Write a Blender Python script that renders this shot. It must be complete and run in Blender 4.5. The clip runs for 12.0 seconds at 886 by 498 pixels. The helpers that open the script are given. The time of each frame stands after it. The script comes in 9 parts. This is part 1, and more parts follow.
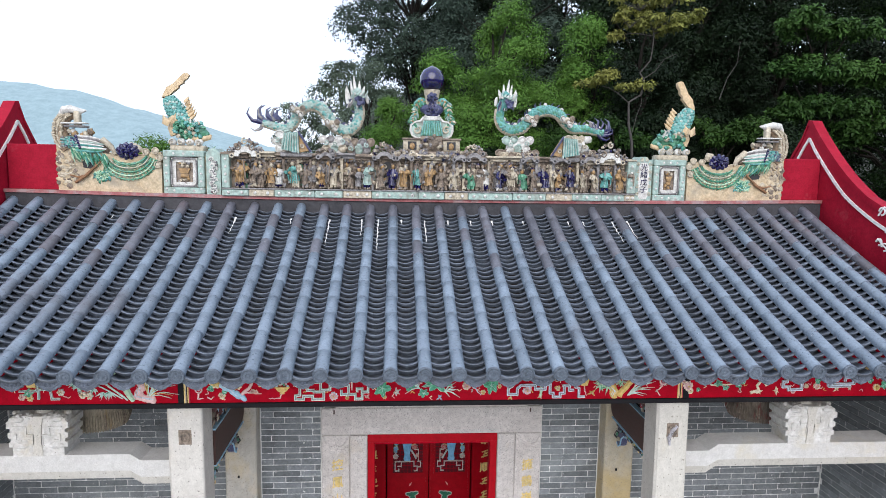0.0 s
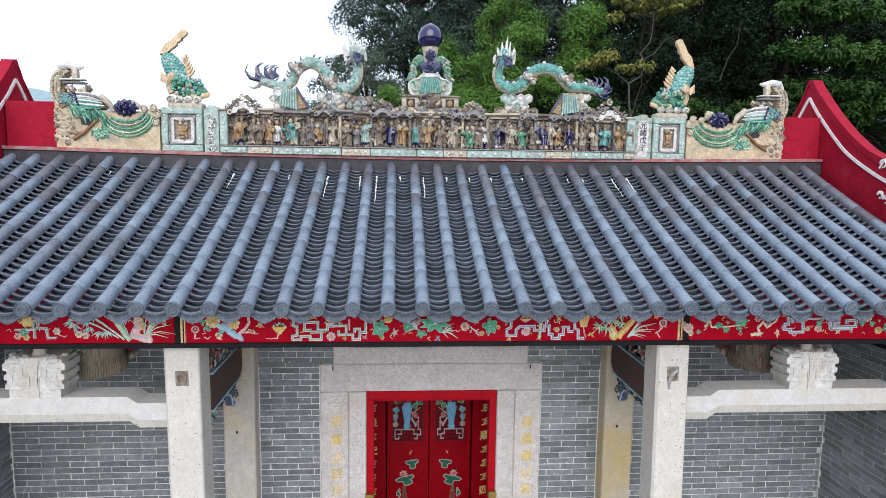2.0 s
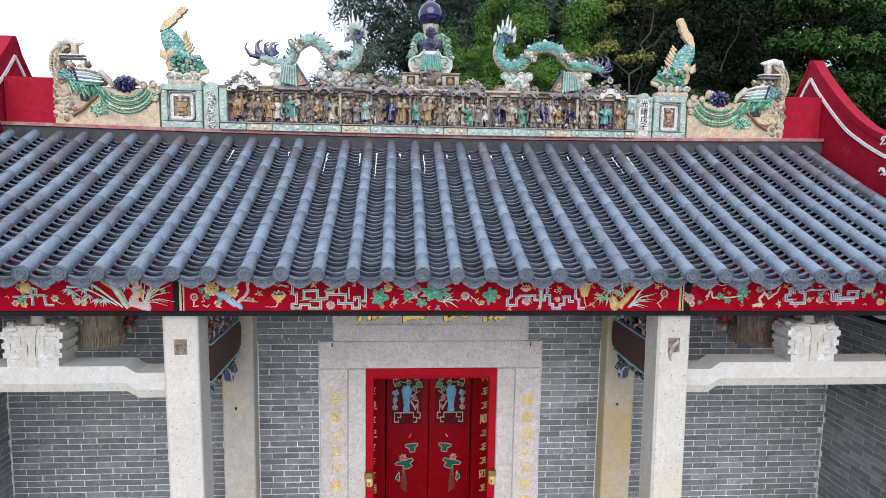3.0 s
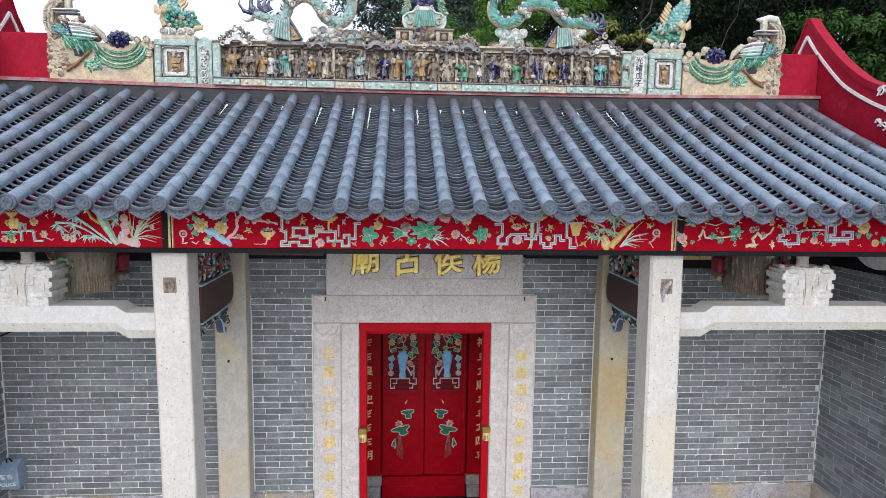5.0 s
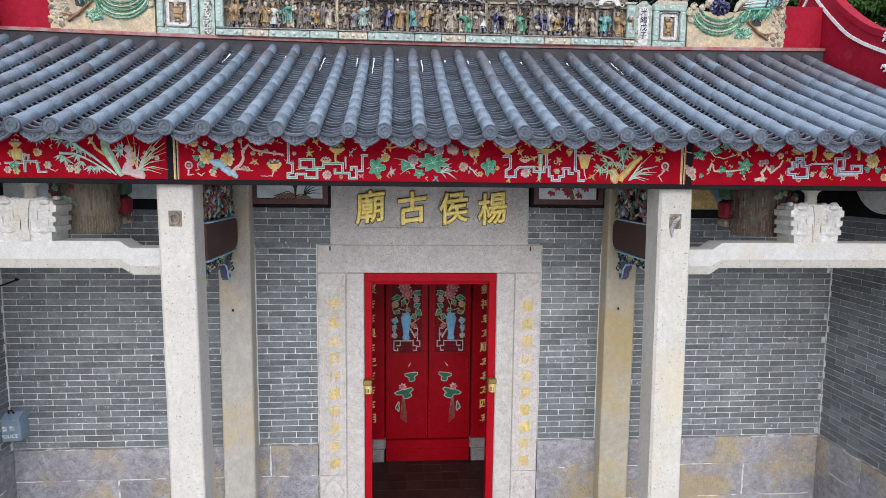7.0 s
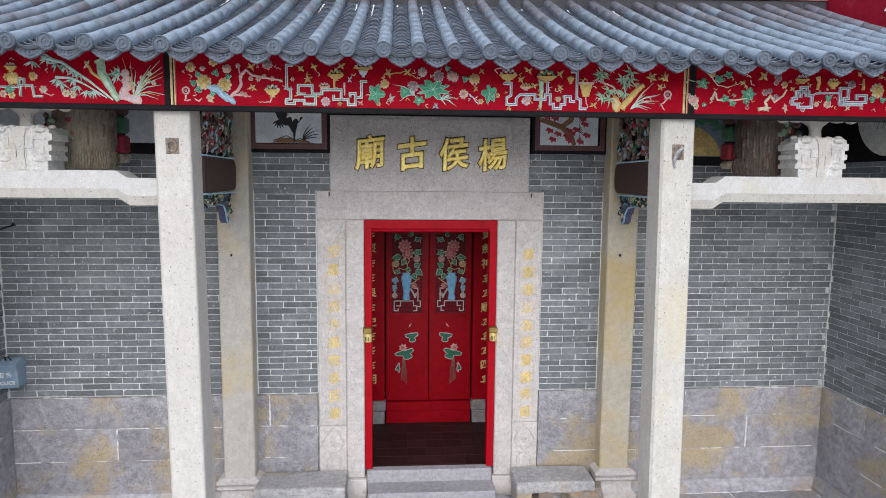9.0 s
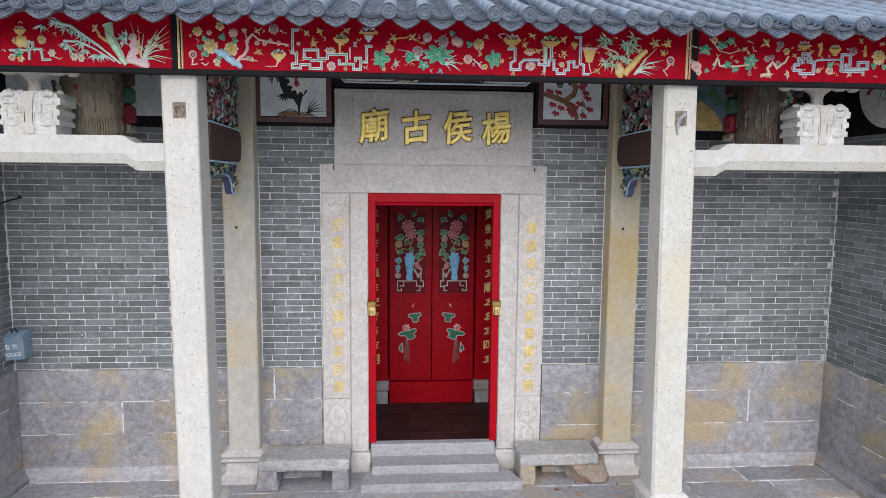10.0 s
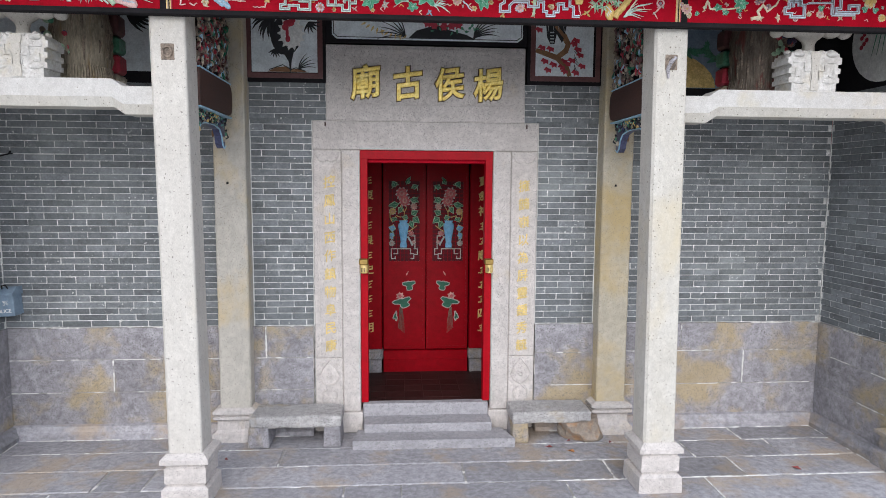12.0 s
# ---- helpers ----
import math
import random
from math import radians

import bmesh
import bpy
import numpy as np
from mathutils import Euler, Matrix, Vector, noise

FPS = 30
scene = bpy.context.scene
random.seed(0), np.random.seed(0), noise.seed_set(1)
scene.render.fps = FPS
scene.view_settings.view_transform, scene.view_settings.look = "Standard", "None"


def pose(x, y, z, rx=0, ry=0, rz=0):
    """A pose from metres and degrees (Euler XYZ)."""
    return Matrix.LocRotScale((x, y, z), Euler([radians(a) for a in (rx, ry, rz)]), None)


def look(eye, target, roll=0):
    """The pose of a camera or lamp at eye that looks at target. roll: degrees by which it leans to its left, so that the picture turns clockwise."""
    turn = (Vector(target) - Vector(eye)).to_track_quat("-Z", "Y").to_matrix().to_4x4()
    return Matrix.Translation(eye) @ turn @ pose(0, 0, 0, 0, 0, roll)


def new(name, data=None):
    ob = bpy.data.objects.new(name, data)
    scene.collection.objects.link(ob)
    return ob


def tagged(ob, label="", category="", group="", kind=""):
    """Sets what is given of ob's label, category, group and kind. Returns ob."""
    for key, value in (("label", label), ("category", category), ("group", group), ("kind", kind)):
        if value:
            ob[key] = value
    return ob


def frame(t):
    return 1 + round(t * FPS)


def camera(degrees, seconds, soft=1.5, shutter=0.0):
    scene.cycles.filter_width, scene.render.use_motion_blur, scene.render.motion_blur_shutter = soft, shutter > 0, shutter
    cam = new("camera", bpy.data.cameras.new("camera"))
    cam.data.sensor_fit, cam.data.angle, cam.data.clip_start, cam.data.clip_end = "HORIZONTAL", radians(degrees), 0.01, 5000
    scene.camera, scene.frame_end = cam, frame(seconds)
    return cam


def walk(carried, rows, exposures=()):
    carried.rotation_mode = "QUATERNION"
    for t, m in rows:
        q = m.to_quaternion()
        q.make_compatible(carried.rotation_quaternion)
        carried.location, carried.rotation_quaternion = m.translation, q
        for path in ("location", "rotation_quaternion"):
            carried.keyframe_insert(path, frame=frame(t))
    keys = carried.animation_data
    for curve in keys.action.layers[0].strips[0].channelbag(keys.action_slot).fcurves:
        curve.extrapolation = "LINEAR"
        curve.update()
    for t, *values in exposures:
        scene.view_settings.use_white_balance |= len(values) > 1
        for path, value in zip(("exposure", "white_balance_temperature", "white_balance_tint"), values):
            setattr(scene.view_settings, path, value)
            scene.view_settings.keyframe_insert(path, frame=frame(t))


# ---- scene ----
cam = camera(70.9, 12.0, 0.4)
PATH = [
    (0, (-0.369, -5.65, 5.155), (-0.217, -3.671, 4.907), 1.0),
    (0.5, (-0.375, -5.659, 5.057), (-0.223, -3.68, 4.81), 1.0),
    (1, (-0.371, -5.667, 4.947), (-0.22, -3.688, 4.702), 1.0),
    (1.5, (-0.346, -5.679, 4.824), (-0.2, -3.699, 4.583), 0.9),
    (2, (-0.336, -5.684, 4.702), (-0.19, -3.704, 4.466), 0.8),
    (2.5, (-0.339, -5.689, 4.583), (-0.191, -3.708, 4.35), 0.9),
    (4.5, (-0.291, -5.704, 4.134), (-0.148, -3.722, 3.909), 0.8),
    (5, (-0.237, -5.727, 4.017), (-0.102, -3.744, 3.794), 0.8),
    (5.5, (-0.223, -5.739, 3.895), (-0.087, -3.756, 3.675), 0.7),
    (6, (-0.242, -5.745, 3.779), (-0.102, -3.762, 3.558), 0.7),
    (6.5, (-0.273, -5.746, 3.658), (-0.131, -3.764, 3.438), 0.7),
    (7, (-0.31, -5.741, 3.54), (-0.165, -3.758, 3.319), 0.6),
    (9, (-0.3, -5.748, 3.03), (-0.158, -3.765, 2.814), 0.5),
    (9.5, (-0.315, -5.778, 2.891), (-0.175, -3.794, 2.68), 0.5),
    (10, (-0.327, -5.805, 2.765), (-0.188, -3.82, 2.557), 0.5),
    (10.5, (-0.334, -5.826, 2.653), (-0.191, -3.842, 2.447), 0.5),
    (11, (-0.298, -5.832, 2.552), (-0.158, -3.848, 2.346), 0.5),
    (11.5, (-0.264, -5.835, 2.447), (-0.125, -3.85, 2.245), 0.5),
    (12, (-0.253, -5.833, 2.349), (-0.114, -3.848, 2.148), 0.4),
]
walk(cam, [(t, look(eye, target, roll)) for t, eye, target, roll in PATH], [(0, 0.29), (12, 0.27)])

# ---- light: a bright overcast day ----
world = bpy.data.worlds.new("sky")
scene.world = world
world.use_nodes = True
wn, wl = world.node_tree.nodes, world.node_tree.links
wn.clear()
sky = wn.new("ShaderNodeTexSky")
sky.sky_type, sky.sun_disc = "NISHITA", False
sky.sun_elevation, sky.sun_rotation = radians(32), radians(186)
sky.dust_density, sky.air_density = 2.0, 1.0
veil = wn.new("ShaderNodeMix")          # thin bright cloud over the blue
veil.data_type = "RGBA"
veil.inputs[0].default_value = 0.75
veil.inputs[7].default_value = (8.9, 10.0, 12.0, 1)
bg = wn.new("ShaderNodeBackground")
bg.inputs["Strength"].default_value = 0.12
wo = wn.new("ShaderNodeOutputWorld")
wl.new(sky.outputs[0], veil.inputs[6])
wl.new(veil.outputs[2], bg.inputs[0])
wl.new(bg.outputs[0], wo.inputs[0])
lamp = bpy.data.lights.new("sun", "SUN")
lamp.energy, lamp.angle, lamp.color = 1.9, radians(60), (1.0, 0.962, 0.955)
sun = new("sun", lamp)
sun.matrix_world = look((-1.0, -10.0, 6.4), (0, 0, 0))


# ---- mesh tools ----
class Geo:
    """Collects vertices and faces of one mesh; use() picks the material of what follows."""

    def __init__(self, mat=None):
        self.v, self.f, self.m, self.mats, self.cur = [], [], [], [], 0
        if mat:
            self.use(mat)

    def use(self, mat):
        if mat not in self.mats:
            self.mats.append(mat)
        self.cur = self.mats.index(mat)
        return self

    def add(self, verts, faces):
        o = len(self.v)
        self.v += [tuple(p) for p in verts]
        self.f += [tuple(i + o for i in f) for f in faces]
        self.m += [self.cur] * len(faces)
        return self

    def box(self, x0, x1, y0, y1, z0, z1, c=0.0):
        if c <= 0:
            vs = [(x, y, z) for x in (x0, x1) for y in (y0, y1) for z in (z0, z1)]
            return self.add(vs, [(0, 1, 3, 2), (4, 6, 7, 5), (0, 4, 5, 1), (2, 3, 7, 6), (0, 2, 6, 4), (1, 5, 7, 3)])
        c = min(c, (x1 - x0) / 2.2, (y1 - y0) / 2.2, (z1 - z0) / 2.2)
        b = bmesh.new()
        bmesh.ops.create_cube(b, size=1)
        for v in b.verts:
            v.co = ((x0 + x1) / 2 + v.co.x * (x1 - x0), (y0 + y1) / 2 + v.co.y * (y1 - y0), (z0 + z1) / 2 + v.co.z * (z1 - z0))
        bmesh.ops.bevel(b, geom=list(b.edges), offset=c, segments=1, affect="EDGES")
        b.verts.index_update()
        vs, fs = [v.co[:] for v in b.verts], [[v.index for v in f.verts] for f in b.faces]
        b.free()
        return self.add(vs, fs)

    def prism(self, pts, axis, a0, a1):
        """A polygon (u, w) pushed along an axis: x: (y, z); y: (x, z); z: (x, y)."""
        put = {"x": lambda p, a: (a, p[0], p[1]), "y": lambda p, a: (p[0], a, p[1]), "z": lambda p, a: (p[0], p[1], a)}[axis]
        n = len(pts)
        vs = [put(p, a0) for p in pts] + [put(p, a1) for p in pts]
        fs = [(i, (i + 1) % n, n + (i + 1) % n, n + i) for i in range(n)]
        return self.add(vs, fs + [tuple(range(n))[::-1], tuple(range(n, 2 * n))])

    def lathe(self, prof, at=(0, 0, 0), n=16, sx=1.0, sy=1.0):
        vs = []
        for r, z in prof:
            vs += [(at[0] + sx * r * math.cos(2 * math.pi * k / n), at[1] + sy * r * math.sin(2 * math.pi * k / n), at[2] + z) for k in range(n)]
        fs = [(i * n + k, i * n + (k + 1) % n, (i + 1) * n + (k + 1) % n, (i + 1) * n + k) for i in range(len(prof) - 1) for k in range(n)]
        return self.add(vs, fs + [tuple(range(n))[::-1], tuple(range((len(prof) - 1) * n, len(prof) * n))])

    def square(self, prof, at=(0, 0), n=4):
        """Stacked square sections (half width, z), as mouldings of a square post."""
        vs = []
        for r, z in prof:
            vs += [(at[0] - r, at[1] - r, z), (at[0] + r, at[1] - r, z), (at[0] + r, at[1] + r, z), (at[0] - r, at[1] + r, z)]
        fs = [(i * 4 + k, i * 4 + (k + 1) % 4, (i + 1) * 4 + (k + 1) % 4, (i + 1) * 4 + k) for i in range(len(prof) - 1) for k in range(4)]
        return self.add(vs, fs + [(3, 2, 1, 0), tuple((len(prof) - 1) * 4 + k for k in range(4))])

    def stack(self, rows):
        """Stacked oblong sections (x0, x1, y0, y1, z) as one moulded block."""
        vs = []
        for x0, x1, y0, y1, z in rows:
            vs += [(x0, y0, z), (x1, y0, z), (x1, y1, z), (x0, y1, z)]
        n = len(rows)
        fs = [(i * 4 + k, i * 4 + (k + 1) % 4, i * 4 + 4 + (k + 1) % 4, i * 4 + 4 + k) for i in range(n - 1) for k in range(4)]
        return self.add(vs, fs + [(3, 2, 1, 0), tuple(4 * n - 4 + k for k in range(4))])

    def tube(self, path, radii, n=8, flat=1.0, up=(0, -1, 0)):
        """A round or flattened tube along a path of points."""
        P = [Vector(p) for p in path]
        if not isinstance(radii, (list, tuple)):
            radii = [radii] * len(P)
        vs = []
        for i, p in enumerate(P):
            d = (P[min(i + 1, len(P) - 1)] - P[max(i - 1, 0)])
            d = d.normalized() if d.length > 1e-9 else Vector((0, 0, 1))
            a = d.cross(Vector(up))
            a = a.normalized() if a.length > 1e-4 else d.orthogonal().normalized()
            b = a.cross(d)
            vs += [p + radii[i] * (a * math.cos(2 * math.pi * k / n) + flat * b * math.sin(2 * math.pi * k / n)) for k in range(n)]
        fs = [(i * n + k, i * n + (k + 1) % n, (i + 1) * n + (k + 1) % n, (i + 1) * n + k) for i in range(len(P) - 1) for k in range(n)]
        return self.add(vs, fs + [tuple(range(n))[::-1], tuple(range((len(P) - 1) * n, len(P) * n))])

    def ball(self, at, r, nu=10, nv=6, rot=0.0):
        """An ellipsoid with radii r, turned by rot degrees round y."""
        r = r if isinstance(r, (list, tuple)) else (r, r, r)
        R = Matrix.Rotation(radians(rot), 3, "Y")
        c = Vector(at)
        vs = [c + R @ Vector((0, 0, -r[2]))]
        for j in range(1, nv):
            t = -math.pi / 2 + math.pi * j / nv
            vs += [c + R @ Vector((r[0] * math.cos(t) * math.cos(2 * math.pi * k / nu), r[1] * math.cos(t) * math.sin(2 * math.pi * k / nu), r[2] * math.sin(t))) for k in range(nu)]
        vs.append(c + R @ Vector((0, 0, r[2])))
        fs = [(0, 1 + (k + 1) % nu, 1 + k) for k in range(nu)]
        for j in range(nv - 2):
            fs += [(1 + j * nu + k, 1 + j * nu + (k + 1) % nu, 1 + (j + 1) * nu + (k + 1) % nu, 1 + (j + 1) * nu + k) for k in range(nu)]
        o = 1 + (nv - 2) * nu
        fs += [(o + k, o + (k + 1) % nu, len(vs) - 1) for k in range(nu)]
        return self.add(vs, fs)

    def petal(self, x, y, z, ang, l, w, t=0.006):
        """A raised pointed petal or leaf lying on the plane y, that points along ang (degrees)."""
        ca, sa = math.cos(radians(ang)), math.sin(radians(ang))
        pts = [(0, 0, 0), (0.35 * l, w / 2, 0), (l, 0, 0), (0.35 * l, -w / 2, 0), (0.4 * l, 0, t)]
        vs = [(x + ca * u - sa * v, y - h, z + sa * u + ca * v) for u, v, h in pts]
        return self.add(vs, [(0, 1, 4), (1, 2, 4), (2, 3, 4), (3, 0, 4)])

    def bloom(self, x, y, z, r, n=6, t=0.012, turn=0.0):
        for k in range(n):
            self.petal(x, y, z, turn + 360 * k / n, r, r * 0.95, t)
        return self

    def strokes(self, path, w, y, t):
        """One raised band with mitred corners through the points (x, z), on the plane y; closed if it returns to its start."""
        P = [Vector(p) for p in path]
        closed = (P[0] - P[-1]).length < 1e-6
        if closed:
            P = P[:-1]
        n = len(P)
        L, R = [], []
        for i, p in enumerate(P):
            d0 = (p - P[i - 1]) if (i or closed) else (P[1] - p)
            d1 = (P[(i + 1) % n] - p) if (i < n - 1 or closed) else (p - P[i - 1])
            d0, d1 = d0.normalized(), d1.normalized()
            m = Vector((-d0.y - d1.y, d0.x + d1.x))
            m = m.normalized() if m.length > 1e-6 else Vector((-d0.y, d0.x))
            k = w / 2 / max(0.4, m.dot(Vector((-d0.y, d0.x))))
            L.append(p + m * k)
            R.append(p - m * k)
        vs = [(q.x, yy, q.y) for yy in (y - t, y + 0.002) for q in L + R]
        fs = []
        for i in range(n if closed else n - 1):
            j = (i + 1) % n
            fs += [(i, j, n + j, n + i), (2 * n + i, 3 * n + i, 3 * n + j, 2 * n + j), (i, 2 * n + i, 2 * n + j, j), (n + i, n + j, 3 * n + j, 3 * n + i)]
        if not closed:
            fs += [(0, n, 3 * n, 2 * n), (n - 1, 3 * n - 1, 4 * n - 1, 2 * n - 1)]
        return self.add(vs, fs)

    def mesh(self, name, smooth=None):
        me = bpy.data.meshes.new(name)
        me.from_pydata(self.v, [], self.f)
        for m in self.mats:
            me.materials.append(m)
        me.polygons.foreach_set("material_index", self.m)
        b = bmesh.new()
        b.from_mesh(me)
        bmesh.ops.recalc_face_normals(b, faces=b.faces)
        b.to_mesh(me)
        b.free()
        if smooth:
            me.polygons.foreach_set("use_smooth", [True] * len(me.polygons))
            me.set_sharp_from_angle(angle=radians(smooth))
        me.update()
        return me


def thing(name, label, category, group="", kind="", at=(0, 0, 0)):
    """An empty at a thing's base, for its parts."""
    ob = new(name)
    ob.empty_display_size = 0.1
    ob.matrix_world = Matrix.Translation(at)
    return tagged(ob, label, category, group, kind)


def part(name, geo, parent, label="", smooth=None, kind=""):
    """One mesh object under a thing or under a part; geo in the parent's own space."""
    ob = new(name, geo.mesh(name, smooth) if isinstance(geo, Geo) else geo)
    ob.parent = parent
    return tagged(ob, label, kind=kind)


def solid(name, geo, label, category, group="", kind="", smooth=None):
    """A thing of one mesh."""
    return tagged(new(name, geo.mesh(name, smooth)), label, category, group, kind)


def letters(text, size, mat, depth=0.004, bold=0.01, edge=0.0, rise=0.0, wide=1.0):
    """A mesh of writing, centred, standing upright and facing -y; edge rounds and fattens it, rise lifts its strokes to the right."""
    cu = bpy.data.curves.new("writing", "FONT")
    cu.body, cu.size, cu.extrude, cu.align_x, cu.align_y = text, size, depth, "CENTER", "CENTER"
    cu.offset, cu.bevel_depth, cu.bevel_resolution = bold * size, edge, 1
    ob = bpy.data.objects.new("writing", cu)
    scene.collection.objects.link(ob)
    me = bpy.data.meshes.new_from_object(ob.evaluated_get(bpy.context.evaluated_depsgraph_get()))
    bpy.data.objects.remove(ob)
    me.transform(Matrix.Rotation(radians(90), 4, "X"))
    me.transform(Matrix(((wide, 0, 0, 0), (0, 1, 0, 0), (rise, 0, 1, 0), (0, 0, 0, 1))))
    me.materials.clear()
    me.materials.append(mat)
    return me


# ---- materials ----
def surface(name, a, b, scale=3.0, rough=0.7, bump=0.2, grain=60.0, metal=0.0, spots=None, spot_scale=120.0, spot_at=0.62,
            stain=None, stain_scale=1.6, stain_at=0.56, rnd=0.0, island=0.0, spec=0.5, detail=6.0, stretch=(1, 1, 1), rough_var=0.12, coat=0.0, mottle=0.16, soft=0.12):
    """Two tones mixed at a large and a small scale, with optional specks, stains and piece-to-piece changes, and a fine relief."""
    m = bpy.data.materials.new(name)
    m.use_nodes = True
    n, l = m.node_tree.nodes, m.node_tree.links
    bs = n["Principled BSDF"]
    geo = n.new("ShaderNodeNewGeometry")
    mp = n.new("ShaderNodeMapping")
    mp.inputs["Scale"].default_value = stretch
    l.new(geo.outputs["Position"], mp.inputs[0])

    def tex(sc, det=4.0, ro=0.6):
        t = n.new("ShaderNodeTexNoise")
        t.inputs["Scale"].default_value, t.inputs["Detail"].default_value, t.inputs["Roughness"].default_value = sc, det, ro
        l.new(mp.outputs[0], t.inputs["Vector"])
        return t.outputs[0]

    def ramp(src, lo, hi):
        r = n.new("ShaderNodeMapRange")
        r.inputs["From Min"].default_value, r.inputs["From Max"].default_value = lo, hi
        l.new(src, r.inputs["Value"])
        return r.outputs[0]

    def mix(fac, c0, c1, mode="MIX"):
        x = n.new("ShaderNodeMix")
        x.data_type, x.blend_type = "RGBA", mode
        for sock, val in ((x.inputs[0], fac), (x.inputs[6], c0), (x.inputs[7], c1)):
            if isinstance(val, (int, float)):
                sock.default_value = val
            elif isinstance(val, tuple):
                sock.default_value = (*val, 1)
            else:
                l.new(val, sock)
        return x.outputs[2]

    big, fine = tex(scale, detail), tex(grain, 3.0)
    col = mix(ramp(big, 0.3, 0.7), a, b)
    col = mix(0.35, col, mix(ramp(fine, 0.3, 0.7), tuple(0.7 * c for c in a), tuple(min(1, 1.15 * c) for c in b)))
    mid = n.new("ShaderNodeHueSaturation")
    mr = n.new("ShaderNodeMapRange")
    mr.inputs["From Min"].default_value, mr.inputs["From Max"].default_value = 0.32, 0.68
    mr.inputs["To Min"].default_value, mr.inputs["To Max"].default_value = 1 - mottle, 1 + mottle
    l.new(tex(math.sqrt(scale * grain), 5.0, 0.7), mr.inputs["Value"])
    l.new(mr.outputs[0], mid.inputs["Value"])
    l.new(col, mid.inputs["Color"])
    col = mid.outputs[0]
    if stain:
        col = mix(ramp(tex(stain_scale, 5.0, 0.65), stain_at, stain_at + soft), col, mix(0.65, col, stain))
    if spots:
        col = mix(ramp(tex(spot_scale, 2.0, 0.5), spot_at, spot_at + 0.05), col, spots)
    for amount, node, sock in ((rnd, "ShaderNodeObjectInfo", "Random"), (island, "ShaderNodeNewGeometry", "Random Per Island")):
        if amount:
            o = n.new(node)
            h = n.new("ShaderNodeHueSaturation")
            r = n.new("ShaderNodeMapRange")
            r.inputs["To Min"].default_value, r.inputs["To Max"].default_value = 1 - amount, 1 + amount
            l.new(o.outputs[sock], r.inputs["Value"])
            l.new(r.outputs[0], h.inputs["Value"])
            l.new(col, h.inputs["Color"])
            col = h.outputs[0]
    l.new(col, bs.inputs["Base Color"])
    rr = n.new("ShaderNodeMapRange")
    rr.inputs["To Min"].default_value, rr.inputs["To Max"].default_value = max(0.02, rough - rough_var), min(1, rough + rough_var)
    l.new(fine, rr.inputs["Value"])
    l.new(rr.outputs[0], bs.inputs["Roughness"])
    bs.inputs["Metallic"].default_value = metal
    bs.inputs["Specular IOR Level"].default_value = spec
    bs.inputs["Coat Weight"].default_value = coat
    if bump:
        bp = n.new("ShaderNodeBump")
        bp.inputs["Strength"].default_value, bp.inputs["Distance"].default_value = bump, 0.01
        ad = n.new("ShaderNodeMath")
        l.new(big, ad.inputs[0])
        l.new(fine, ad.inputs[1])
        l.new(ad.outputs[0], bp.inputs["Height"])
        l.new(bp.outputs[0], bs.inputs["Normal"])
    return m


M_BRICK = surface("grey_brick", (0.12, 0.132, 0.139), (0.197, 0.213, 0.224), 9, 0.85, 0.4, 70, rnd=0.26, stain=(0.29, 0.32, 0.32), stain_scale=1.1, stain_at=0.52, soft=0.22, spots=(0.5, 0.51, 0.5), spot_scale=30, spot_at=0.7, mottle=0.2)
M_MORTAR = surface("lime_mortar", (0.402, 0.402, 0.392), (0.69, 0.69, 0.679), 16, 0.9, 0.4, 60, mottle=0.2, stain=(0.16, 0.16, 0.16), stain_scale=6, stain_at=0.58, soft=0.08, spots=(0.8, 0.8, 0.79), spot_scale=24, spot_at=0.62)
M_GRANITE = surface("granite", (0.233, 0.224, 0.241), (0.377, 0.365, 0.392), 3.5, 0.82, 0.7, 110, spots=(0.12, 0.116, 0.114), spot_scale=150, spot_at=0.575, stain=(0.44, 0.33, 0.15), stain_scale=1.2, stain_at=0.495, soft=0.1, rnd=0.1, mottle=0.34)
M_FACADE = surface("dressed_granite", (0.463, 0.427, 0.405), (0.627, 0.586, 0.559), 4, 0.8, 0.35, 150, spots=(0.22, 0.208, 0.2), spot_scale=140, spot_at=0.6, stain=(0.5, 0.4, 0.26), stain_scale=1.7, stain_at=0.6, rnd=0.06, mottle=0.17)
M_COLUMN = surface("whitened_granite", (0.475, 0.446, 0.389), (0.58, 0.56, 0.518), 3, 0.75, 0.22, 150, spots=(0.2, 0.18, 0.15), spot_scale=75, spot_at=0.66, stain=(0.55, 0.45, 0.26), stain_scale=1.0, stain_at=0.57, soft=0.2, stretch=(1, 1, 0.7), mottle=0.1)
M_COLUMNW = surface("white_column_stone", (0.484, 0.456, 0.415), (0.595, 0.57, 0.529), 3, 0.75, 0.22, 150, spots=(0.2, 0.185, 0.17), spot_scale=75, spot_at=0.66, stain=(0.58, 0.5, 0.35), stain_scale=1.4, stain_at=0.52, soft=0.25, stretch=(1, 1, 0.7), mottle=0.09)
M_PILASTER = surface("stained_pilaster_stone", (0.42, 0.39, 0.34), (0.54, 0.51, 0.45), 3, 0.78, 0.3, 150, spots=(0.2, 0.18, 0.15), spot_scale=170, spot_at=0.63, stain=(0.55, 0.4, 0.17), stain_scale=1.1, stain_at=0.53, stretch=(1, 1, 0.7), mottle=0.14)
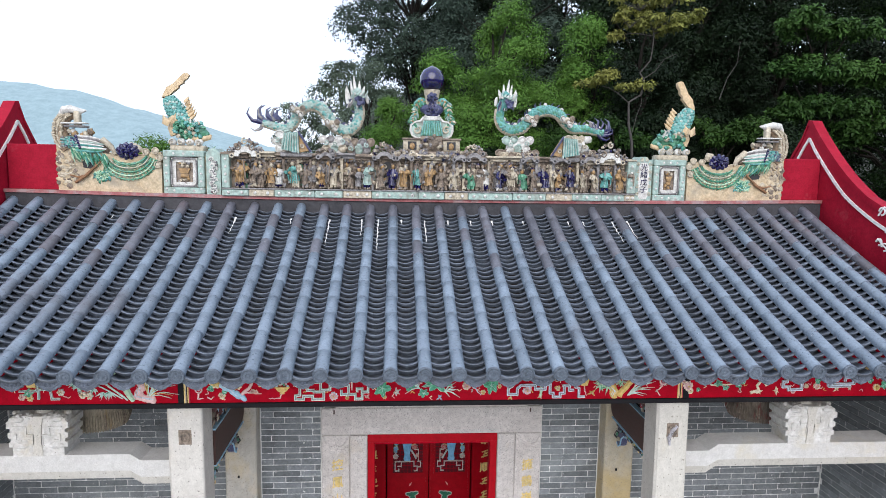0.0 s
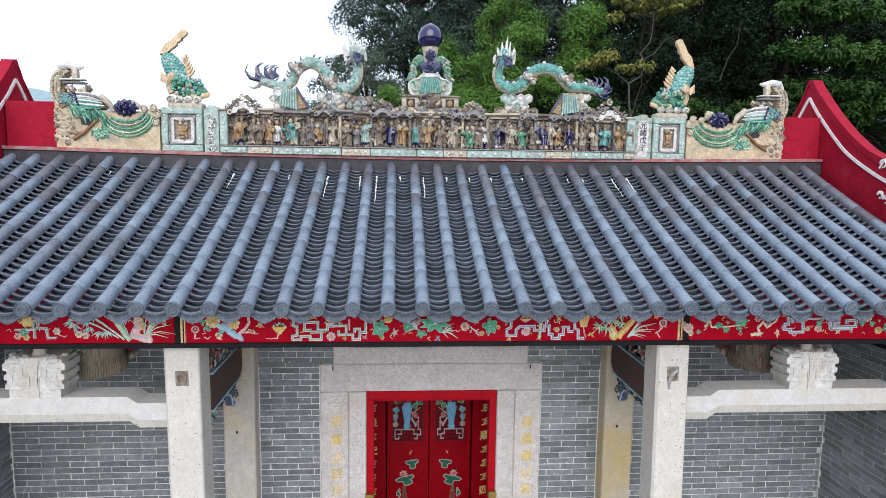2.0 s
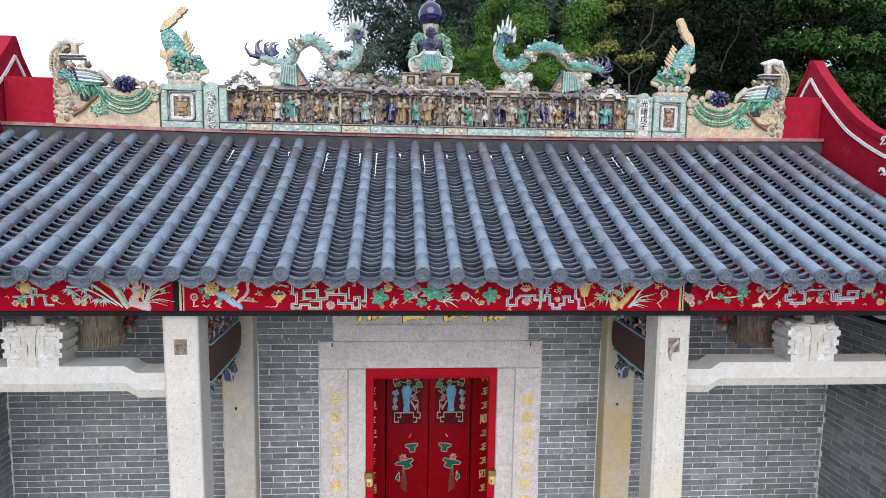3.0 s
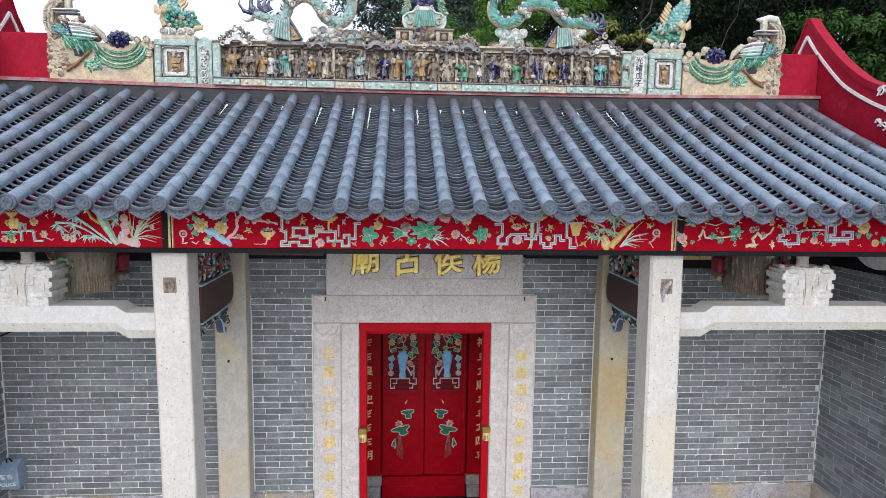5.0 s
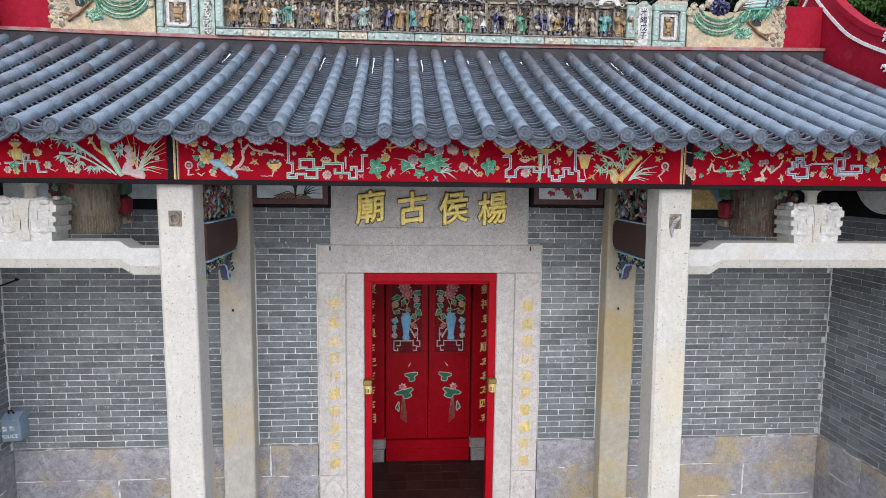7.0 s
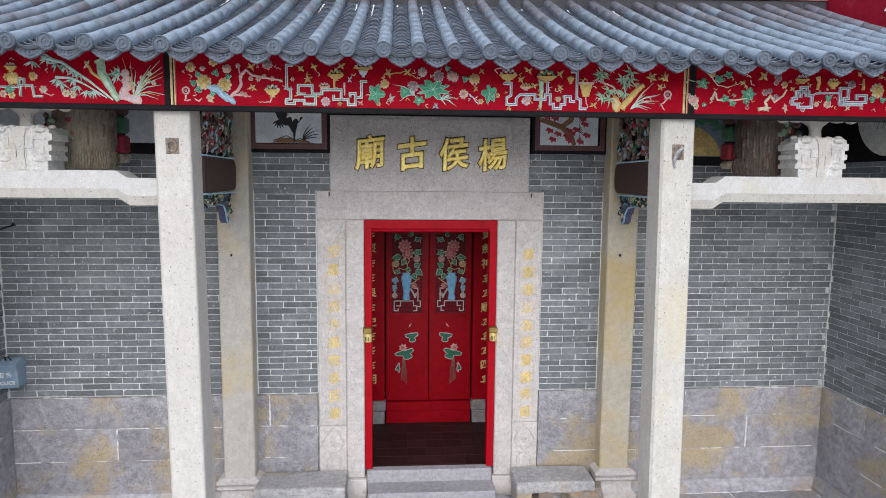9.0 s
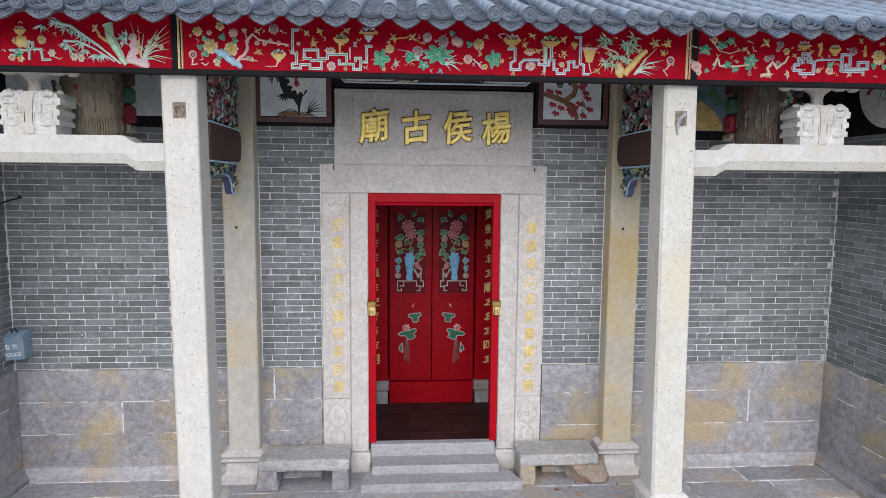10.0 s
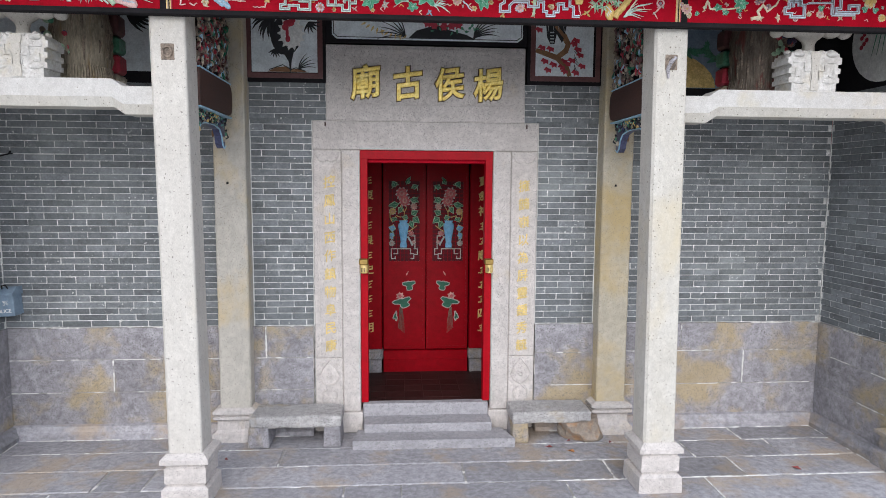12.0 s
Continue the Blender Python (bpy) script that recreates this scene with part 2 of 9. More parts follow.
M_WHITE = surface("white_stone", (0.475, 0.461, 0.437), (0.598, 0.589, 0.57), 5, 0.8, 0.3, 120, spots=(0.24, 0.22, 0.19), spot_scale=70, spot_at=0.71, stain=(0.52, 0.45, 0.29), stain_scale=2.4, stain_at=0.56, soft=0.2, mottle=0.08)
M_ROUGH = surface("rough_white_stone", (0.46, 0.44, 0.4), (0.66, 0.65, 0.63), 9, 0.85, 1.0, 45, spots=(0.24, 0.22, 0.19), spot_scale=60, spot_at=0.69, stain=(0.52, 0.44, 0.28), stain_scale=4, stain_at=0.54, soft=0.2, mottle=0.14)
M_OCHRED = surface("ochre_stained_stone", (0.4, 0.355, 0.27), (0.52, 0.475, 0.385), 2.5, 0.78, 0.3, 150, spots=(0.2, 0.18, 0.15), spot_scale=120, spot_at=0.62, stain=(0.5, 0.35, 0.12), stain_scale=1.3, stain_at=0.44, soft=0.2, mottle=0.14)
M_JOINT = surface("old_lime_joint", (0.2, 0.19, 0.175), (0.42, 0.41, 0.39), 4, 0.9, 0.5, 60, mottle=0.3, spots=(0.66, 0.65, 0.63), spot_scale=9, spot_at=0.55)
M_PAVE = surface("paving_granite", (0.254, 0.249, 0.271), (0.381, 0.375, 0.403), 2.6, 0.82, 0.4, 150, spots=(0.19, 0.182, 0.176), spot_scale=140, spot_at=0.58, stain=(0.4, 0.31, 0.22), stain_scale=1.5, stain_at=0.5, soft=0.1, rnd=0.2, mottle=0.34)
M_STEP = surface("grey_step_granite", (0.27, 0.264, 0.281), (0.388, 0.379, 0.401), 4, 0.82, 0.4, 150, spots=(0.15, 0.148, 0.146), spot_scale=140, spot_at=0.6, rnd=0.08, mottle=0.22)
# forecourt colour chosen pale so that it reflects light up under the eaves
M_COURT = surface("pale_bounce_concrete", (0.4, 0.39, 0.37), (0.52, 0.505, 0.48), 1.2, 0.85, 0.2, 60, stain=(0.3, 0.285, 0.26), stain_scale=0.5, stain_at=0.52, mottle=0.2)
M_TILE = surface("grey_roof_tile", (0.117, 0.15, 0.194), (0.207, 0.258, 0.321), 4, 0.31, 0.22, 60, rnd=0.1, stain=(0.085, 0.07, 0.072), stain_scale=0.6, stain_at=0.56, spec=0.7, spots=(0.4, 0.42, 0.45), spot_scale=45, spot_at=0.74, mottle=0.1)
M_TILES = surface("grey_roof_tile_rest", (0.117, 0.15, 0.194), (0.207, 0.258, 0.321), 4, 0.31, 0.22, 60, island=0.1, stain=(0.085, 0.07, 0.072), stain_scale=0.6, stain_at=0.56, spec=0.7, spots=(0.4, 0.42, 0.45), spot_scale=45, spot_at=0.74, mottle=0.1)
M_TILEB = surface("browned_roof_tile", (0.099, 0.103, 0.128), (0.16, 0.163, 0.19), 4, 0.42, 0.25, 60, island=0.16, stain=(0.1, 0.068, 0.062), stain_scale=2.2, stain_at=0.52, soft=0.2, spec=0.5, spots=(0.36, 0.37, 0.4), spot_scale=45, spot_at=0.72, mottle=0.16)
# clay of the cover tiles, darkened to paint shade into the hollows
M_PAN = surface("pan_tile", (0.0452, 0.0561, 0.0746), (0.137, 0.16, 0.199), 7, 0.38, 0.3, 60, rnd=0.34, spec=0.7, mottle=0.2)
M_SKYB = surface("sky_blue_paint", (0.12, 0.42, 0.72), (0.3, 0.6, 0.86), 14, 0.45, 0.15, 60)
M_GILDED = surface("bright_gilt_paint", (0.78, 0.55, 0.16), (0.95, 0.76, 0.34), 20, 0.35, 0.15, 90)
# same shade-darkened clay for the joined pans
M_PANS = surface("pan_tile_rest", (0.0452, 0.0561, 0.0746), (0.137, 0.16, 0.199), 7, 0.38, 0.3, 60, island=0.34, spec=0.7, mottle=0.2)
M_EAVE = surface("eave_tile", (0.0554, 0.0702, 0.0921), (0.142, 0.174, 0.218), 30, 0.5, 0.5, 130, rnd=0.1, mottle=0.22)
M_DRIP = surface("drip_tile_clay", (0.0414, 0.0517, 0.0708), (0.138, 0.163, 0.208), 30, 0.5, 0.5, 130, rnd=0.16, mottle=0.25)
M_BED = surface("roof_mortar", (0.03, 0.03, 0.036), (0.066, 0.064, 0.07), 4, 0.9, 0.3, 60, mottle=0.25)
M_LIME = surface("lime_spill", (0.6, 0.6, 0.58), (0.75, 0.75, 0.72), 9, 0.9, 0.3, 60)
M_RED = surface("red_paint", (0.319, 0.0011, 0.0108), (0.41, 0.0022, 0.0168), 3, 0.55, 0.1, 90, spec=0.06)
M_GABLE = surface("red_limewash", (0.27, 0.006, 0.022), (0.36, 0.013, 0.034), 3, 0.65, 0.2, 60, stain=(0.36, 0.06, 0.08), stain_scale=3.5, stain_at=0.6, spec=0.1)
M_DOOR = surface("red_door_lacquer", (0.31, 0.0015, 0.007), (0.38, 0.003, 0.012), 3, 0.38, 0.06, 60, spec=0.12)
M_BLACK = surface("black_paint", (0.008, 0.008, 0.01), (0.02, 0.018, 0.02), 4, 0.75, 0.1, 60, spec=0.12)
M_GOLD = surface("gold_leaf", (0.9, 0.6, 0.08), (1.0, 0.82, 0.32), 22, 0.3, 0.25, 120, metal=0.3)
M_WORNG = surface("worn_gilding", (0.5, 0.38, 0.14), (0.84, 0.63, 0.22), 7, 0.42, 0.2, 90, metal=0.1, mottle=0.25)
M_GOLDP = surface("gold_paint", (0.5, 0.36, 0.1), (0.74, 0.57, 0.25), 16, 0.45, 0.1, 90, metal=0.15)
M_WOOD = surface("dark_brown_wood", (0.035, 0.014, 0.011), (0.065, 0.024, 0.018), 3, 0.55, 0.15, 40, stretch=(6, 1, 6))
# timber darkened to paint in the shade under the roof
M_TIMBER = surface("roof_timber", (0.018, 0.014, 0.012), (0.04, 0.03, 0.024), 4, 0.8, 0.2, 50)
M_TEAL = surface("turquoise_glaze", (0.04, 0.22, 0.2), (0.17, 0.42, 0.39), 14, 0.3, 0.25, 60, coat=0.2, mottle=0.3, stain=(0.07, 0.06, 0.05), stain_scale=26, stain_at=0.55)
M_AQUA = surface("pale_aqua_glaze", (0.22, 0.35, 0.32), (0.44, 0.54, 0.49), 14, 0.42, 0.3, 60, mottle=0.28, stain=(0.16, 0.14, 0.11), stain_scale=15, stain_at=0.48, soft=0.2)
M_GREEN = surface("green_glaze", (0.03, 0.17, 0.1), (0.11, 0.32, 0.2), 14, 0.35, 0.25, 60, coat=0.2, mottle=0.3, stain=(0.1, 0.08, 0.06), stain_scale=24, stain_at=0.60)
M_NAVY = surface("navy_glaze", (0.004, 0.0035, 0.036), (0.013, 0.01, 0.085), 8, 0.07, 0.02, 50, coat=0.6)
M_CREAM = surface("cream_glaze", (0.36, 0.3, 0.21), (0.6, 0.54, 0.43), 16, 0.5, 0.35, 70, mottle=0.28, stain=(0.1, 0.08, 0.06), stain_scale=26, stain_at=0.5, soft=0.2)
M_OCHRE = surface("ochre_render", (0.42, 0.31, 0.18), (0.6, 0.5, 0.35), 8, 0.75, 0.4, 60, mottle=0.25, stain=(0.3, 0.27, 0.22), stain_scale=5, stain_at=0.48, soft=0.2)
M_TAN = surface("tan_glaze", (0.26, 0.15, 0.06), (0.46, 0.3, 0.14), 16, 0.5, 0.3, 60, mottle=0.3, stain=(0.08, 0.06, 0.05), stain_scale=30, stain_at=0.52)
M_UMBER = surface("weathered_pottery", (0.13, 0.1, 0.078), (0.36, 0.29, 0.225), 26, 0.7, 0.5, 110, stain=(0.05, 0.04, 0.038), stain_scale=24, stain_at=0.48)
M_POT = surface("white_pottery", (0.46, 0.45, 0.42), (0.7, 0.69, 0.66), 16, 0.45, 0.3, 70, mottle=0.25, stain=(0.12, 0.1, 0.08), stain_scale=26, stain_at=0.54, soft=0.2)
M_PINK = surface("pink_glaze", (0.62, 0.3, 0.28), (0.75, 0.48, 0.42), 15, 0.45, 0.15, 60)
M_YELLOW = surface("yellow_paint", (0.62, 0.42, 0.12), (0.76, 0.58, 0.25), 15, 0.5, 0.15, 60)
M_BLUE = surface("pale_blue_paint", (0.2, 0.42, 0.6), (0.42, 0.62, 0.74), 14, 0.45, 0.15, 60)
M_BROWN = surface("brown_paint", (0.16, 0.07, 0.03), (0.3, 0.16, 0.08), 14, 0.55, 0.2, 60)
M_SILVER = surface("pale_grey_paint", (0.45, 0.5, 0.52), (0.62, 0.68, 0.68), 14, 0.5, 0.15, 60)
M_PICT = surface("pale_picture_ground", (0.62, 0.69, 0.74), (0.78, 0.82, 0.83), 1.6, 0.6, 0.05, 60)
M_INK = surface("black_ink", (0.01, 0.012, 0.015), (0.03, 0.03, 0.035), 10, 0.6, 0.05, 60)
M_WHITEP = surface("white_paint", (0.74, 0.74, 0.72), (0.82, 0.82, 0.8), 8, 0.6, 0.1, 60)
M_MAROON = surface("maroon_frame", (0.09, 0.03, 0.03), (0.16, 0.07, 0.07), 5, 0.5, 0.1, 50)
M_CRIMSON = surface("crimson_paint", (0.35, 0.02, 0.04), (0.5, 0.05, 0.08), 12, 0.5, 0.1, 50)
M_BRASS = surface("brass", (0.26, 0.17, 0.05), (0.4, 0.27, 0.09), 20, 0.4, 0.2, 60, metal=0.85)
M_IRON = surface("grey_painted_metal", (0.17, 0.24, 0.32), (0.25, 0.33, 0.41), 6, 0.5, 0.1, 50)
# plaster far darker than its own tone, for the shade of the interior
M_HALL = surface("plaster_shade_tone", (0.05, 0.045, 0.042), (0.09, 0.083, 0.078), 3, 0.9, 0.2, 50)
M_HALLFLOOR = surface("maroon_floor_tile", (0.028, 0.012, 0.012), (0.055, 0.024, 0.022), 14, 0.55, 0.15, 60, rnd=0.3, spec=0.25, mottle=0.3)
M_BARK = surface("bark", (0.012, 0.01, 0.009), (0.035, 0.03, 0.026), 4, 0.9, 0.5, 40, spec=0.1)
M_SOIL = surface("forest_floor", (0.008, 0.012, 0.006), (0.02, 0.024, 0.012), 1.5, 0.95, 0.5, 9)


def leaf_material(name, a, b):
    m = surface(name, a, b, 0.6, 0.5, 0.0, 7, island=0.28)
    m.node_tree.nodes["Principled BSDF"].inputs["Specular IOR Level"].default_value = 0.12
    return m


M_LEAF = leaf_material("leaf_green", (0.046, 0.12, 0.018), (0.118, 0.232, 0.042))
# greyed and lightened leaf colour, with the air's haze painted in
M_LEAFH = leaf_material("leaf_painted_haze", (0.062, 0.092, 0.068), (0.12, 0.16, 0.112))
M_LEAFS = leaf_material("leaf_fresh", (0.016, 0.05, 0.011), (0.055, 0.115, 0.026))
# haze is mixed into this green too
M_LEAFW = leaf_material("leaf_green_greyed_by_haze", (0.028, 0.048, 0.038), (0.06, 0.088, 0.066))
# near-black green: the wooded slope's shade is put into the leaf colour
M_LEAFD = leaf_material("leaf_shade_dark", (0.004, 0.01, 0.0045), (0.012, 0.024, 0.009))
M_LEAFM = leaf_material("leaf_mid", (0.012, 0.036, 0.007), (0.035, 0.075, 0.014))
M_LEAFY = leaf_material("leaf_yellowish", (0.1, 0.13, 0.028), (0.25, 0.24, 0.065))
M_TAN2 = surface("cream_tan_glaze", (0.48, 0.33, 0.17), (0.66, 0.52, 0.34), 12, 0.5, 0.3, 60, mottle=0.22, stain=(0.2, 0.15, 0.1), stain_scale=22, stain_at=0.6)
M_UMBER2 = surface("brown_pottery", (0.2, 0.135, 0.085), (0.38, 0.28, 0.19), 20, 0.6, 0.4, 90, stain=(0.07, 0.05, 0.04), stain_scale=24, stain_at=0.55)
M_SLATE = surface("grey_pottery", (0.12, 0.115, 0.125), (0.36, 0.345, 0.34), 24, 0.6, 0.45, 100, stain=(0.06, 0.05, 0.05), stain_scale=22, stain_at=0.52)
M_NAVYD = surface("worn_navy_glaze", (0.015, 0.017, 0.06), (0.09, 0.1, 0.2), 18, 0.35, 0.2, 60, mottle=0.3, stain=(0.12, 0.12, 0.13), stain_scale=26, stain_at=0.58)
M_PALEG = surface("pale_green_paint", (0.3, 0.5, 0.33), (0.5, 0.64, 0.48), 15, 0.5, 0.15, 60)
M_UMBERP = surface("fibrous_old_timber", (0.075, 0.055, 0.042), (0.25, 0.21, 0.17), 9, 0.8, 0.6, 60, stretch=(3, 3, 0.6), mottle=0.35, stain=(0.2, 0.035, 0.03), stain_scale=5, stain_at=0.54, soft=0.08)
M_ROSE = surface("rose_paint", (0.55, 0.1, 0.13), (0.7, 0.22, 0.22), 15, 0.45, 0.15, 60)
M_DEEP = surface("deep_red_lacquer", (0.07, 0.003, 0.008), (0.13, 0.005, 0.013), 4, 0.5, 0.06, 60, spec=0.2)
M_LEAFG = surface("dark_jade_paint", (0.01, 0.12, 0.07), (0.03, 0.2, 0.12), 12, 0.45, 0.1, 60)
M_BARKP = surface("pale_bark", (0.035, 0.032, 0.03), (0.085, 0.08, 0.074), 6, 0.9, 0.4, 50, spec=0.2)
M_BAND = surface("faded_red_band", (0.26, 0.06, 0.065), (0.4, 0.17, 0.17), 9, 0.8, 0.3, 60, stain=(0.35, 0.3, 0.3), stain_scale=6, stain_at=0.5)

# ---- ground, hill, hall and closing walls ----
g = Geo(M_SOIL)


def ground_z(x, y):
    """Flat round the temple, a wooded slope behind it to the right."""
    up = max(0.0, y - 7.0) * 0.36 * min(1.0, max(0.0, (x + 1.0 + 0.1 * y) / 9.0))
    return -0.25 + min(up, 16.0) + (0.25 * noise.noise((x * 0.3, y * 0.3, 0)) if y > 7 else 0)


xs = [-2600, -600, -150, -60, -30] + [-22 + 2 * i for i in range(29)] + [50, 90, 200, 700, 2600]
ys = [-2600, -500, -100, -30, -9, 5] + [7 + 1.5 * i for i in range(22)] + [55, 90, 200, 700, 2600]
vs = [(x, y, ground_z(x, y)) for y in ys for x in xs]
g.add(vs, [(j * len(xs) + i, j * len(xs) + i + 1, (j + 1) * len(xs) + i + 1, (j + 1) * len(xs) + i) for j in range(len(ys) - 1) for i in range(len(xs) - 1)])
solid("ground", g, "dark leaf-littered soil rising behind the temple", "ground", kind="structure", smooth=60)

# far hill, its blue distance haze put into the colour and a glow
hill = bpy.data.materials.new("far_hill_painted_haze")
hill.use_nodes = True
hn, hl = hill.node_tree.nodes, hill.node_tree.links
hb = hn["Principled BSDF"]
ht = hn.new("ShaderNodeTexNoise")
ht.inputs["Scale"].default_value, ht.inputs["Detail"].default_value, ht.inputs["Roughness"].default_value = 0.16, 8.0, 0.8
hm = hn.new("ShaderNodeMix")
hm.data_type = "RGBA"
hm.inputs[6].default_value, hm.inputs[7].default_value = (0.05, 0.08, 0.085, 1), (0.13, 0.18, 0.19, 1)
hg = hn.new("ShaderNodeNewGeometry")
hl.new(hg.outputs["Position"], ht.inputs["Vector"])
hr = hn.new("ShaderNodeMapRange")
hr.inputs["From Min"].default_value, hr.inputs["From Max"].default_value = 0.38, 0.62
hl.new(ht.outputs[0], hr.inputs["Value"])
hl.new(hr.outputs[0], hm.inputs[0])
hl.new(hm.outputs[2], hb.inputs["Base Color"])
hb.inputs["Roughness"].default_value = 1.0
# blue emission stands in for the haze in front of the hill
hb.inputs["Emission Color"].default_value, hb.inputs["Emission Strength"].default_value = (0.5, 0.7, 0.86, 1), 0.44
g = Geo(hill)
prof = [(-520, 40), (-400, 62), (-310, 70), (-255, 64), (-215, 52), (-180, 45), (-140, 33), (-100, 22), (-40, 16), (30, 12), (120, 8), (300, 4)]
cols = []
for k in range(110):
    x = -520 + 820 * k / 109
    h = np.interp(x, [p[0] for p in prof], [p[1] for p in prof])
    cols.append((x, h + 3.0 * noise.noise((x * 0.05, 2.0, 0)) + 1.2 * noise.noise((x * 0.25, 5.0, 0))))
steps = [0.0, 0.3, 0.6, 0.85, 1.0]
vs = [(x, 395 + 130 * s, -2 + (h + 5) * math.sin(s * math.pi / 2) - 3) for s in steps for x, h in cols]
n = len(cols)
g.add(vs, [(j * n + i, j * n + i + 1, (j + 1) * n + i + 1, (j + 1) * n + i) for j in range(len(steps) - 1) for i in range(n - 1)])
solid("backdrop", g, "wooded hill in the far distance with blue haze painted in", "hill", kind="structure", smooth=60)

# hall behind the doorway, closed; its plaster is coloured dark to stand in for shade
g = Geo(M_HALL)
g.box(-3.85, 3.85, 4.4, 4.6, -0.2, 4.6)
solid("wall_hall_back", g, "plastered rear wall of the entrance hall, shade put into its colour", "wall", kind="structure")
g = Geo(M_TIMBER)
g.prism([(0.62, 4.62), (0.62, 4.7), (-1.33, 3.9), (-1.33, 3.84)], "x", -4.0, 4.0)
g.prism([(0.62, 4.62), (4.6, 3.3), (4.6, 3.4), (0.62, 4.7)], "x", -4.0, 4.0)
for y, z in ((-1.2, 3.86), (-0.75, 4.02), (-0.3, 4.2), (0.15, 4.38)):
    g.tube([(-3.95, y, z - 0.12), (3.95, y, z - 0.12)], 0.06, 10)
for i in range(40):
    x = -3.9 + 0.2 * i
    g.prism([(-1.33, 3.80), (-1.33, 3.835), (0.6, 4.615), (0.6, 4.58)], "x", x - 0.03, x + 0.03)
solid("ceiling", g, "timber rafters and purlins under the roof tiles, coloured dark for shade", "ceiling", kind="structure")
g = Geo(M_HALLFLOOR)
g.box(-3.85, 3.85, 0.06, 4.45, -0.2, 0.075)
hall_floor = solid("floor_hall", g, "dark maroon tiled floor inside the doorway", "floor", kind="structure")


# ---- the facade wall: brick over granite ----
brick_meshes = {}


def brick_piece(name, w, h, d, mat, c=0.003):
    key = (name, round(w, 2), round(h, 3), mat.name)
    if key not in brick_meshes:
        gg = Geo(mat)
        gg.box(-key[1] / 2, key[1] / 2, -d / 2, d / 2, -h / 2, h / 2, c)
        brick_meshes[key] = gg.mesh(name)
    return brick_meshes[key]


COURSE, BL, JOINT = 0.05844, 0.256, 0.0046


def lay_bricks(wall, u0, u1, z0, z1, place, r):
    """Courses of running bond from u0 to u1; place(u, z, out) gives the matrix of a brick."""
    rows = int(round((z1 - z0) / COURSE))
    for j in range(rows):
        z = z0 + (j + 0.5) * COURSE
        u = u0 - (BL * (0.5 if j % 2 else 0.0)) - r.random() * 0.03
        while u < u1 - 0.01:
            a, b = max(u, u0), min(u + BL, u1)
            u += BL
            if b - a < 0.04:
                continue
            w = b - a - JOINT * (0.7 + 0.9 * r.random())
            me = brick_piece("brick", w, COURSE - JOINT * r.uniform(0.65, 1.35), 0.06, M_BRICK)
            ob = new("brick", me)
            ob.matrix_world = place((a + b) / 2, z + r.uniform(-0.001, 0.001), r.random() * 0.002) @ pose(0, 0, 0, r.uniform(-0.3, 0.3), r.uniform(-0.25, 0.25), r.uniform(-0.4, 0.4))
            ob.parent = wall


FACE_Y = 0.02                      # face of the brickwork
INNER_L, INNER_R = -3.84, 3.935     # faces of the two side walls
BRICK_Z = 1.033
DADO_SEAM = 0.008                  # depth of the lime in the bays' corners
late = []                          # brickwork is laid last


def front(u, z, out):
    return Matrix.Translation((u, FACE_Y + 0.03 - out, z))


def bay(name, x0, x1, ztop, label):
    gg = Geo(M_MORTAR)
    gg.box(x0, x1, FACE_Y + 0.001, FACE_Y + 0.3, 0.0, ztop)
    w = solid(name, gg, label, "wall", kind="structure")
    late.append((w, x0, x1, BRICK_Z, ztop, front))
    return w


bay("wall_left_bay", INNER_L, -1.88, 3.29, "grey brick wall of the left porch bay with lime joints")
bay("wall_left_of_door", -1.62, -1.03, 2.94, "narrow grey brick wall beside the granite doorway")
bay("wall_right_of_door", 1.03, 1.635, 2.94, "narrow grey brick wall beside the granite doorway")
bay("wall_right_bay", 1.86, INNER_R, 3.29, "grey brick wall of the right porch bay with lime joints")
for name, x0, x1 in (("wall_upper_brick_left", -1.62, -0.925), ("wall_upper_brick_right", 0.91, 1.635)):
    g = Geo(M_MORTAR)
    g.box(x0, x1, FACE_Y + 0.001, FACE_Y + 0.3, 2.94, 3.29)
    w = solid(name, g, "grey brick courses beside the granite name slab", "wall", kind="structure")
    late.append((w, x0, x1, 2.94, 3.29, front))
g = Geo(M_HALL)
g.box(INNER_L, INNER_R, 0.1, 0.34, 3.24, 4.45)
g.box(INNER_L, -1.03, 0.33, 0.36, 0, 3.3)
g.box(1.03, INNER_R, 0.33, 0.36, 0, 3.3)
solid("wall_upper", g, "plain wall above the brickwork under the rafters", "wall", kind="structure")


def side_wall(name, x, sign, label):
    gg = Geo(M_MORTAR)
    gg.box(min(x + sign * 0.003, x + sign * 0.36), max(x + sign * 0.003, x + sign * 0.36), -1.02, FACE_Y, 0.0, 3.24)
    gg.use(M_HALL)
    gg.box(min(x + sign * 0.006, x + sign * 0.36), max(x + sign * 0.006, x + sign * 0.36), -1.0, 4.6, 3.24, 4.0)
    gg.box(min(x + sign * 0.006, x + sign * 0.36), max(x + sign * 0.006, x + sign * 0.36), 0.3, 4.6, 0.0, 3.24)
    w = solid(name, gg, label, "wall", kind="structure")
    late.append((w, -1.02, FACE_Y - 0.0, BRICK_Z, 3.24, lambda u, z, out: Matrix.Translation((x + sign * (0.03 - out), u, z)) @ pose(0, 0, 0, 0, 0, 90)))
    return w


def lime_seam(wall, x, y, z0, z1, seed):
    """An uneven bead of lime that fills an upright corner."""
    rr = random.Random(seed)
    gg = Geo(M_LIME)
    n = int((z1 - z0) / 0.06)
    gg.tube([(x + rr.uniform(-0.002, 0.002), y, z0 + (z1 - z0) * k / n) for k in range(n + 1)], [rr.uniform(0.003, 0.007) for _ in range(n + 1)], 6)
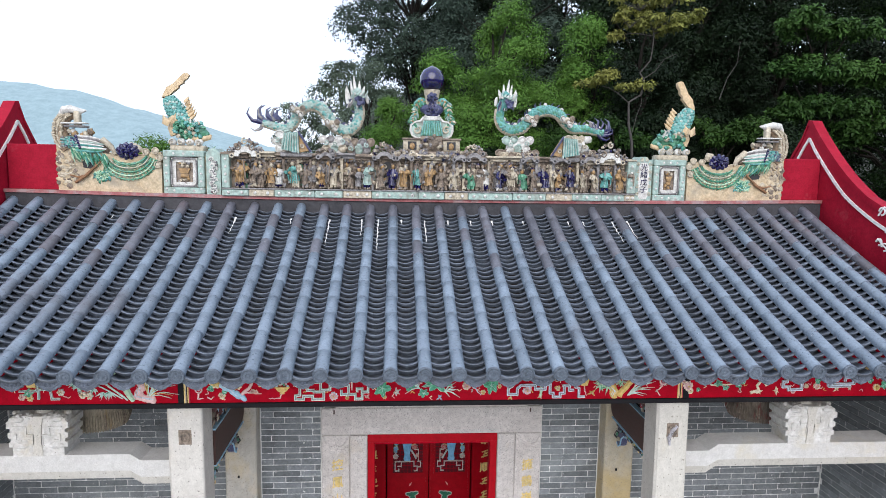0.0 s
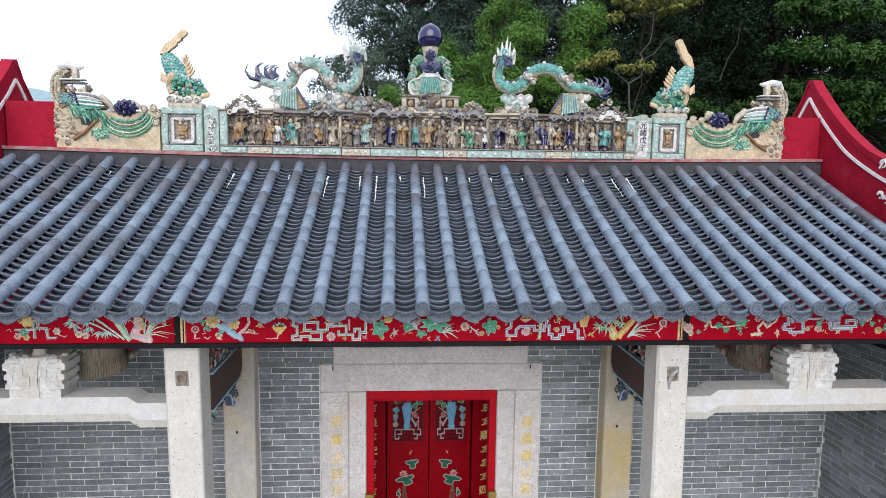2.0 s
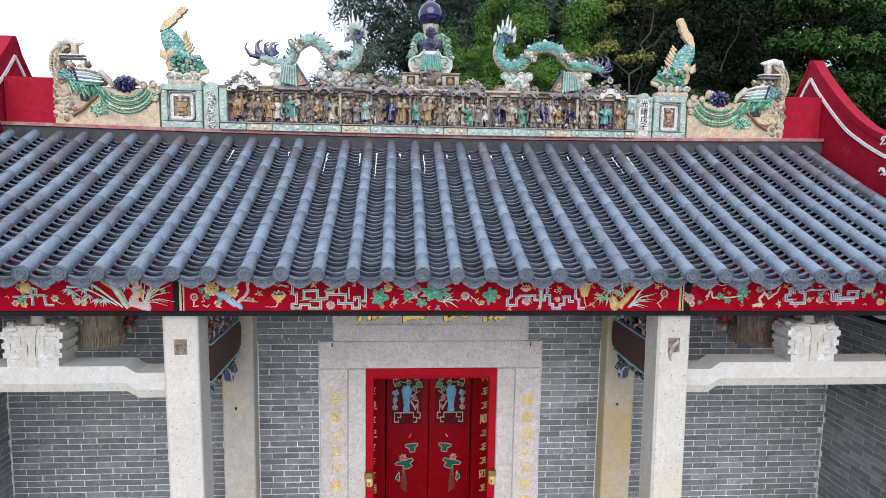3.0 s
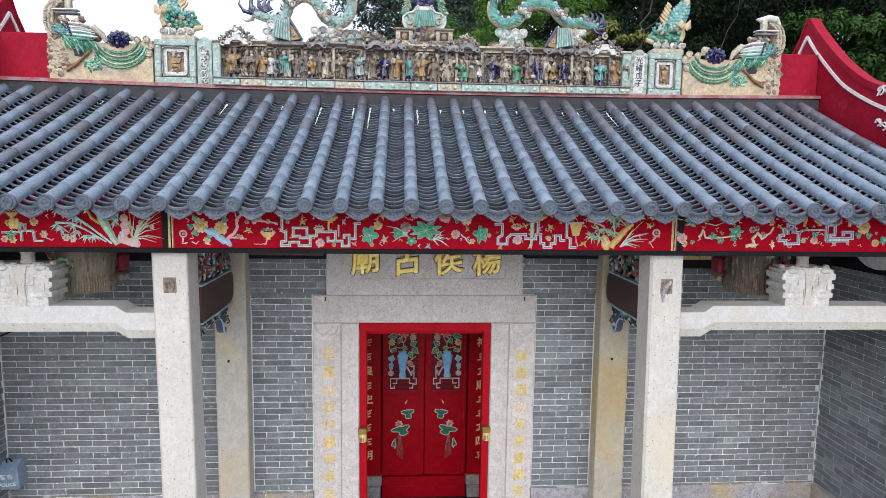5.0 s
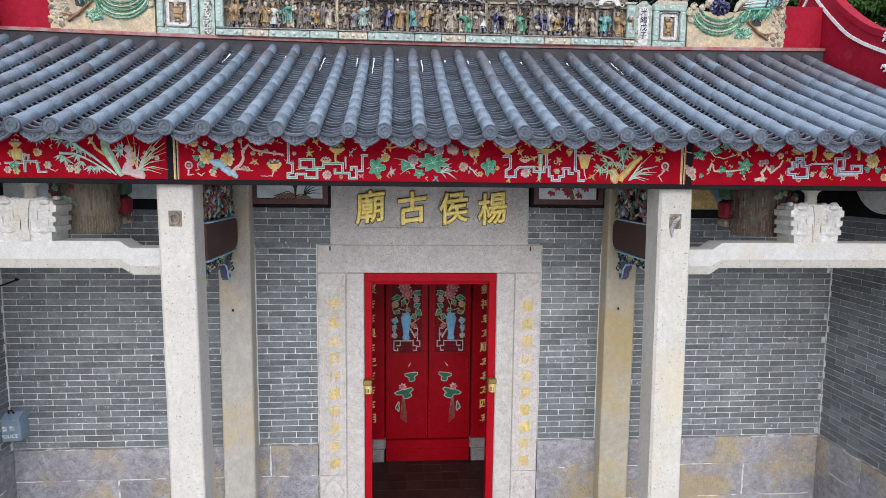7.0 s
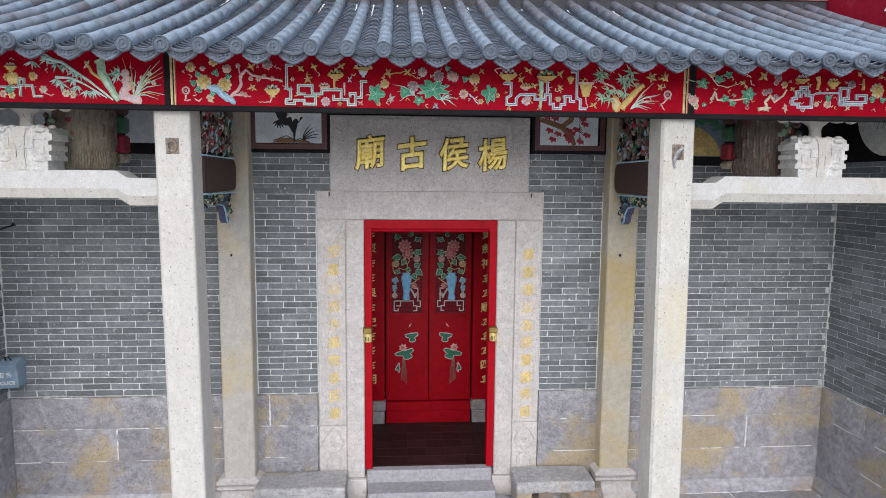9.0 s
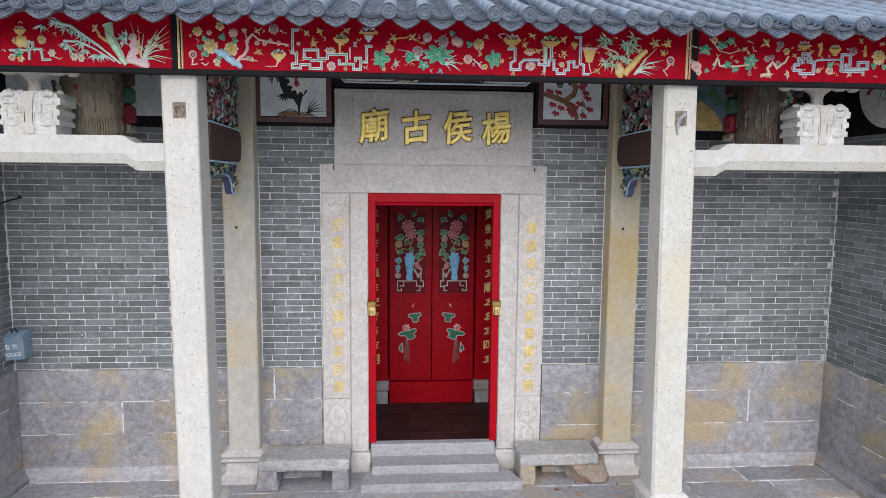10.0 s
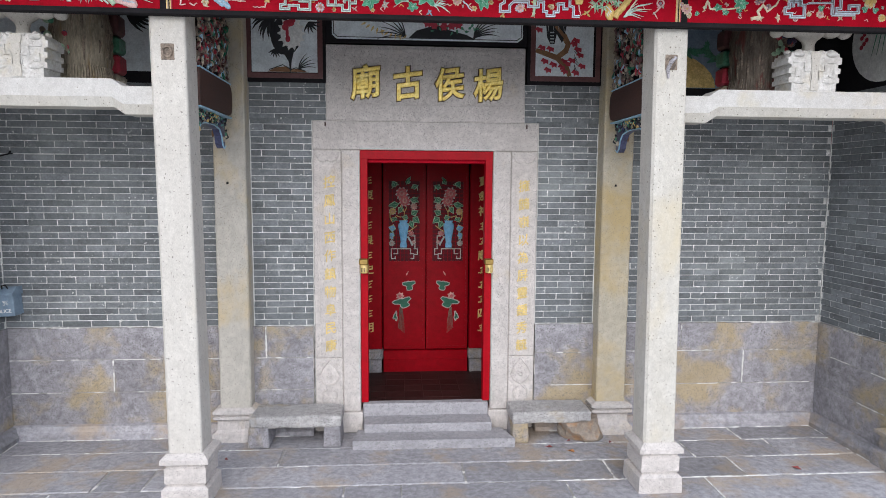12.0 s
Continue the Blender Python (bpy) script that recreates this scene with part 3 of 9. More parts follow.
    part("lime_seam", gg, wall)


for seed, (name, x, z0, z1) in enumerate((("wall_left_bay", INNER_L, 0.1, 3.24), ("wall_right_bay", INNER_R, 0.1, 3.24), ("wall_left_of_door", -1.613, 1.033, 2.94), ("wall_left_of_door", -1.055, 1.033, 2.94),
                                         ("wall_right_of_door", 1.05, 1.033, 2.94), ("wall_right_of_door", 1.62, 1.033, 2.94))):
    lime_seam(bpy.data.objects[name], x, FACE_Y - 0.002 if abs(x) < 3 else DADO_SEAM, z0, z1, seed)
side_wall("wall_side_left", INNER_L, -1, "grey brick side wall of the porch")
side_wall("wall_side_right", INNER_R, 1, "grey brick side wall of the porch")

# granite dado: courses of large blocks on a moulded foot
DADO_Y = -0.03


def rough_block(x0, x1, y, yb, z0, z1, seed, mat=None):
    """A hewn block: an uneven front face and ragged edges, running back from y to yb."""
    g = Geo(mat or M_GRANITE)
    nx, nz = max(4, int((x1 - x0) / 0.05)), max(4, int((z1 - z0) / 0.05))
    vs, side = [], []
    for i in range(nx + 1):
        for k in range(nz + 1):
            x, z = x0 + (x1 - x0) * i / nx, z0 + (z1 - z0) * k / nz
            p = Vector((7 * x + seed, 3.1 * seed, 7 * z))
            rim = i in (0, nx) or k in (0, nz)
            ex = (0.003 + 0.005 * abs(noise.noise(p * 2))) * ((i == 0) - (i == nx))
            ez = (0.003 + 0.005 * abs(noise.noise(p * 2 + Vector((9, 0, 0))))) * ((k == 0) - (k == nz))
            vs.append((x + ex, y + 0.003 * noise.noise(p) + 0.002 * noise.noise(p * 4) + (0.007 if rim else 0.0), z + ez))
    loop = [i * (nz + 1) for i in range(nx + 1)] + [nx * (nz + 1) + k for k in range(1, nz + 1)] + [i * (nz + 1) + nz for i in range(nx - 1, -1, -1)] + list(range(nz - 1, 0, -1))
    fs = [(i * (nz + 1) + k, (i + 1) * (nz + 1) + k, (i + 1) * (nz + 1) + k + 1, i * (nz + 1) + k + 1) for i in range(nx) for k in range(nz)]
    o = len(vs)
    vs += [(vs[i][0], yb, vs[i][2]) for i in loop]
    n = len(loop)
    fs += [(loop[i], loop[(i + 1) % n], o + (i + 1) % n, o + i) for i in range(n)]
    return g.add(vs, fs)


def lime_dabs(parent, p0, p1, seed, share=0.45, r=0.006):
    """Remains of lime pointing along a joint, broken into short uneven beads."""
    q = random.Random(seed)
    a, b = Vector(p0), Vector(p1)
    t, length = 0.0, (b - a).length
    g = Geo(M_LIME)
    while t < length - 0.03:
        run = min(length - t, q.uniform(0.05, 0.3))
        if q.random() < share:
            n = max(3, int(run / 0.02))
            pts = [a + (b - a) * ((t + run * k / n) / length) for k in range(n + 1)]
            g.tube([(p.x + q.uniform(-0.002, 0.002), p.y, p.z + q.uniform(-0.002, 0.002)) for p in pts], [0.0012 if k in (0, n) else q.uniform(0.35, 1.15) * r for k in range(n + 1)], 6)
        t += run
    if g.v:
        part("lime_pointing", g, parent, kind="stuff")


def dado(name, runs, label):
    """runs: (x0, x1, z0, z1) of each block."""
    root = thing(name, label, "wall base", kind="structure")
    for x0, x1, z0, z1 in runs:
        part("granite_block", rough_block(x0, x1, DADO_Y, FACE_Y + 0.02, z0, z1, x0 * 3 + z0 * 7), root, smooth=35)
        seed = int(97 * (x0 + 5) + 31 * z0)
        lime_dabs(root, (x0, DADO_Y + 0.003, z1), (x1, DADO_Y + 0.003, z1), seed, 0.3, 0.005)
        if x1 < max(u[1] for u in runs):
            lime_dabs(root, (x1, DADO_Y + 0.003, z0), (x1, DADO_Y + 0.003, z1), seed + 1, 0.75, 0.009)
    lo, hi = min(r[0] for r in runs), max(r[1] for r in runs)
    lime_dabs(root, (lo, DADO_Y - 0.087, 0.004), (hi, DADO_Y - 0.087, 0.004), int(50 * lo) + 400, 0.6, 0.006)
    gg = Geo(M_JOINT)
    gg.box(lo, hi, DADO_Y + 0.009, FACE_Y + 0.01, 0.0, BRICK_Z - 0.004)
    part("mortar_bed", gg, root)
    gg = Geo(M_PAVE)
    gg.prism([(DADO_Y + 0.01, 0.0), (DADO_Y - 0.085, 0.0), (DADO_Y - 0.085, 0.045), (DADO_Y - 0.05, 0.07), (DADO_Y - 0.03, 0.115), (DADO_Y + 0.01, 0.125)], "x", lo, hi)
    part("foot_moulding", gg, root, "pale grey moulded granite foot")
    return root


dado("dado_left_bay", [(INNER_L, -2.36, 0.733, BRICK_Z), (-2.36, -1.9, 0.733, BRICK_Z), (INNER_L, -2.89, 0.424, 0.733), (-2.89, -1.9, 0.424, 0.733),
                       (INNER_L, -2.38, 0.1, 0.424), (-2.38, -1.9, 0.1, 0.424)], "granite block dado with yellowish stains")
dado("dado_left_of_door", [(-1.62, -1.5, 0.733, BRICK_Z), (-1.5, -1.06, 0.733, BRICK_Z), (-1.62, -1.06, 0.424, 0.733), (-1.62, -1.06, 0.1, 0.424)], "granite block dado with yellow patches")
dado("dado_right_of_door", [(1.05, 1.635, 0.752, BRICK_Z), (1.05, 1.635, 0.43, 0.752), (1.05, 1.635, 0.1, 0.43)], "granite block dado beside the doorway")
dado("dado_right_bay", [(1.86, 2.5, 0.76, BRICK_Z), (2.5, INNER_R, 0.76, BRICK_Z), (1.86, 3.14, 0.424, 0.76), (3.14, INNER_R, 0.424, 0.76),
                        (1.86, INNER_R, 0.1, 0.424)], "granite block dado with an ochre stain")


def side_dado(name, x, sign):
    root = thing(name, "granite block dado of the porch side wall", "wall base", kind="structure")
    for y0, y1, z0, z1 in ((-0.62, DADO_Y, 0.733, BRICK_Z), (-1.02, -0.62, 0.733, BRICK_Z), (-0.5, DADO_Y, 0.415, 0.733), (-1.02, -0.5, 0.415, 0.733), (-1.02, DADO_Y, 0.1, 0.415)):
        gg = rough_block(y0, y1, 0.0, 0.065, z0, z1, y0 * 5 + z0 * 3 + sign)
        gg.v = [(x - sign * (0.045 - d), y, z) for y, d, z in gg.v]
        part("granite_block", gg, root, smooth=35)
        lime_dabs(root, (x - sign * 0.042, y0, z1), (x - sign * 0.042, y1, z1), int(90 * z1 + 20 * y0 + 60), 0.35, 0.005)
    gg = Geo(M_JOINT)
    a, b = sorted((x - sign * 0.036, x + sign * 0.015))
    gg.box(a, b, -1.018, DADO_Y, 0.0, BRICK_Z - 0.004)
    part("mortar_bed", gg, root)
    lime_dabs(root, (x - sign * 0.132, -1.02, 0.004), (x - sign * 0.132, DADO_Y - 0.1, 0.004), 77 + sign, 0.6, 0.006)
    gg = Geo(M_PAVE)
    gg.prism([(x - sign * 0.04, 0.0), (x - sign * 0.13, 0.0), (x - sign * 0.13, 0.045), (x - sign * 0.095, 0.07), (x - sign * 0.075, 0.115), (x - sign * 0.04, 0.125)], "y", -1.02, DADO_Y - 0.03)
    part("foot_moulding", gg, root)
    # pier that ends the wall
    pier = thing(name.replace("dado", "pier"), "square granite pier on a moulded base at the wall's end", "pier", "wall piers", kind="structure")
    cx = x + sign * 0.1
    gg = Geo(M_COLUMN)
    gg.box(cx - 0.16, cx + 0.16, -1.36, -1.02, 0.33, 3.6, 0.012)
    part("shaft", gg, pier)
    gg = Geo(M_GRANITE)
    gg.square([(0.24, 0.0), (0.24, 0.13), (0.2, 0.15), (0.2, 0.26), (0.235, 0.28), (0.235, 0.31), (0.17, 0.335)], (cx, -1.18))
    part("base", gg, pier)


side_dado("dado_side_left", INNER_L, -1)
side_dado("dado_side_right", INNER_R, 1)

# ---- porch floor ----
g = Geo(M_JOINT)
g.box(-4.3, 4.3, -1.72, 0.12, -0.3, -0.005)
floor = solid("floor", g, "granite slab paving of the porch with pale mortar joints", "floor", kind="structure")
# forecourt out of view, added as ground and as a reflector for the porch
g = Geo(M_COURT)
g.box(-14, 14, -16, -1.72, -0.3, -0.12)
solid("pavement", g, "plain unseen concrete forecourt, coloured pale to bounce light into the porch", "pavement", kind="structure")
r = random.Random(3)
for y0, y1, joints in ((-0.4, 0.02, (2.96,)), (-0.755, -0.4, (-1.275, 2.34, 3.16)), (-1.115, -0.755, (-2.62, -2.24, 0.275, 1.5, 2.61)), (-1.72, -1.115, (-2.9, -0.685, -0.237, 1.075, 2.23))):
    ends = (-4.3, *joints, 4.3)
    for a, b in zip(ends, ends[1:]):
        e = [r.uniform(0.002, 0.008) for _ in range(8)]
        gg = Geo(M_PAVE)
        z = r.uniform(-0.003, 0.003)
        quad = [(a + e[0], y0 + e[1]), (b - e[2], y0 + e[3]), (b - e[4], y1 - e[5]), (a + e[6], y1 - e[7])]
        ring = []
        for (xa, ya), (xb, yb) in zip(quad, quad[1:] + quad[:1]):
            n = max(2, int(math.hypot(xb - xa, yb - ya) / 0.06))
            ring += [(xa + (xb - xa) * k / n, ya + (yb - ya) * k / n) for k in range(n)]
        cx, cy = (a + b) / 2, (y0 + y1) / 2
        worn = []
        for x, y in ring:
            w = 0.007 * abs(noise.noise(Vector((9 * x, 9 * y, 2.0)))) + 0.004 * noise.noise(Vector((25 * x, 25 * y, 5.0)))
            worn.append((x + math.copysign(min(w, 0.01), cx - x) if abs(abs(x - cx) - (b - a) / 2) < 0.02 else x, y + math.copysign(min(w, 0.01), cy - y) if abs(abs(y - cy) - (y1 - y0) / 2) < 0.02 else y))
        n = len(worn)
        inner = [(x + math.copysign(0.008, cx - x), y + math.copysign(0.008, cy - y)) for x, y in worn]
        gg.add([(x, y, -0.08) for x, y in worn] + [(x, y, z - 0.006) for x, y in worn] + [(x, y, z) for x, y in inner],
               [(i + k * n, (i + 1) % n + k * n, (i + 1) % n + (k + 1) * n, i + (k + 1) * n) for k in (0, 1) for i in range(n)] + [tuple(range(2 * n, 3 * n))])
        part("slab", gg, floor)

for k, y in enumerate((-0.4, -0.755, -1.115)):
    lime_dabs(floor, (-3.9, y, -0.004), (-1.0, y, -0.004), 300 + k, 0.3, 0.006)
    lime_dabs(floor, (1.0, y, -0.004), (3.9, y, -0.004), 310 + k, 0.75, 0.008)
for k, (x, y0, y1) in enumerate(((2.96, -0.4, -0.12), (2.34, -0.755, -0.4), (3.16, -0.755, -0.4), (2.61, -1.115, -0.755), (1.5, -1.115, -0.755), (2.23, -1.72, -1.115), (-1.275, -0.755, -0.4))):
    lime_dabs(floor, (x, y0, -0.004), (x, y1, -0.004), 320 + k, 0.7, 0.008)

# ---- granite doorway ----
door = thing("door_1", "granite doorway with carved gilt couplets and a red timber frame", "doorway", kind="structure")
SURR = -0.012


def stone(name, x0, x1, z0, z1, y=SURR, mat=None, c=0.006):
    gg = Geo(mat or M_FACADE)
    gg.box(x0 + 0.002, x1 - 0.002, y, 0.3, z0 + 0.002, z1 - 0.002, c)
    return part(name, gg, door)


stone("lintel", -1.05, 1.045, 2.675, 2.94)
stone("jamb", -0.785, -0.62, 0.2, 2.675, SURR - 0.012)
stone("jamb_foot", -0.81, -0.6, 0.0, 0.2, SURR - 0.045)
stone("jamb", 0.62, 0.79, 0.2, 2.675, SURR - 0.012)
stone("jamb_foot", 0.6, 0.815, 0.0, 0.2, SURR - 0.045)
stone("couplet_panel", -1.05, -0.787, 0.72, 2.675)
stone("couplet_panel", 0.792, 1.045, 0.72, 2.675)
stone("carved_foot_panel", -1.05, -0.787, 0.02, 0.72)
stone("carved_foot_panel", 0.792, 1.045, 0.02, 0.72)
stone("name_slab", -0.925, 0.91, 2.94, 3.62, SURR + 0.008)
g = Geo(M_STEP)
g.box(-0.6, 0.6, -0.04, 0.06, 0.06, 0.275, 0.01)
part("threshold", g, door, "worn granite threshold")
g = Geo(M_STEP)
g.box(-0.585, 0.61, -0.27, 0.0, -0.1, 0.16, 0.014)
part("step", g, door)
g = Geo(M_STEP)
g.prism([(-0.67, -0.46), (0.79, -0.46), (0.7, -0.2), (-0.64, -0.2)], "z", -0.1, 0.085)
part("step", g, door)
for x in (-1, 1):
    g = Geo(M_DOOR)
    a, b = sorted((x * 0.618, x * 0.55))
    g.box(a, b, 0.0, 0.12, 0.277, 2.67, 0.004)
    part("frame_post", g, door, "glossy red timber frame post")
g = Geo(M_DOOR)
g.box(-0.62, 0.62, -0.003, 0.12, 2.592, 2.673, 0.004)
part("frame_head", g, door)
g = Geo(M_RED)
g.box(-0.575, 0.575, 0.03, 0.15, 2.562, 2.6, 0.004)
part("inner_stop", g, door)

g = Geo(M_FACADE)
for x0, x1, z0, z1 in ((-1.04, -0.62, 0.0, 2.7), (0.62, 1.035, 0.0, 2.7), (-1.04, 1.035, 2.68, 2.93), (-0.915, 0.9, 2.93, 3.6)):
    g.box(x0, x1, SURR + 0.012, 0.29, z0, z1)
part("backing", g, door)

# ---- columns of the porch ----
def porch_column(x, label, ring, stone_mat, lean):
    col = thing("porch_column", label, "column", "porch columns", at=(x + lean, -1.2, 0))
    h = 0.123
    gg = Geo(stone_mat)
    c = 0.018
    sec = [(-h + c, -h), (h - c, -h), (h - 0.5 * c, -h + 0.12 * c), (h - 0.12 * c, -h + 0.5 * c), (h, -h + c), (h, h - c), (h - c, h), (-h + c, h), (-h, h - c), (-h, -h + c)]
    gg.prism([p for p in sec], "z", 0.385, 3.72)
    gg.v = [(a - lean * c / 3.4, b, c) for a, b, c in gg.v]
    part("shaft", gg, col)
    gg = Geo(M_FACADE)
    gg.square([(0.172, 0.0), (0.168, 0.12), (0.15, 0.14), (0.135, 0.145), (0.135, 0.155), (0.15, 0.165), (0.15, 0.275), (0.136, 0.29), (0.14, 0.302), (0.172, 0.317), (0.172, 0.352), (0.13, 0.388)])
    part("base", gg, col, "grey moulded granite base")
    gg = Geo(M_UMBER)
    gg.box(-0.045, 0.045, -h - 0.004, -h + 0.01, 3.2, 3.31, 0.003)
    gg.tube([(0.03 * math.cos(a), -h - 0.008, 3.255 + 0.035 * math.sin(a)) for a in [k * math.pi / 6 for k in range(13)]], 0.009, 6)
    if ring == "worn":
        gg.use(M_GRANITE).tube([(0.03, -h - 0.008, 3.29), (-0.01, -h - 0.012, 3.25), (-0.03, -h - 0.012, 3.2), (-0.02, -h - 0.008, 3.14)], [0.012, 0.016, 0.014, 0.008], 7)
    gg.v = [(a - lean * c / 3.4, b, c) for a, b, c in gg.v]
    part("ring_boss", gg, col, "worn carved ring boss", smooth=40)
    return col


porch_column(-1.845, "square whitened granite porch column on a moulded base", "ring", M_COLUMNW, 0.025)
porch_column(1.715, "square granite porch column, yellowed, with a worn boss", "worn", M_COLUMN, 0.04)


def pilaster(x, label, mat):
    col = thing("wall_pilaster", label, "pilaster", "wall pilasters", at=(x, -0.02, 0))
    gg = Geo(mat)
    h = 0.14
    gg.prism([(-h, 0.06), (-h, -0.135), (-h + 0.012, -0.147), (h - 0.012, -0.147), (h, -0.135), (h, 0.06)], "z", 0.3, 3.9)
    part("shaft", gg, col)
    gg = Geo(M_FACADE)
    gg.stack([(-a, a, -0.007 - a, 0.06, z) for a, z in ((0.205, 0.0), (0.202, 0.075), (0.18, 0.09), (0.165, 0.11), (0.163, 0.19), (0.172, 0.2), (0.196, 0.215), (0.196, 0.238), (0.168, 0.245), (0.168, 0.256), (0.196, 0.262), (0.196, 0.285), (0.15, 0.308))])
    part("base", gg, col)
    gg = Geo(M_BLACK)
    gg.lathe([(0.009, -0.01), (0.009, 0.01)], (-0.02, -0.15, 2.365), 8)
    part("nail_hole", gg, col)


pilaster(-1.755, "granite wall pilaster with a moulded base", M_PILASTER)
pilaster(1.762, "granite wall pilaster with ochre staining", M_OCHRED)


# ---- stone tie beams with their carved blocks ----
def tie_beam(x0, x1, label):
    beam = thing("tie_beam", label, "beam", "stone tie beams")
    e, s, up = 0.24, 0.075, 0.05
    xs = [x0, x0 + e, x0 + e + s, x1 - e - s, x1 - e, x1]
    zs = [0, 0, up, up, 0, 0]
    gg = Geo(M_WHITE)
    sec = [(-1.213, 2.91), (-1.213, 3.036), (-1.0, 3.036), (-1.0, 2.842), (-1.185, 2.842)]
    vs = [(x, y, z + dz) for x, dz in zip(xs, zs) for y, z in sec]
    n = len(sec)
    fs = [(i * n + k, i * n + (k + 1) % n, (i + 1) * n + (k + 1) % n, (i + 1) * n + k) for i in range(5) for k in range(n)]
    gg.add(vs, [f for i, f in enumerate(fs) if i % n < 3] + [tuple(range(n)), tuple(range(5 * n, 6 * n))])
    gg.use(M_COLUMN).add(vs, [f for i, f in enumerate(fs) if i % n >= 3])
    part("beam", gg, beam)
    cx = (x0 + x1) / 2
    gg = Geo(M_ROUGH)
    side = [(0.175, 3.08), (0.175, 3.15), (0.2, 3.15), (0.2, 3.185), (0.185, 3.19), (0.185, 3.215), (0.205, 3.22), (0.205, 3.255), (0.185, 3.26), (0.185, 3.285), (0.212, 3.29), (0.212, 3.335), (0.195, 3.34), (0.19, 3.365), (0.165, 3.368), (0.16, 3.385), (0.08, 3.382)]
    gg.prism([(cx + a, z) for a, z in side] + [(cx - a, z) for a, z in reversed(side)], "y", -1.215, -1.0)
    for sx in (-1, 1):
        gg.strokes([(cx + sx * 0.03, 3.17), (cx + sx * 0.03, 3.24), (cx + sx * 0.08, 3.24), (cx + sx * 0.08, 3.3), (cx + sx * 0.17, 3.3)], 0.012, -1.215, 0.008)
        gg.strokes([(cx + sx * 0.11, 3.2), (cx + sx * 0.15, 3.2), (cx + sx * 0.15, 3.25)], 0.012, -1.215, 0.008)
        gg.ball((cx + sx * 0.12, -1.215, 3.16), (0.06, 0.012, 0.022))
        gg.ball((cx + sx * 0.13, -1.21, 3.36), (0.05, 0.03, 0.025))
        for k in range(6):
            gg.ball((cx + sx * (0.05 + 0.026 * k), -1.2 + 0.03 * (k % 3), 3.375 + 0.012 * math.sin(3 * k)), (0.024, 0.03, 0.018), 7, 5)
    part("carved_block", gg, beam, "weathered carved stone block", smooth=30)
    gg = Geo(M_COLUMN)
    gg.stack([(cx - 0.03, cx + 0.03, -1.223, -1.2, 3.09), (cx - 0.028, cx + 0.028, -1.223, -1.2, 3.3), (cx - 0.045, cx + 0.045, -1.222, -1.2, 3.38)])
    gg.lathe([(0.075, 3.37), (0.05, 3.39), (0.045, 3.44), (0.055, 3.47), (0.1, 3.505), (0.13, 3.53), (0.13, 3.56)], (cx, -1.12, 0), 16, 1.0, 0.7)
    for sx in (-1, 1):
        gg.ball((cx + sx * 0.16, -1.14, 3.535), (0.07, 0.06, 0.04))
        gg.ball((cx + sx * 0.27, -1.14, 3.53), (0.05, 0.05, 0.04))
    part("vase_post", gg, beam, smooth=40)
    return beam


tie_beam(INNER_L, -1.96, "whitewashed granite tie beam with raised middle")
tie_beam(1.83, INNER_R, "whitewashed granite tie beam with raised middle")

# ---- eaves board ----
eaves = thing("eaves_board", "red carved and painted eaves board under the tiles", "eaves board")
BOARD_Y = -1.37
for x0, x1 in ((-4.05, -1.865), (-1.785, 1.745), (1.8, 4.05)):
    g = Geo(M_RED)
    g.box(x0, x1, BOARD_Y, BOARD_Y + 0.04, 3.522, 3.9, 0.003)
    part("board", g, eaves)
g = Geo(M_BLACK)
g.box(-4.05, 4.05, BOARD_Y - 0.015, BOARD_Y + 0.05, 3.49, 3.525, 0.004)
part("lower_batten", g, eaves, "black batten")
for x0, x1 in ((-1.865, -1.825), (1.752, 1.8)):
    g = Geo(M_BLACK)
    g.box(x0, x1, BOARD_Y - 0.006, BOARD_Y + 0.04, 3.522, 3.9, 0.003)
    part("divider", g, eaves, "black divider strip")
for x0, x1 in ((-1.825, -1.785), (1.712, 1.752)):
    for k, mat in enumerate((M_YELLOW, M_TAN2, M_BLACK, M_YELLOW, M_CRIMSON)):
        g = Geo(mat)
        w = (x1 - x0) / 5
        g.box(x0 + k * w + 0.0005, x0 + (k + 1) * w - 0.0005, BOARD_Y - 0.004 - 0.001 * (k % 2), BOARD_Y + 0.03, 3.522, 3.9)
        part("divider", g, eaves, "thin yellow, orange and black divider stripe")

# ---- roof ----
ROWS, PITCH, X0 = 36, 0.2238, -3.977
EAVE, TOP = (-1.74, 3.845), (0.56, 4.82)
SAG = 0.036


def slope(s):
    """Axis of the cover tiles, s metres up from the eave, and its pitch in degrees."""
    L = math.hypot(TOP[0] - EAVE[0], TOP[1] - EAVE[1])
    u = s / L
    y = EAVE[0] + (TOP[0] - EAVE[0]) * u
    z = EAVE[1] + (TOP[1] - EAVE[1]) * u - SAG * 4 * u * (1 - u)
    d = math.degrees(math.atan2(TOP[1] - EAVE[1] - SAG * 4 * (1 - 2 * u), TOP[0] - EAVE[0]))
    return y, z, d


SLOPE_LEN = math.hypot(TOP[0] - EAVE[0], TOP[1] - EAVE[1])
roof = thing("roof", "grey clay tile roof with round cover tiles in rows", "roof", kind="structure")
N = 9


def cover_geo(length, mat):
    """A half-round cover tile that runs up along +y, its ends drawn in at the joints."""
    gg = Geo(mat)
    r0 = 0.0465
    vs = []
    for y, rr in ((0, r0 - 0.003), (0.005, r0), (length - 0.005, r0 - 0.0015), (length, r0 - 0.0045)):
        vs += [(rr * math.cos(math.pi * (k / (N - 1) * 1.24 - 0.12)), y, rr * math.sin(math.pi * (k / (N - 1) * 1.24 - 0.12))) for k in range(N)]
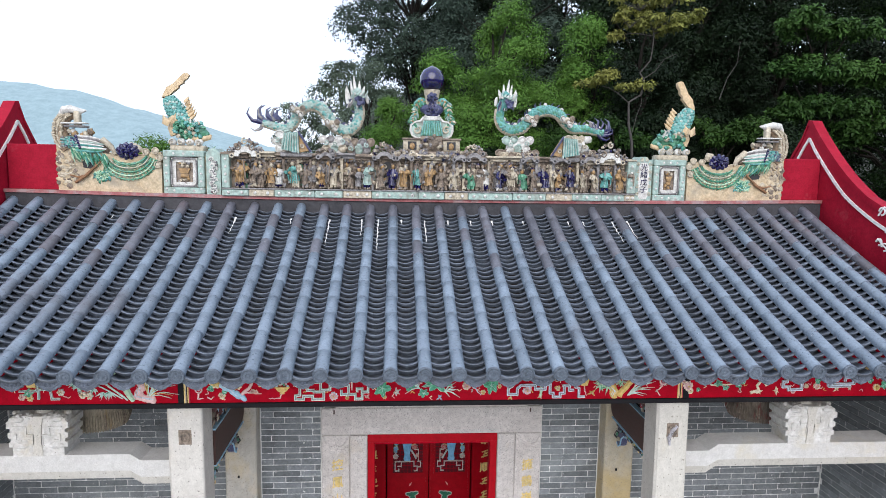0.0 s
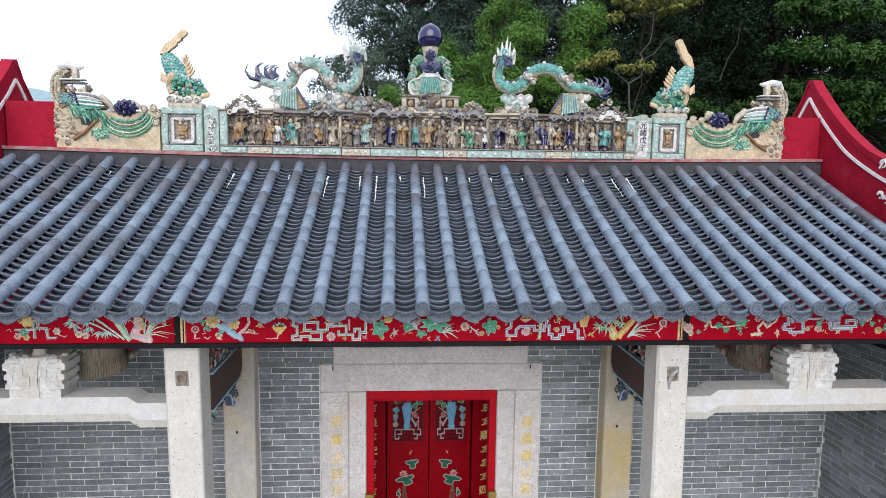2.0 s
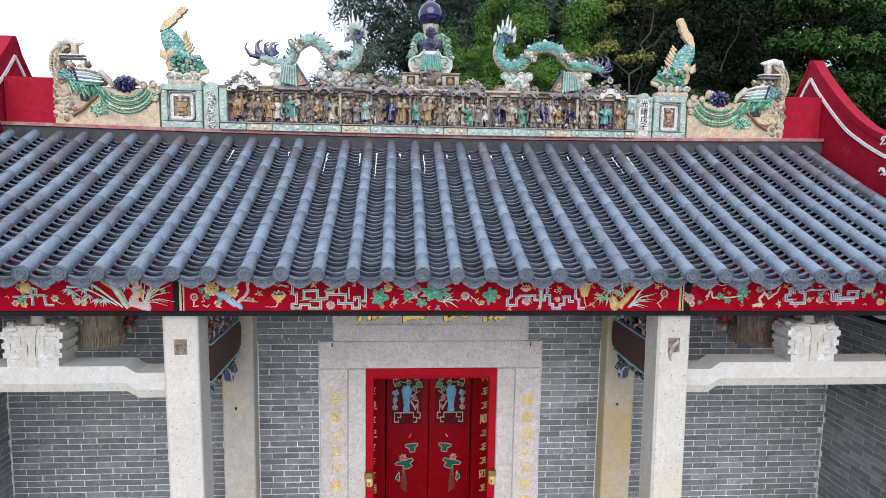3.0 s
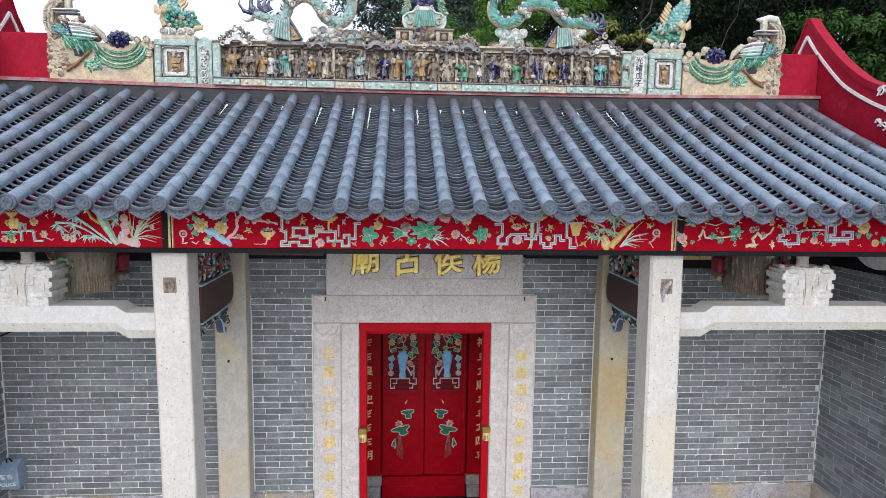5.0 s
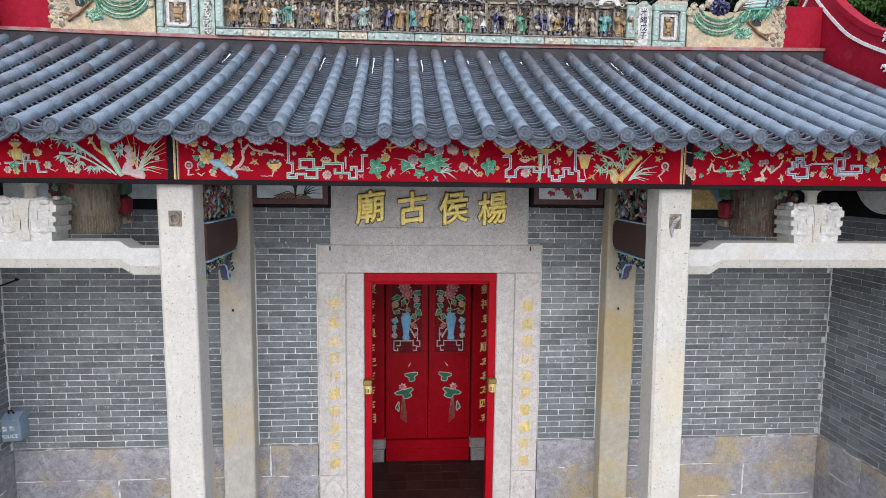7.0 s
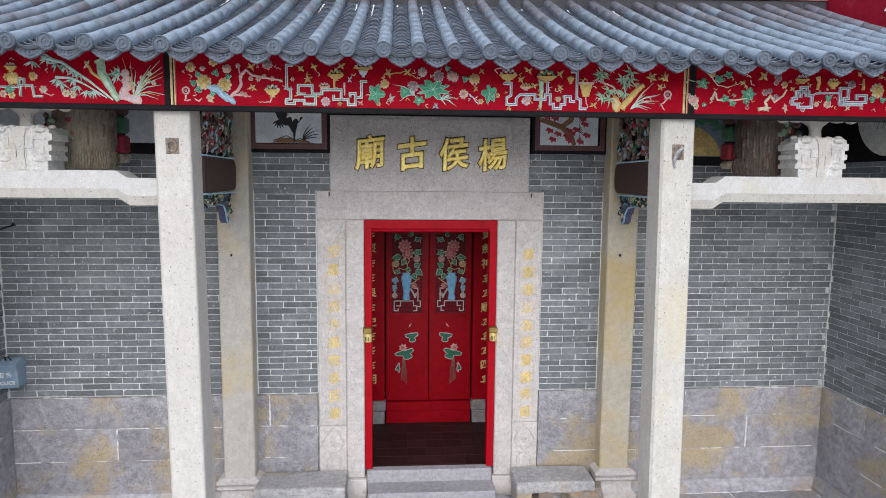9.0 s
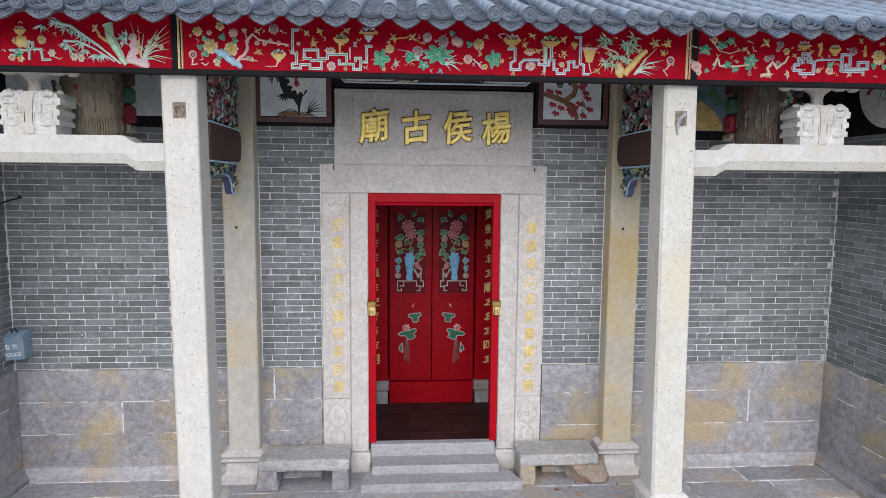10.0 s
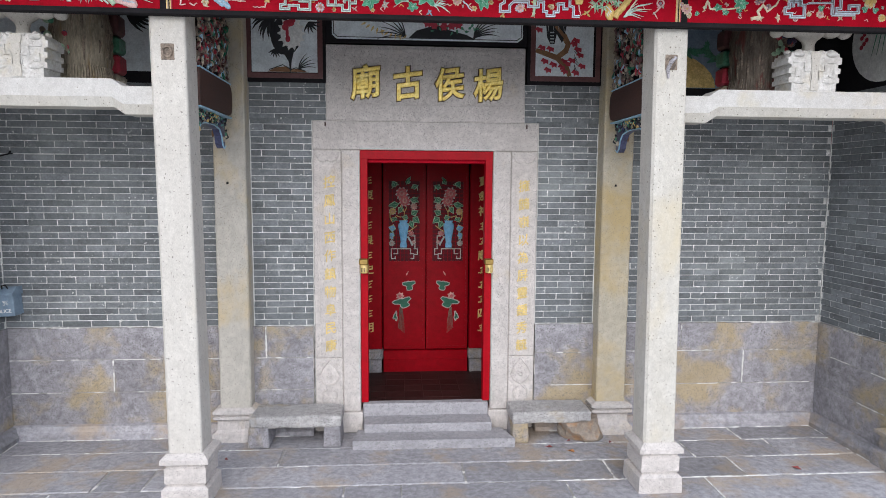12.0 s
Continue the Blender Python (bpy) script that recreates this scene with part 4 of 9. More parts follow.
    fs = [(i * N + k, i * N + k + 1, (i + 1) * N + k + 1, (i + 1) * N + k) for i in range(3) for k in range(N - 1)]
    return gg.add(vs, fs + [tuple(range(N))])


def pan_geo(mat):
    """A shallow dished pan tile with a thick lower lip."""
    gg = Geo(mat)
    w, n = 0.085, 7
    vs = []
    for y, dz in ((0.003, -0.006), (0.0, 0.011), (0.004, 0.0135), (0.024, 0.006), (0.06, -0.03), (0.1, -0.046), (0.108, -0.01)):
        for k in range(n):
            a = -1 + 2 * k / (n - 1)
            vs.append((a * w, y - 0.012 * (1 - a * a), dz + 0.028 * a * a - 0.028))
    fs = [(i * n + k, i * n + k + 1, (i + 1) * n + k + 1, (i + 1) * n + k) for i in range(6) for k in range(n - 1)]
    return gg.add(vs, fs)


cover_len = SLOPE_LEN / 11
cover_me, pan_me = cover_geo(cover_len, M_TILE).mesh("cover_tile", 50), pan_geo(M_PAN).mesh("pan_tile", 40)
disc = Geo(M_EAVE)
disc.lathe([(0.046, 0.004), (0.051, 0.0), (0.051, -0.014), (0.046, -0.018), (0.042, -0.012), (0.034, -0.012), (0.031, -0.017), (0.022, -0.017), (0.019, -0.012), (0.008, -0.012), (0.005, -0.018)], (0, 0, 0), 20)
disc_me = disc.mesh("eave_disc", 30)
disc_me.transform(Matrix.Rotation(radians(-90), 4, "X"))
drip = Geo(M_DRIP)
outline = [(-0.088, -0.012), (-0.09, -0.032), (-0.083, -0.047), (-0.07, -0.053), (-0.062, -0.065), (-0.045, -0.07), (-0.034, -0.081), (-0.014, -0.086), (0, -0.094)]
outline = outline + [(-x, z) for x, z in reversed(outline[:-1])]
outline += [(0.06, -0.022), (0.03, -0.028), (0, -0.03), (-0.03, -0.028), (-0.06, -0.022)]
drip.prism(outline, "y", -0.008, 0.006)
for k in (0.86, 0.66):
    drip.tube([(x * k, -0.009, z * k - 0.008) for x, z in outline[1:16]], 0.0035, 5)
for k in range(-2, 3):
    drip.bloom(k * 0.024, -0.008, -0.042 - 0.004 * (2 - abs(k)), 0.013, 5, 0.006)
drip_me = drip.mesh("drip_tile", 40)

rest = {"cover": ([], []), "browned": ([], []), "pan": ([], [])}


def stow(which, me, m):
    vs, fs = rest[which]
    o = len(vs)
    vs += [(m @ v.co)[:] for v in me.vertices]
    fs += [tuple(i + o for i in p.vertices) for p in me.polygons]


def sag(x, y=0.58):
    """How far the old roof has settled, most at the middle of the ridge."""
    return -0.042 * max(0.0, 1 - (x / 3.9) ** 2) * max(0.0, min(1.0, (y - EAVE[0]) / (0.58 - EAVE[0]))) ** 1.5


r = random.Random(11)
roof_late = []
for k in range(ROWS):
    x = X0 + k * PITCH
    for j in range(11):
        y, z, d = slope(j * cover_len)
        m = Matrix.Translation((x + r.uniform(-0.003, 0.003), y, z + sag(x, y) + r.uniform(-0.0015, 0.0015))) @ pose(0, 0, 0, d + r.uniform(-0.3, 0.3), 0, r.uniform(-0.4, 0.4))
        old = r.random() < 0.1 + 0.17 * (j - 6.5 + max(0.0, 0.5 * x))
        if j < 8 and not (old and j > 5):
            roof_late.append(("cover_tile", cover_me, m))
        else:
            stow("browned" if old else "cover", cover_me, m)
    y, z, d = slope(0)
    roof_late.append(("eave_disc", disc_me, Matrix.Translation((x, y - 0.004, z)) @ pose(0, 0, 0, 8)))
    if k < ROWS - 1:
        n_pan = 36
        for j in range(n_pan):
            s = 0.005 + j * SLOPE_LEN / n_pan
            y, z, d = slope(s)
            m = Matrix.Translation((x + PITCH / 2 + r.uniform(-0.004, 0.004), y, z + sag(x, y) - 0.012)) @ pose(0, 0, 0, d + r.uniform(-1.2, 1.2), 0, r.uniform(-1.5, 1.5))
            if j < 8:
                roof_late.append(("pan_tile", pan_me, m))
            else:
                stow("pan", pan_me, m)
        roof_late.append(("drip_tile", drip_me, Matrix.Translation((x + PITCH / 2, EAVE[0] + 0.03, EAVE[1] - 0.012)) @ pose(0, 0, 0, -4, 0, r.uniform(-2, 2))))
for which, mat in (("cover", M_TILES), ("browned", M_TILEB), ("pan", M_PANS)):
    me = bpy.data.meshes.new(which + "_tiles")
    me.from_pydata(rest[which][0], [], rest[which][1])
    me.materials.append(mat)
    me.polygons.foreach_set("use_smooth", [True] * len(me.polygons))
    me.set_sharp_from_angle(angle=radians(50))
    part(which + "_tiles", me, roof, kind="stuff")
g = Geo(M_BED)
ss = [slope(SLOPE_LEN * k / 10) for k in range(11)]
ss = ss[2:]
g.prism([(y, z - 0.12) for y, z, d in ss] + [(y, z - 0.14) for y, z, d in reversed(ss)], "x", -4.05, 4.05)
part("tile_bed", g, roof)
# plain rear slope
g = Geo(M_TILES)
g.prism([(0.75, 4.9), (4.9, 3.3), (4.9, 3.4), (0.75, 5.0)], "x", -4.05, 4.05)
part("rear_slope", g, roof)

# ---- gable walls ----
def gable(name, sign, label):
    root = thing(name, label, "gable wall", kind="structure")
    x0, x1 = sign * 4.06, sign * 4.42
    top = [(-2.2, 4.22), (-1.4, 4.32), (-0.9, 4.52), (-0.42, 4.81), (-0.26, 4.885), (-0.09, 4.955), (0.04, 5.035), (0.17, 5.125), (0.31, 5.235), (0.445, 5.355), (0.55, 5.455), (0.65, 5.555), (0.73, 5.64), (0.8, 5.725), (0.86, 5.735), (0.95, 5.56), (1.2, 5.25), (2.0, 4.85), (4.9, 4.0)]
    gg = Geo(M_GABLE)
    gg.prism(top + [(4.9, 2.6), (-2.2, 2.9)], "x", x0, sign * 4.13)
    part("wall", gg, root, smooth=25)
    gg = Geo(M_GABLE)
    gg.prism([(y - 0.01, z + 0.03) for y, z in top] + [(y, z - 0.03) for y, z in reversed(top)], "x", sign * 4.05, sign * 4.16)
    part("coping", gg, root)
    return root


gable("gable_left", -1, "red limewashed gable parapet with a white line")
gable("gable_right", 1, "red limewashed gable parapet with a white line and scroll")

# ---- ridge ----
RY = 0.58
ridge = thing("ridge_base", "dark mortar ridge foot with a red band", "roof ridge", kind="structure")
def settled(g, x0, x1, y0, y1, z0, z1, n=24):
    """A long bar that follows the settled ridge."""
    X = [x0 + (x1 - x0) * k / n for k in range(n + 1)]
    vs = [(x, y, z + sag(x)) for x in X for y, z in ((y0, z0), (y1, z0), (y1, z1), (y0, z1))]
    fs = [(4 * i + k, 4 * i + (k + 1) % 4, 4 * i + 4 + (k + 1) % 4, 4 * i + 4 + k) for i in range(n) for k in range(4)]
    return g.add(vs, fs + [(3, 2, 1, 0), tuple(4 * n + k for k in range(4))])


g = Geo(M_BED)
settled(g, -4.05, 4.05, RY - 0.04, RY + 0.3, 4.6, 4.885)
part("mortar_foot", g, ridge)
g = Geo(M_BAND)
settled(g, -4.055, 4.055, RY - 0.055, RY + 0.3, 4.89, 4.922)
part("red_band", g, ridge)
for a, b in ((-4.05, -3.57), (3.62, 4.055)):
    g = Geo(M_GABLE)
    g.box(a, b, RY + 0.02, RY + 0.28, 4.916, 5.345, 0.008)
    part("red_block", g, ridge)
g = Geo(M_OCHRE)
g.box(-3.57, 3.62, RY + 0.022, RY + 0.28, 4.9, 5.27, 0.008)
part("core", g, ridge)

# ---- writing on the doorway ----
def writing(text, x, y, z, size, mat, parent, name="character", depth=0.004, bold=0.0, edge=0.0, rise=0.0, wide=1.0):
    ob = part(name, letters(text, size, mat, depth, bold, edge, rise, wide), parent)
    ob.matrix_local = Matrix.Translation((x, y, z))
    return ob


for ch, x, dz in (("廟", -0.56, 0.0), ("古", -0.178, -0.008), ("侯", 0.205, -0.004), ("楊", 0.565, -0.008)):
    writing(ch, x, SURR - 0.002, 3.268 + dz, 0.305, M_GOLD, door, depth=0.004, bold=0.004, edge=0.009, rise=0.13, wide=0.9)
    writing(ch, x, SURR + 0.009, 3.268 + dz, 0.305, M_WOOD, door, "character_outline", depth=0.001, bold=0.004, edge=0.0145, rise=0.13, wide=0.9)
for k, ch in enumerate("控鳳山西作鎮物阜民康"):
    writing(ch, -0.9, SURR - 0.001, 2.375 - 0.1713 * k, 0.12, M_WORNG, door, depth=0.003, edge=0.0015, rise=0.14, wide=0.92)
for k, ch in enumerate("擁鵲嶺以為屏靈鍾秀毓"):
    writing(ch, 0.918, SURR - 0.001, 2.347 - 0.1695 * k, 0.12, M_WORNG, door, depth=0.003, edge=0.0015, rise=0.14, wide=0.92)


def rim(gg, x0, x1, z0, z1, y, w=0.012, t=0.006):
    return gg.strokes([(x0, z0), (x1, z0), (x1, z1), (x0, z1), (x0, z0)], w, y, t)


g = Geo(M_FACADE)
rim(g, -0.765, 0.75, 3.09, 3.58, SURR + 0.008, 0.016, 0.009)
part("panel_rim", g, door)
for x0, x1 in ((-1.0, -0.835), (0.84, 0.995)):
    g = Geo(M_FACADE)
    rim(g, x0, x1, 0.75, 2.53, SURR, 0.01, 0.005)
    part("panel_rim", g, door)
    cx = (x0 + x1) / 2
    g = Geo(M_FACADE)
    for s in (-1, 1):
        g.tube([(cx, SURR - 0.002, 0.7), (cx + s * 0.06, SURR - 0.004, 0.63), (cx + s * 0.1, SURR - 0.004, 0.55), (cx + s * 0.06, SURR - 0.004, 0.48), (cx, SURR - 0.004, 0.45)], 0.009, 6)
        g.tube([(cx + s * 0.02, SURR - 0.003, 0.42), (cx + s * 0.07, SURR - 0.003, 0.38), (cx + s * 0.06, SURR - 0.003, 0.3)], 0.008, 6)
        g.bloom(cx + s * 0.06, SURR, 0.66, 0.035, 5, 0.008)
        g.tube([(cx + s * 0.11, SURR - 0.002, 2.64), (cx + s * 0.08, SURR - 0.002, 2.58), (cx + s * 0.03, SURR - 0.002, 2.56), (cx, SURR - 0.002, 2.585)], 0.006, 6)
    g.bloom(cx, SURR, 0.55, 0.04, 6, 0.008)
    part("foot_carving", g, door, smooth=40)
g = Geo(M_WOOD)
for x in (-0.93, 0.93):
    g.box(x - 0.006, x + 0.006, SURR - 0.01, SURR + 0.01, 2.885, 2.925, 0.002)
part("iron_stub", g, door)

# padlocks hung on the door frame
for x in (-0.588, 0.588):
    lock = thing("padlock", "old brass padlock hung on the red door frame", "padlock", "door padlocks", at=(x, -0.012, 1.62))
    g = Geo(M_BRASS)
    g.box(-0.042, 0.042, -0.05, 0.012, -0.005, 0.05, 0.008)
    part("body", g, lock)
    g = Geo(M_GOLDP)
    g.lathe([(0.03, -0.085), (0.036, -0.08), (0.036, -0.012), (0.03, -0.005)], (0.004, -0.02, 0), 14)
    part("barrel", g, lock, "brass cylinder", smooth=40)
    g = Geo(M_INK)
    for k in (-1, 0, 1):
        g.box(-0.008 + 0.014 * k, -0.003 + 0.014 * k, -0.058, -0.054, -0.07, -0.03)
    part("keyhole", g, lock)

# ---- red screen inside ----
screen = thing("spirit_screen", "red lacquered double-leaf screen with carved vases and lotus", "screen", at=(0.065, 1.65, 0.075))
for s in (-1, 1):
    g = Geo(M_DOOR)
    a, b = sorted((s * 0.004, s * 0.515))
    g.box(a, b, 0.012, 0.05, 0.28, 2.62, 0.003)
    leaf = part("door_leaf", g, screen)
    g = Geo(M_DOOR)
    a, b = sorted((s * 0.075, s * 0.45))
    rim(g, a - 0.006, b + 0.006, 1.36, 2.34, 0.012, 0.018, 0.012)
    rim(g, min(s * 0.03, s * 0.49), max(s * 0.03, s * 0.49), 0.31, 2.59, 0.012, 0.012, 0.006)
    part("moulding", g, leaf)
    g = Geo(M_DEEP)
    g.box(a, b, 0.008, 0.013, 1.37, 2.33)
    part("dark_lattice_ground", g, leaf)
    g = Geo(M_RED)
    for k in range(1, 8):
        g.box(a + (b - a) * k / 8 - 0.0025, a + (b - a) * k / 8 + 0.0025, 0.004, 0.009, 1.37, 2.33)
    for k in range(1, 20):
        g.box(a, b, 0.004, 0.009, 1.37 + 0.048 * k - 0.0025, 1.37 + 0.048 * k + 0.0025)
    part("lattice", g, leaf, "fine dark red lattice")
    cx = s * 0.262

    def U(u):
        """Across a panel; the two leaves mirror each other."""
        return cx - s * u

    g = Geo(M_SKYB)
    g.lathe([(0.04, 1.535), (0.045, 1.56), (0.034, 1.6), (0.038, 1.64), (0.052, 1.72), (0.064, 1.79), (0.06, 1.82), (0.042, 1.835), (0.052, 1.855), (0.054, 1.862)], (U(-0.01), -0.002, 0), 14, 1, 0.3)
    part("vase", g, leaf, "sky-blue carved vase", smooth=50)
    g = Geo(M_SILVER)
    g.tube([(U(0.04), -0.005, 1.67), (U(0.075), -0.006, 1.61), (U(0.1), -0.005, 1.56)], [0.012, 0.01, 0.012], 6)
    part("vase_handle", g, leaf)
    g = Geo(M_POT)
    for pts in ([(-0.157, 1.4), (-0.157, 1.52), (-0.08, 1.52), (-0.08, 1.46), (-0.13, 1.46)], [(-0.08, 1.52), (0.075, 1.52), (0.075, 1.46), (0.115, 1.46), (0.115, 1.4), (0.075, 1.4)],
                [(0.115, 1.52), (0.157, 1.52), (0.157, 1.45), (0.115, 1.45)], [(0.128, 1.52), (0.128, 1.675), (0.085, 1.675)], [(-0.11, 1.43), (-0.11, 1.4), (-0.157, 1.4)]):
        g.strokes([(U(u), z) for u, z in pts], 0.011, 0.006, 0.014)
    part("carved_stand", g, leaf, "pale fretwork stand")
    for u, z, rr, m in ((-0.03, 2.185, 0.075, M_ROSE), (0.005, 2.095, 0.07, M_ROSE), (0.115, 2.03, 0.042, M_PINK), (-0.14, 1.97, 0.044, M_YELLOW), (0.083, 1.705, 0.036, M_ROSE), (-0.15, 1.585, 0.036, M_POT), (0.115, 1.6, 0.024, M_PINK)):
        g = Geo(M_POT)
        g.bloom(U(u), 0.004, z, rr * 1.12, 9, 0.008, 300 * u)
        g.use(m).bloom(U(u), -0.004, z, rr, 9, 0.014, 300 * u + 12)
        g.use(M_PINK).bloom(U(u), -0.013, z, rr * 0.55, 7, 0.012, 20)
        g.use(m).bloom(U(u), -0.02, z, rr * 0.3, 5, 0.01, 50)
        part("carved_flower", g, leaf, "pink carved peony")
    for u, z, l, w, ang in ((-0.1, 2.26, 0.08, 0.06, 120), (0.02, 2.29, 0.1, 0.05, 60), (0.08, 2.25, 0.09, 0.05, 20), (-0.06, 2.06, 0.13, 0.06, 190), (-0.02, 2.03, 0.09, 0.055, 240), (0.07, 2.12, 0.1, 0.06, -20), (0.09, 2.08, 0.09, 0.05, 40),
                            (0.08, 1.93, 0.09, 0.06, 30), (0.1, 1.9, 0.1, 0.07, -40), (0.07, 1.86, 0.09, 0.06, -70), (0.05, 1.89, 0.08, 0.05, 170), (-0.12, 1.9, 0.06, 0.04, 250), (-0.1, 1.76, 0.09, 0.07, 170), (-0.13, 1.72, 0.08, 0.05, 240), (-0.08, 1.86, 0.07, 0.04, 150), (-0.13, 1.63, 0.07, 0.03, 130)):
        g = Geo(M_PALEG)
        a = 180 - ang if s > 0 else ang
        g.petal(U(u), 0.003, z, a, l * 1.14, w * 1.45, 0.007)
        g.use(M_GREEN if z > 1.8 else M_SKYB).petal(U(u) + 0.05 * l * math.cos(radians(a)), -0.004, z + 0.05 * l * math.sin(radians(a)), a, l, w, 0.013)
        g.use(M_PALEG).petal(U(u), -0.016, z, a, l * 0.95, w * 0.12, 0.004)
        part("carved_leaf", g, leaf)
    for pts, m in (([(-0.005, 1.86), (0.0, 1.96), (0.03, 2.02)], M_YELLOW), ([(0.0, 1.96), (-0.03, 2.0), (-0.05, 2.04)], M_YELLOW), ([(-0.16, 1.86), (-0.12, 1.88), (-0.1, 1.92), (-0.04, 1.9)], M_YELLOW), ([(-0.17, 1.66), (-0.15, 1.62), (-0.13, 1.6)], M_POT),
                   ([(0.03, 1.72), (0.1, 1.76), (0.15, 1.8)], M_YELLOW), ([(-0.15, 2.24), (-0.12, 2.28), (-0.06, 2.29)], M_PALEG), ([(0.08, 2.24), (0.11, 2.28), (0.15, 2.27), (0.16, 2.22)], M_PALEG), ([(0.1, 2.14), (0.14, 2.1), (0.12, 2.06)], M_PALEG), ([(-0.17, 1.96), (-0.17, 1.9), (-0.15, 1.85)], M_YELLOW)):
        g = Geo(m)
        g.tube([(U(u), -0.003, z) for u, z in pts], 0.006, 5)
        part("carved_stem", g, leaf)
    # lotus on the lower panel
    for dx, z, hw, hz, ph in ((-0.058, 1.076, 0.066, 0.06, 0.4), (0.018, 0.864, 0.1, 0.062, 1.2), (0.108, 0.69, 0.024, 0.052, 2.0)):
        ring = []
        for k in range(20):
            a = k * math.pi / 10
            w = 0.92 + 0.3 * math.sin(3 * a + ph) + 0.16 * math.sin(5 * a + 2 * ph)
            ring.append((cx + s * (dx + hw * w * math.cos(a)), z + hz * w * math.sin(a)))
        g = Geo(M_LEAFG)
        g.prism(ring, "y", 0.004, 0.014)
        lo = part("lotus_leaf", g, leaf)
        g = Geo(M_POT)
        g.tube([(x, 0.005, zz) for x, zz in ring + ring[:1]], 0.0065, 5)
        part("pale_outline", g, leaf)
    g = Geo(M_PINK)
    g.bloom(cx + s * 0.05, 0.009, 0.94, 0.055, 7, 0.014)
    g.use(M_ROSE).bloom(cx + s * 0.05, -0.002, 0.94, 0.028, 5, 0.012)
    part("lotus_flower", g, leaf)
    g = Geo(M_PINK)
    g.petal(cx - s * 0.02, 0.011, 1.19, 60 if s < 0 else 120, 0.07, 0.02, 0.006)
    part("lotus_bud", g, leaf)
    g = Geo(M_UMBER)
    for k in range(7):
        g.tube([(cx + s * (0.03 + 0.012 * k - 0.03), 0.01, 0.48 + 0.01 * k), (cx + s * (0.035 + 0.01 * k - 0.03), 0.009, 0.64), (cx + s * (0.03 + 0.004 * k), 0.01, 0.8)], 0.0025, 4)
    part("lotus_stalkwork", g, leaf, kind="stuff")
g = Geo(M_DOOR)
g.box(-0.515, 0.515, -0.02, 0.06, 0.0, 0.27, 0.006)
g.box(-0.515, 0.515, -0.03, -0.02, 0.15, 0.165, 0.003)
part("bottom_rail", g, screen)
g = Geo(M_DOOR)
g.box(-0.86, 0.86, -0.02, 0.08, 2.63, 2.95, 0.006)
part("top_rail", g, screen)
for s in (-1, 1):
    g = Geo(M_DOOR)
    a, b = sorted((s * 0.53, s * 0.86))
    g.box(a, b, -0.03, 0.08, 0.29, 2.63, 0.01)
    post = part("screen_post", g, screen)
    g = Geo(M_GRANITE)
    g.box(a + 0.006, b - 0.006, -0.05, 0.1, 0.0, 0.16, 0.01)
    g.box(a - 0.012, b + 0.012, -0.06, 0.1, 0.16, 0.29, 0.02)
    part("post_base", g, screen, "grey granite post base")
    text = "寶劍神　　順　　　四　" if s > 0 else "　衷　　良　史　　　明"
    lean = random.Random(40 + s)
    for k in range(11):
        z = 2.33 - 0.178 * k
        if text[k] != "　":
            writing(text[k], s * 0.69, -0.034, z, 0.125, M_GILDED, post, edge=0.003, rise=0.16)
            continue
        for hw, dx, dz, a in ((0.045, 0.0, 0.036, 14), (0.035, 0.008, 0.004, 20), (0.05, -0.004, -0.03, 10), (0.05, -0.006, 0.0, 74 + 20 * (k % 2))):
            gg = Geo(M_GILDED)
            a = radians(a + lean.uniform(-9, 9))
            cx, cz, c, n = s * 0.69 + dx, z + dz, math.cos(a) * hw * lean.uniform(0.7, 1.1), math.sin(a) * hw
            gg.strokes([(cx - c, cz - n), (cx + c, cz + n)], 0.014, -0.031, 0.005)
            part("gilt_bar", gg, post)

# floor tiles seen inside the doorway
tile_me = brick_piece("floor_tile", 0.2, 0.02, 0.2, M_HALLFLOOR, 0.002)
for i in range(8):
    for j in range(8):
        ob = new("floor_tile", tile_me)
        ob.matrix_world = pose(-0.72 + 0.206 * i, 0.18 + 0.206 * j, 0.0705, 0, 0, 0)
        ob.parent = hall_floor


# ---- painted panels above the brickwork ----
def picture(name, x0, x1, z0, z1, label, border=True):
    root = thing(name, label, "painting", "painted wall panels")
    g = Geo(M_BLACK)
    g.box(x0, x1, -0.015, FACE_Y + 0.1, z0, z1, 0.004)
    part("outer_border", g, root)
    if border:
        g = Geo(M_MAROON)
        rim(g, x0 + 0.05, x1 - 0.05, z0 + 0.055, z1 - 0.05, -0.015, 0.045, 0.006)
        part("frame", g, root, "faded maroon frame")
    return root


def blade(gg, x, z, ang, l, bend, w, y):
    """A curved pointed brush stroke."""
    pts = []
    for k in range(6):
        t = k / 5
        a = radians(ang + bend * t)
        pts.append((x + l * t * math.cos(a), y, z + l * t * math.sin(a)))
    gg.tube(pts, [w * (1 - (2 * k / 5 - 0.7) ** 2 * 0.55) if k < 5 else 0.001 for k in range(6)], 4, 0.12)


p = picture("painting_plumes", -1.652, -0.918, 3.275, 4.0, "painted wall panel with dark plumes, a pale shape and grasses")
g = Geo(M_PICT)
g.box(-1.575, -0.992, -0.019, -0.01, 3.36, 3.93)
part("ground_colour", g, p)
g = Geo(M_INK)
for k in range(9):
    blade(g, -1.36, 3.84, 150 + 11 * k, 0.2 + 0.02 * (k % 3), 38, 0.014, -0.021)
g.ball((-1.27, -0.019, 3.68), (0.135, 0.004, 0.17), 16, 10)
g.prism([(-1.3, 3.54), (-1.2, 3.54), (-1.222, 3.45), (-1.228, 3.365), (-1.238, 3.365), (-1.245, 3.45)], "y", -0.022, -0.018)
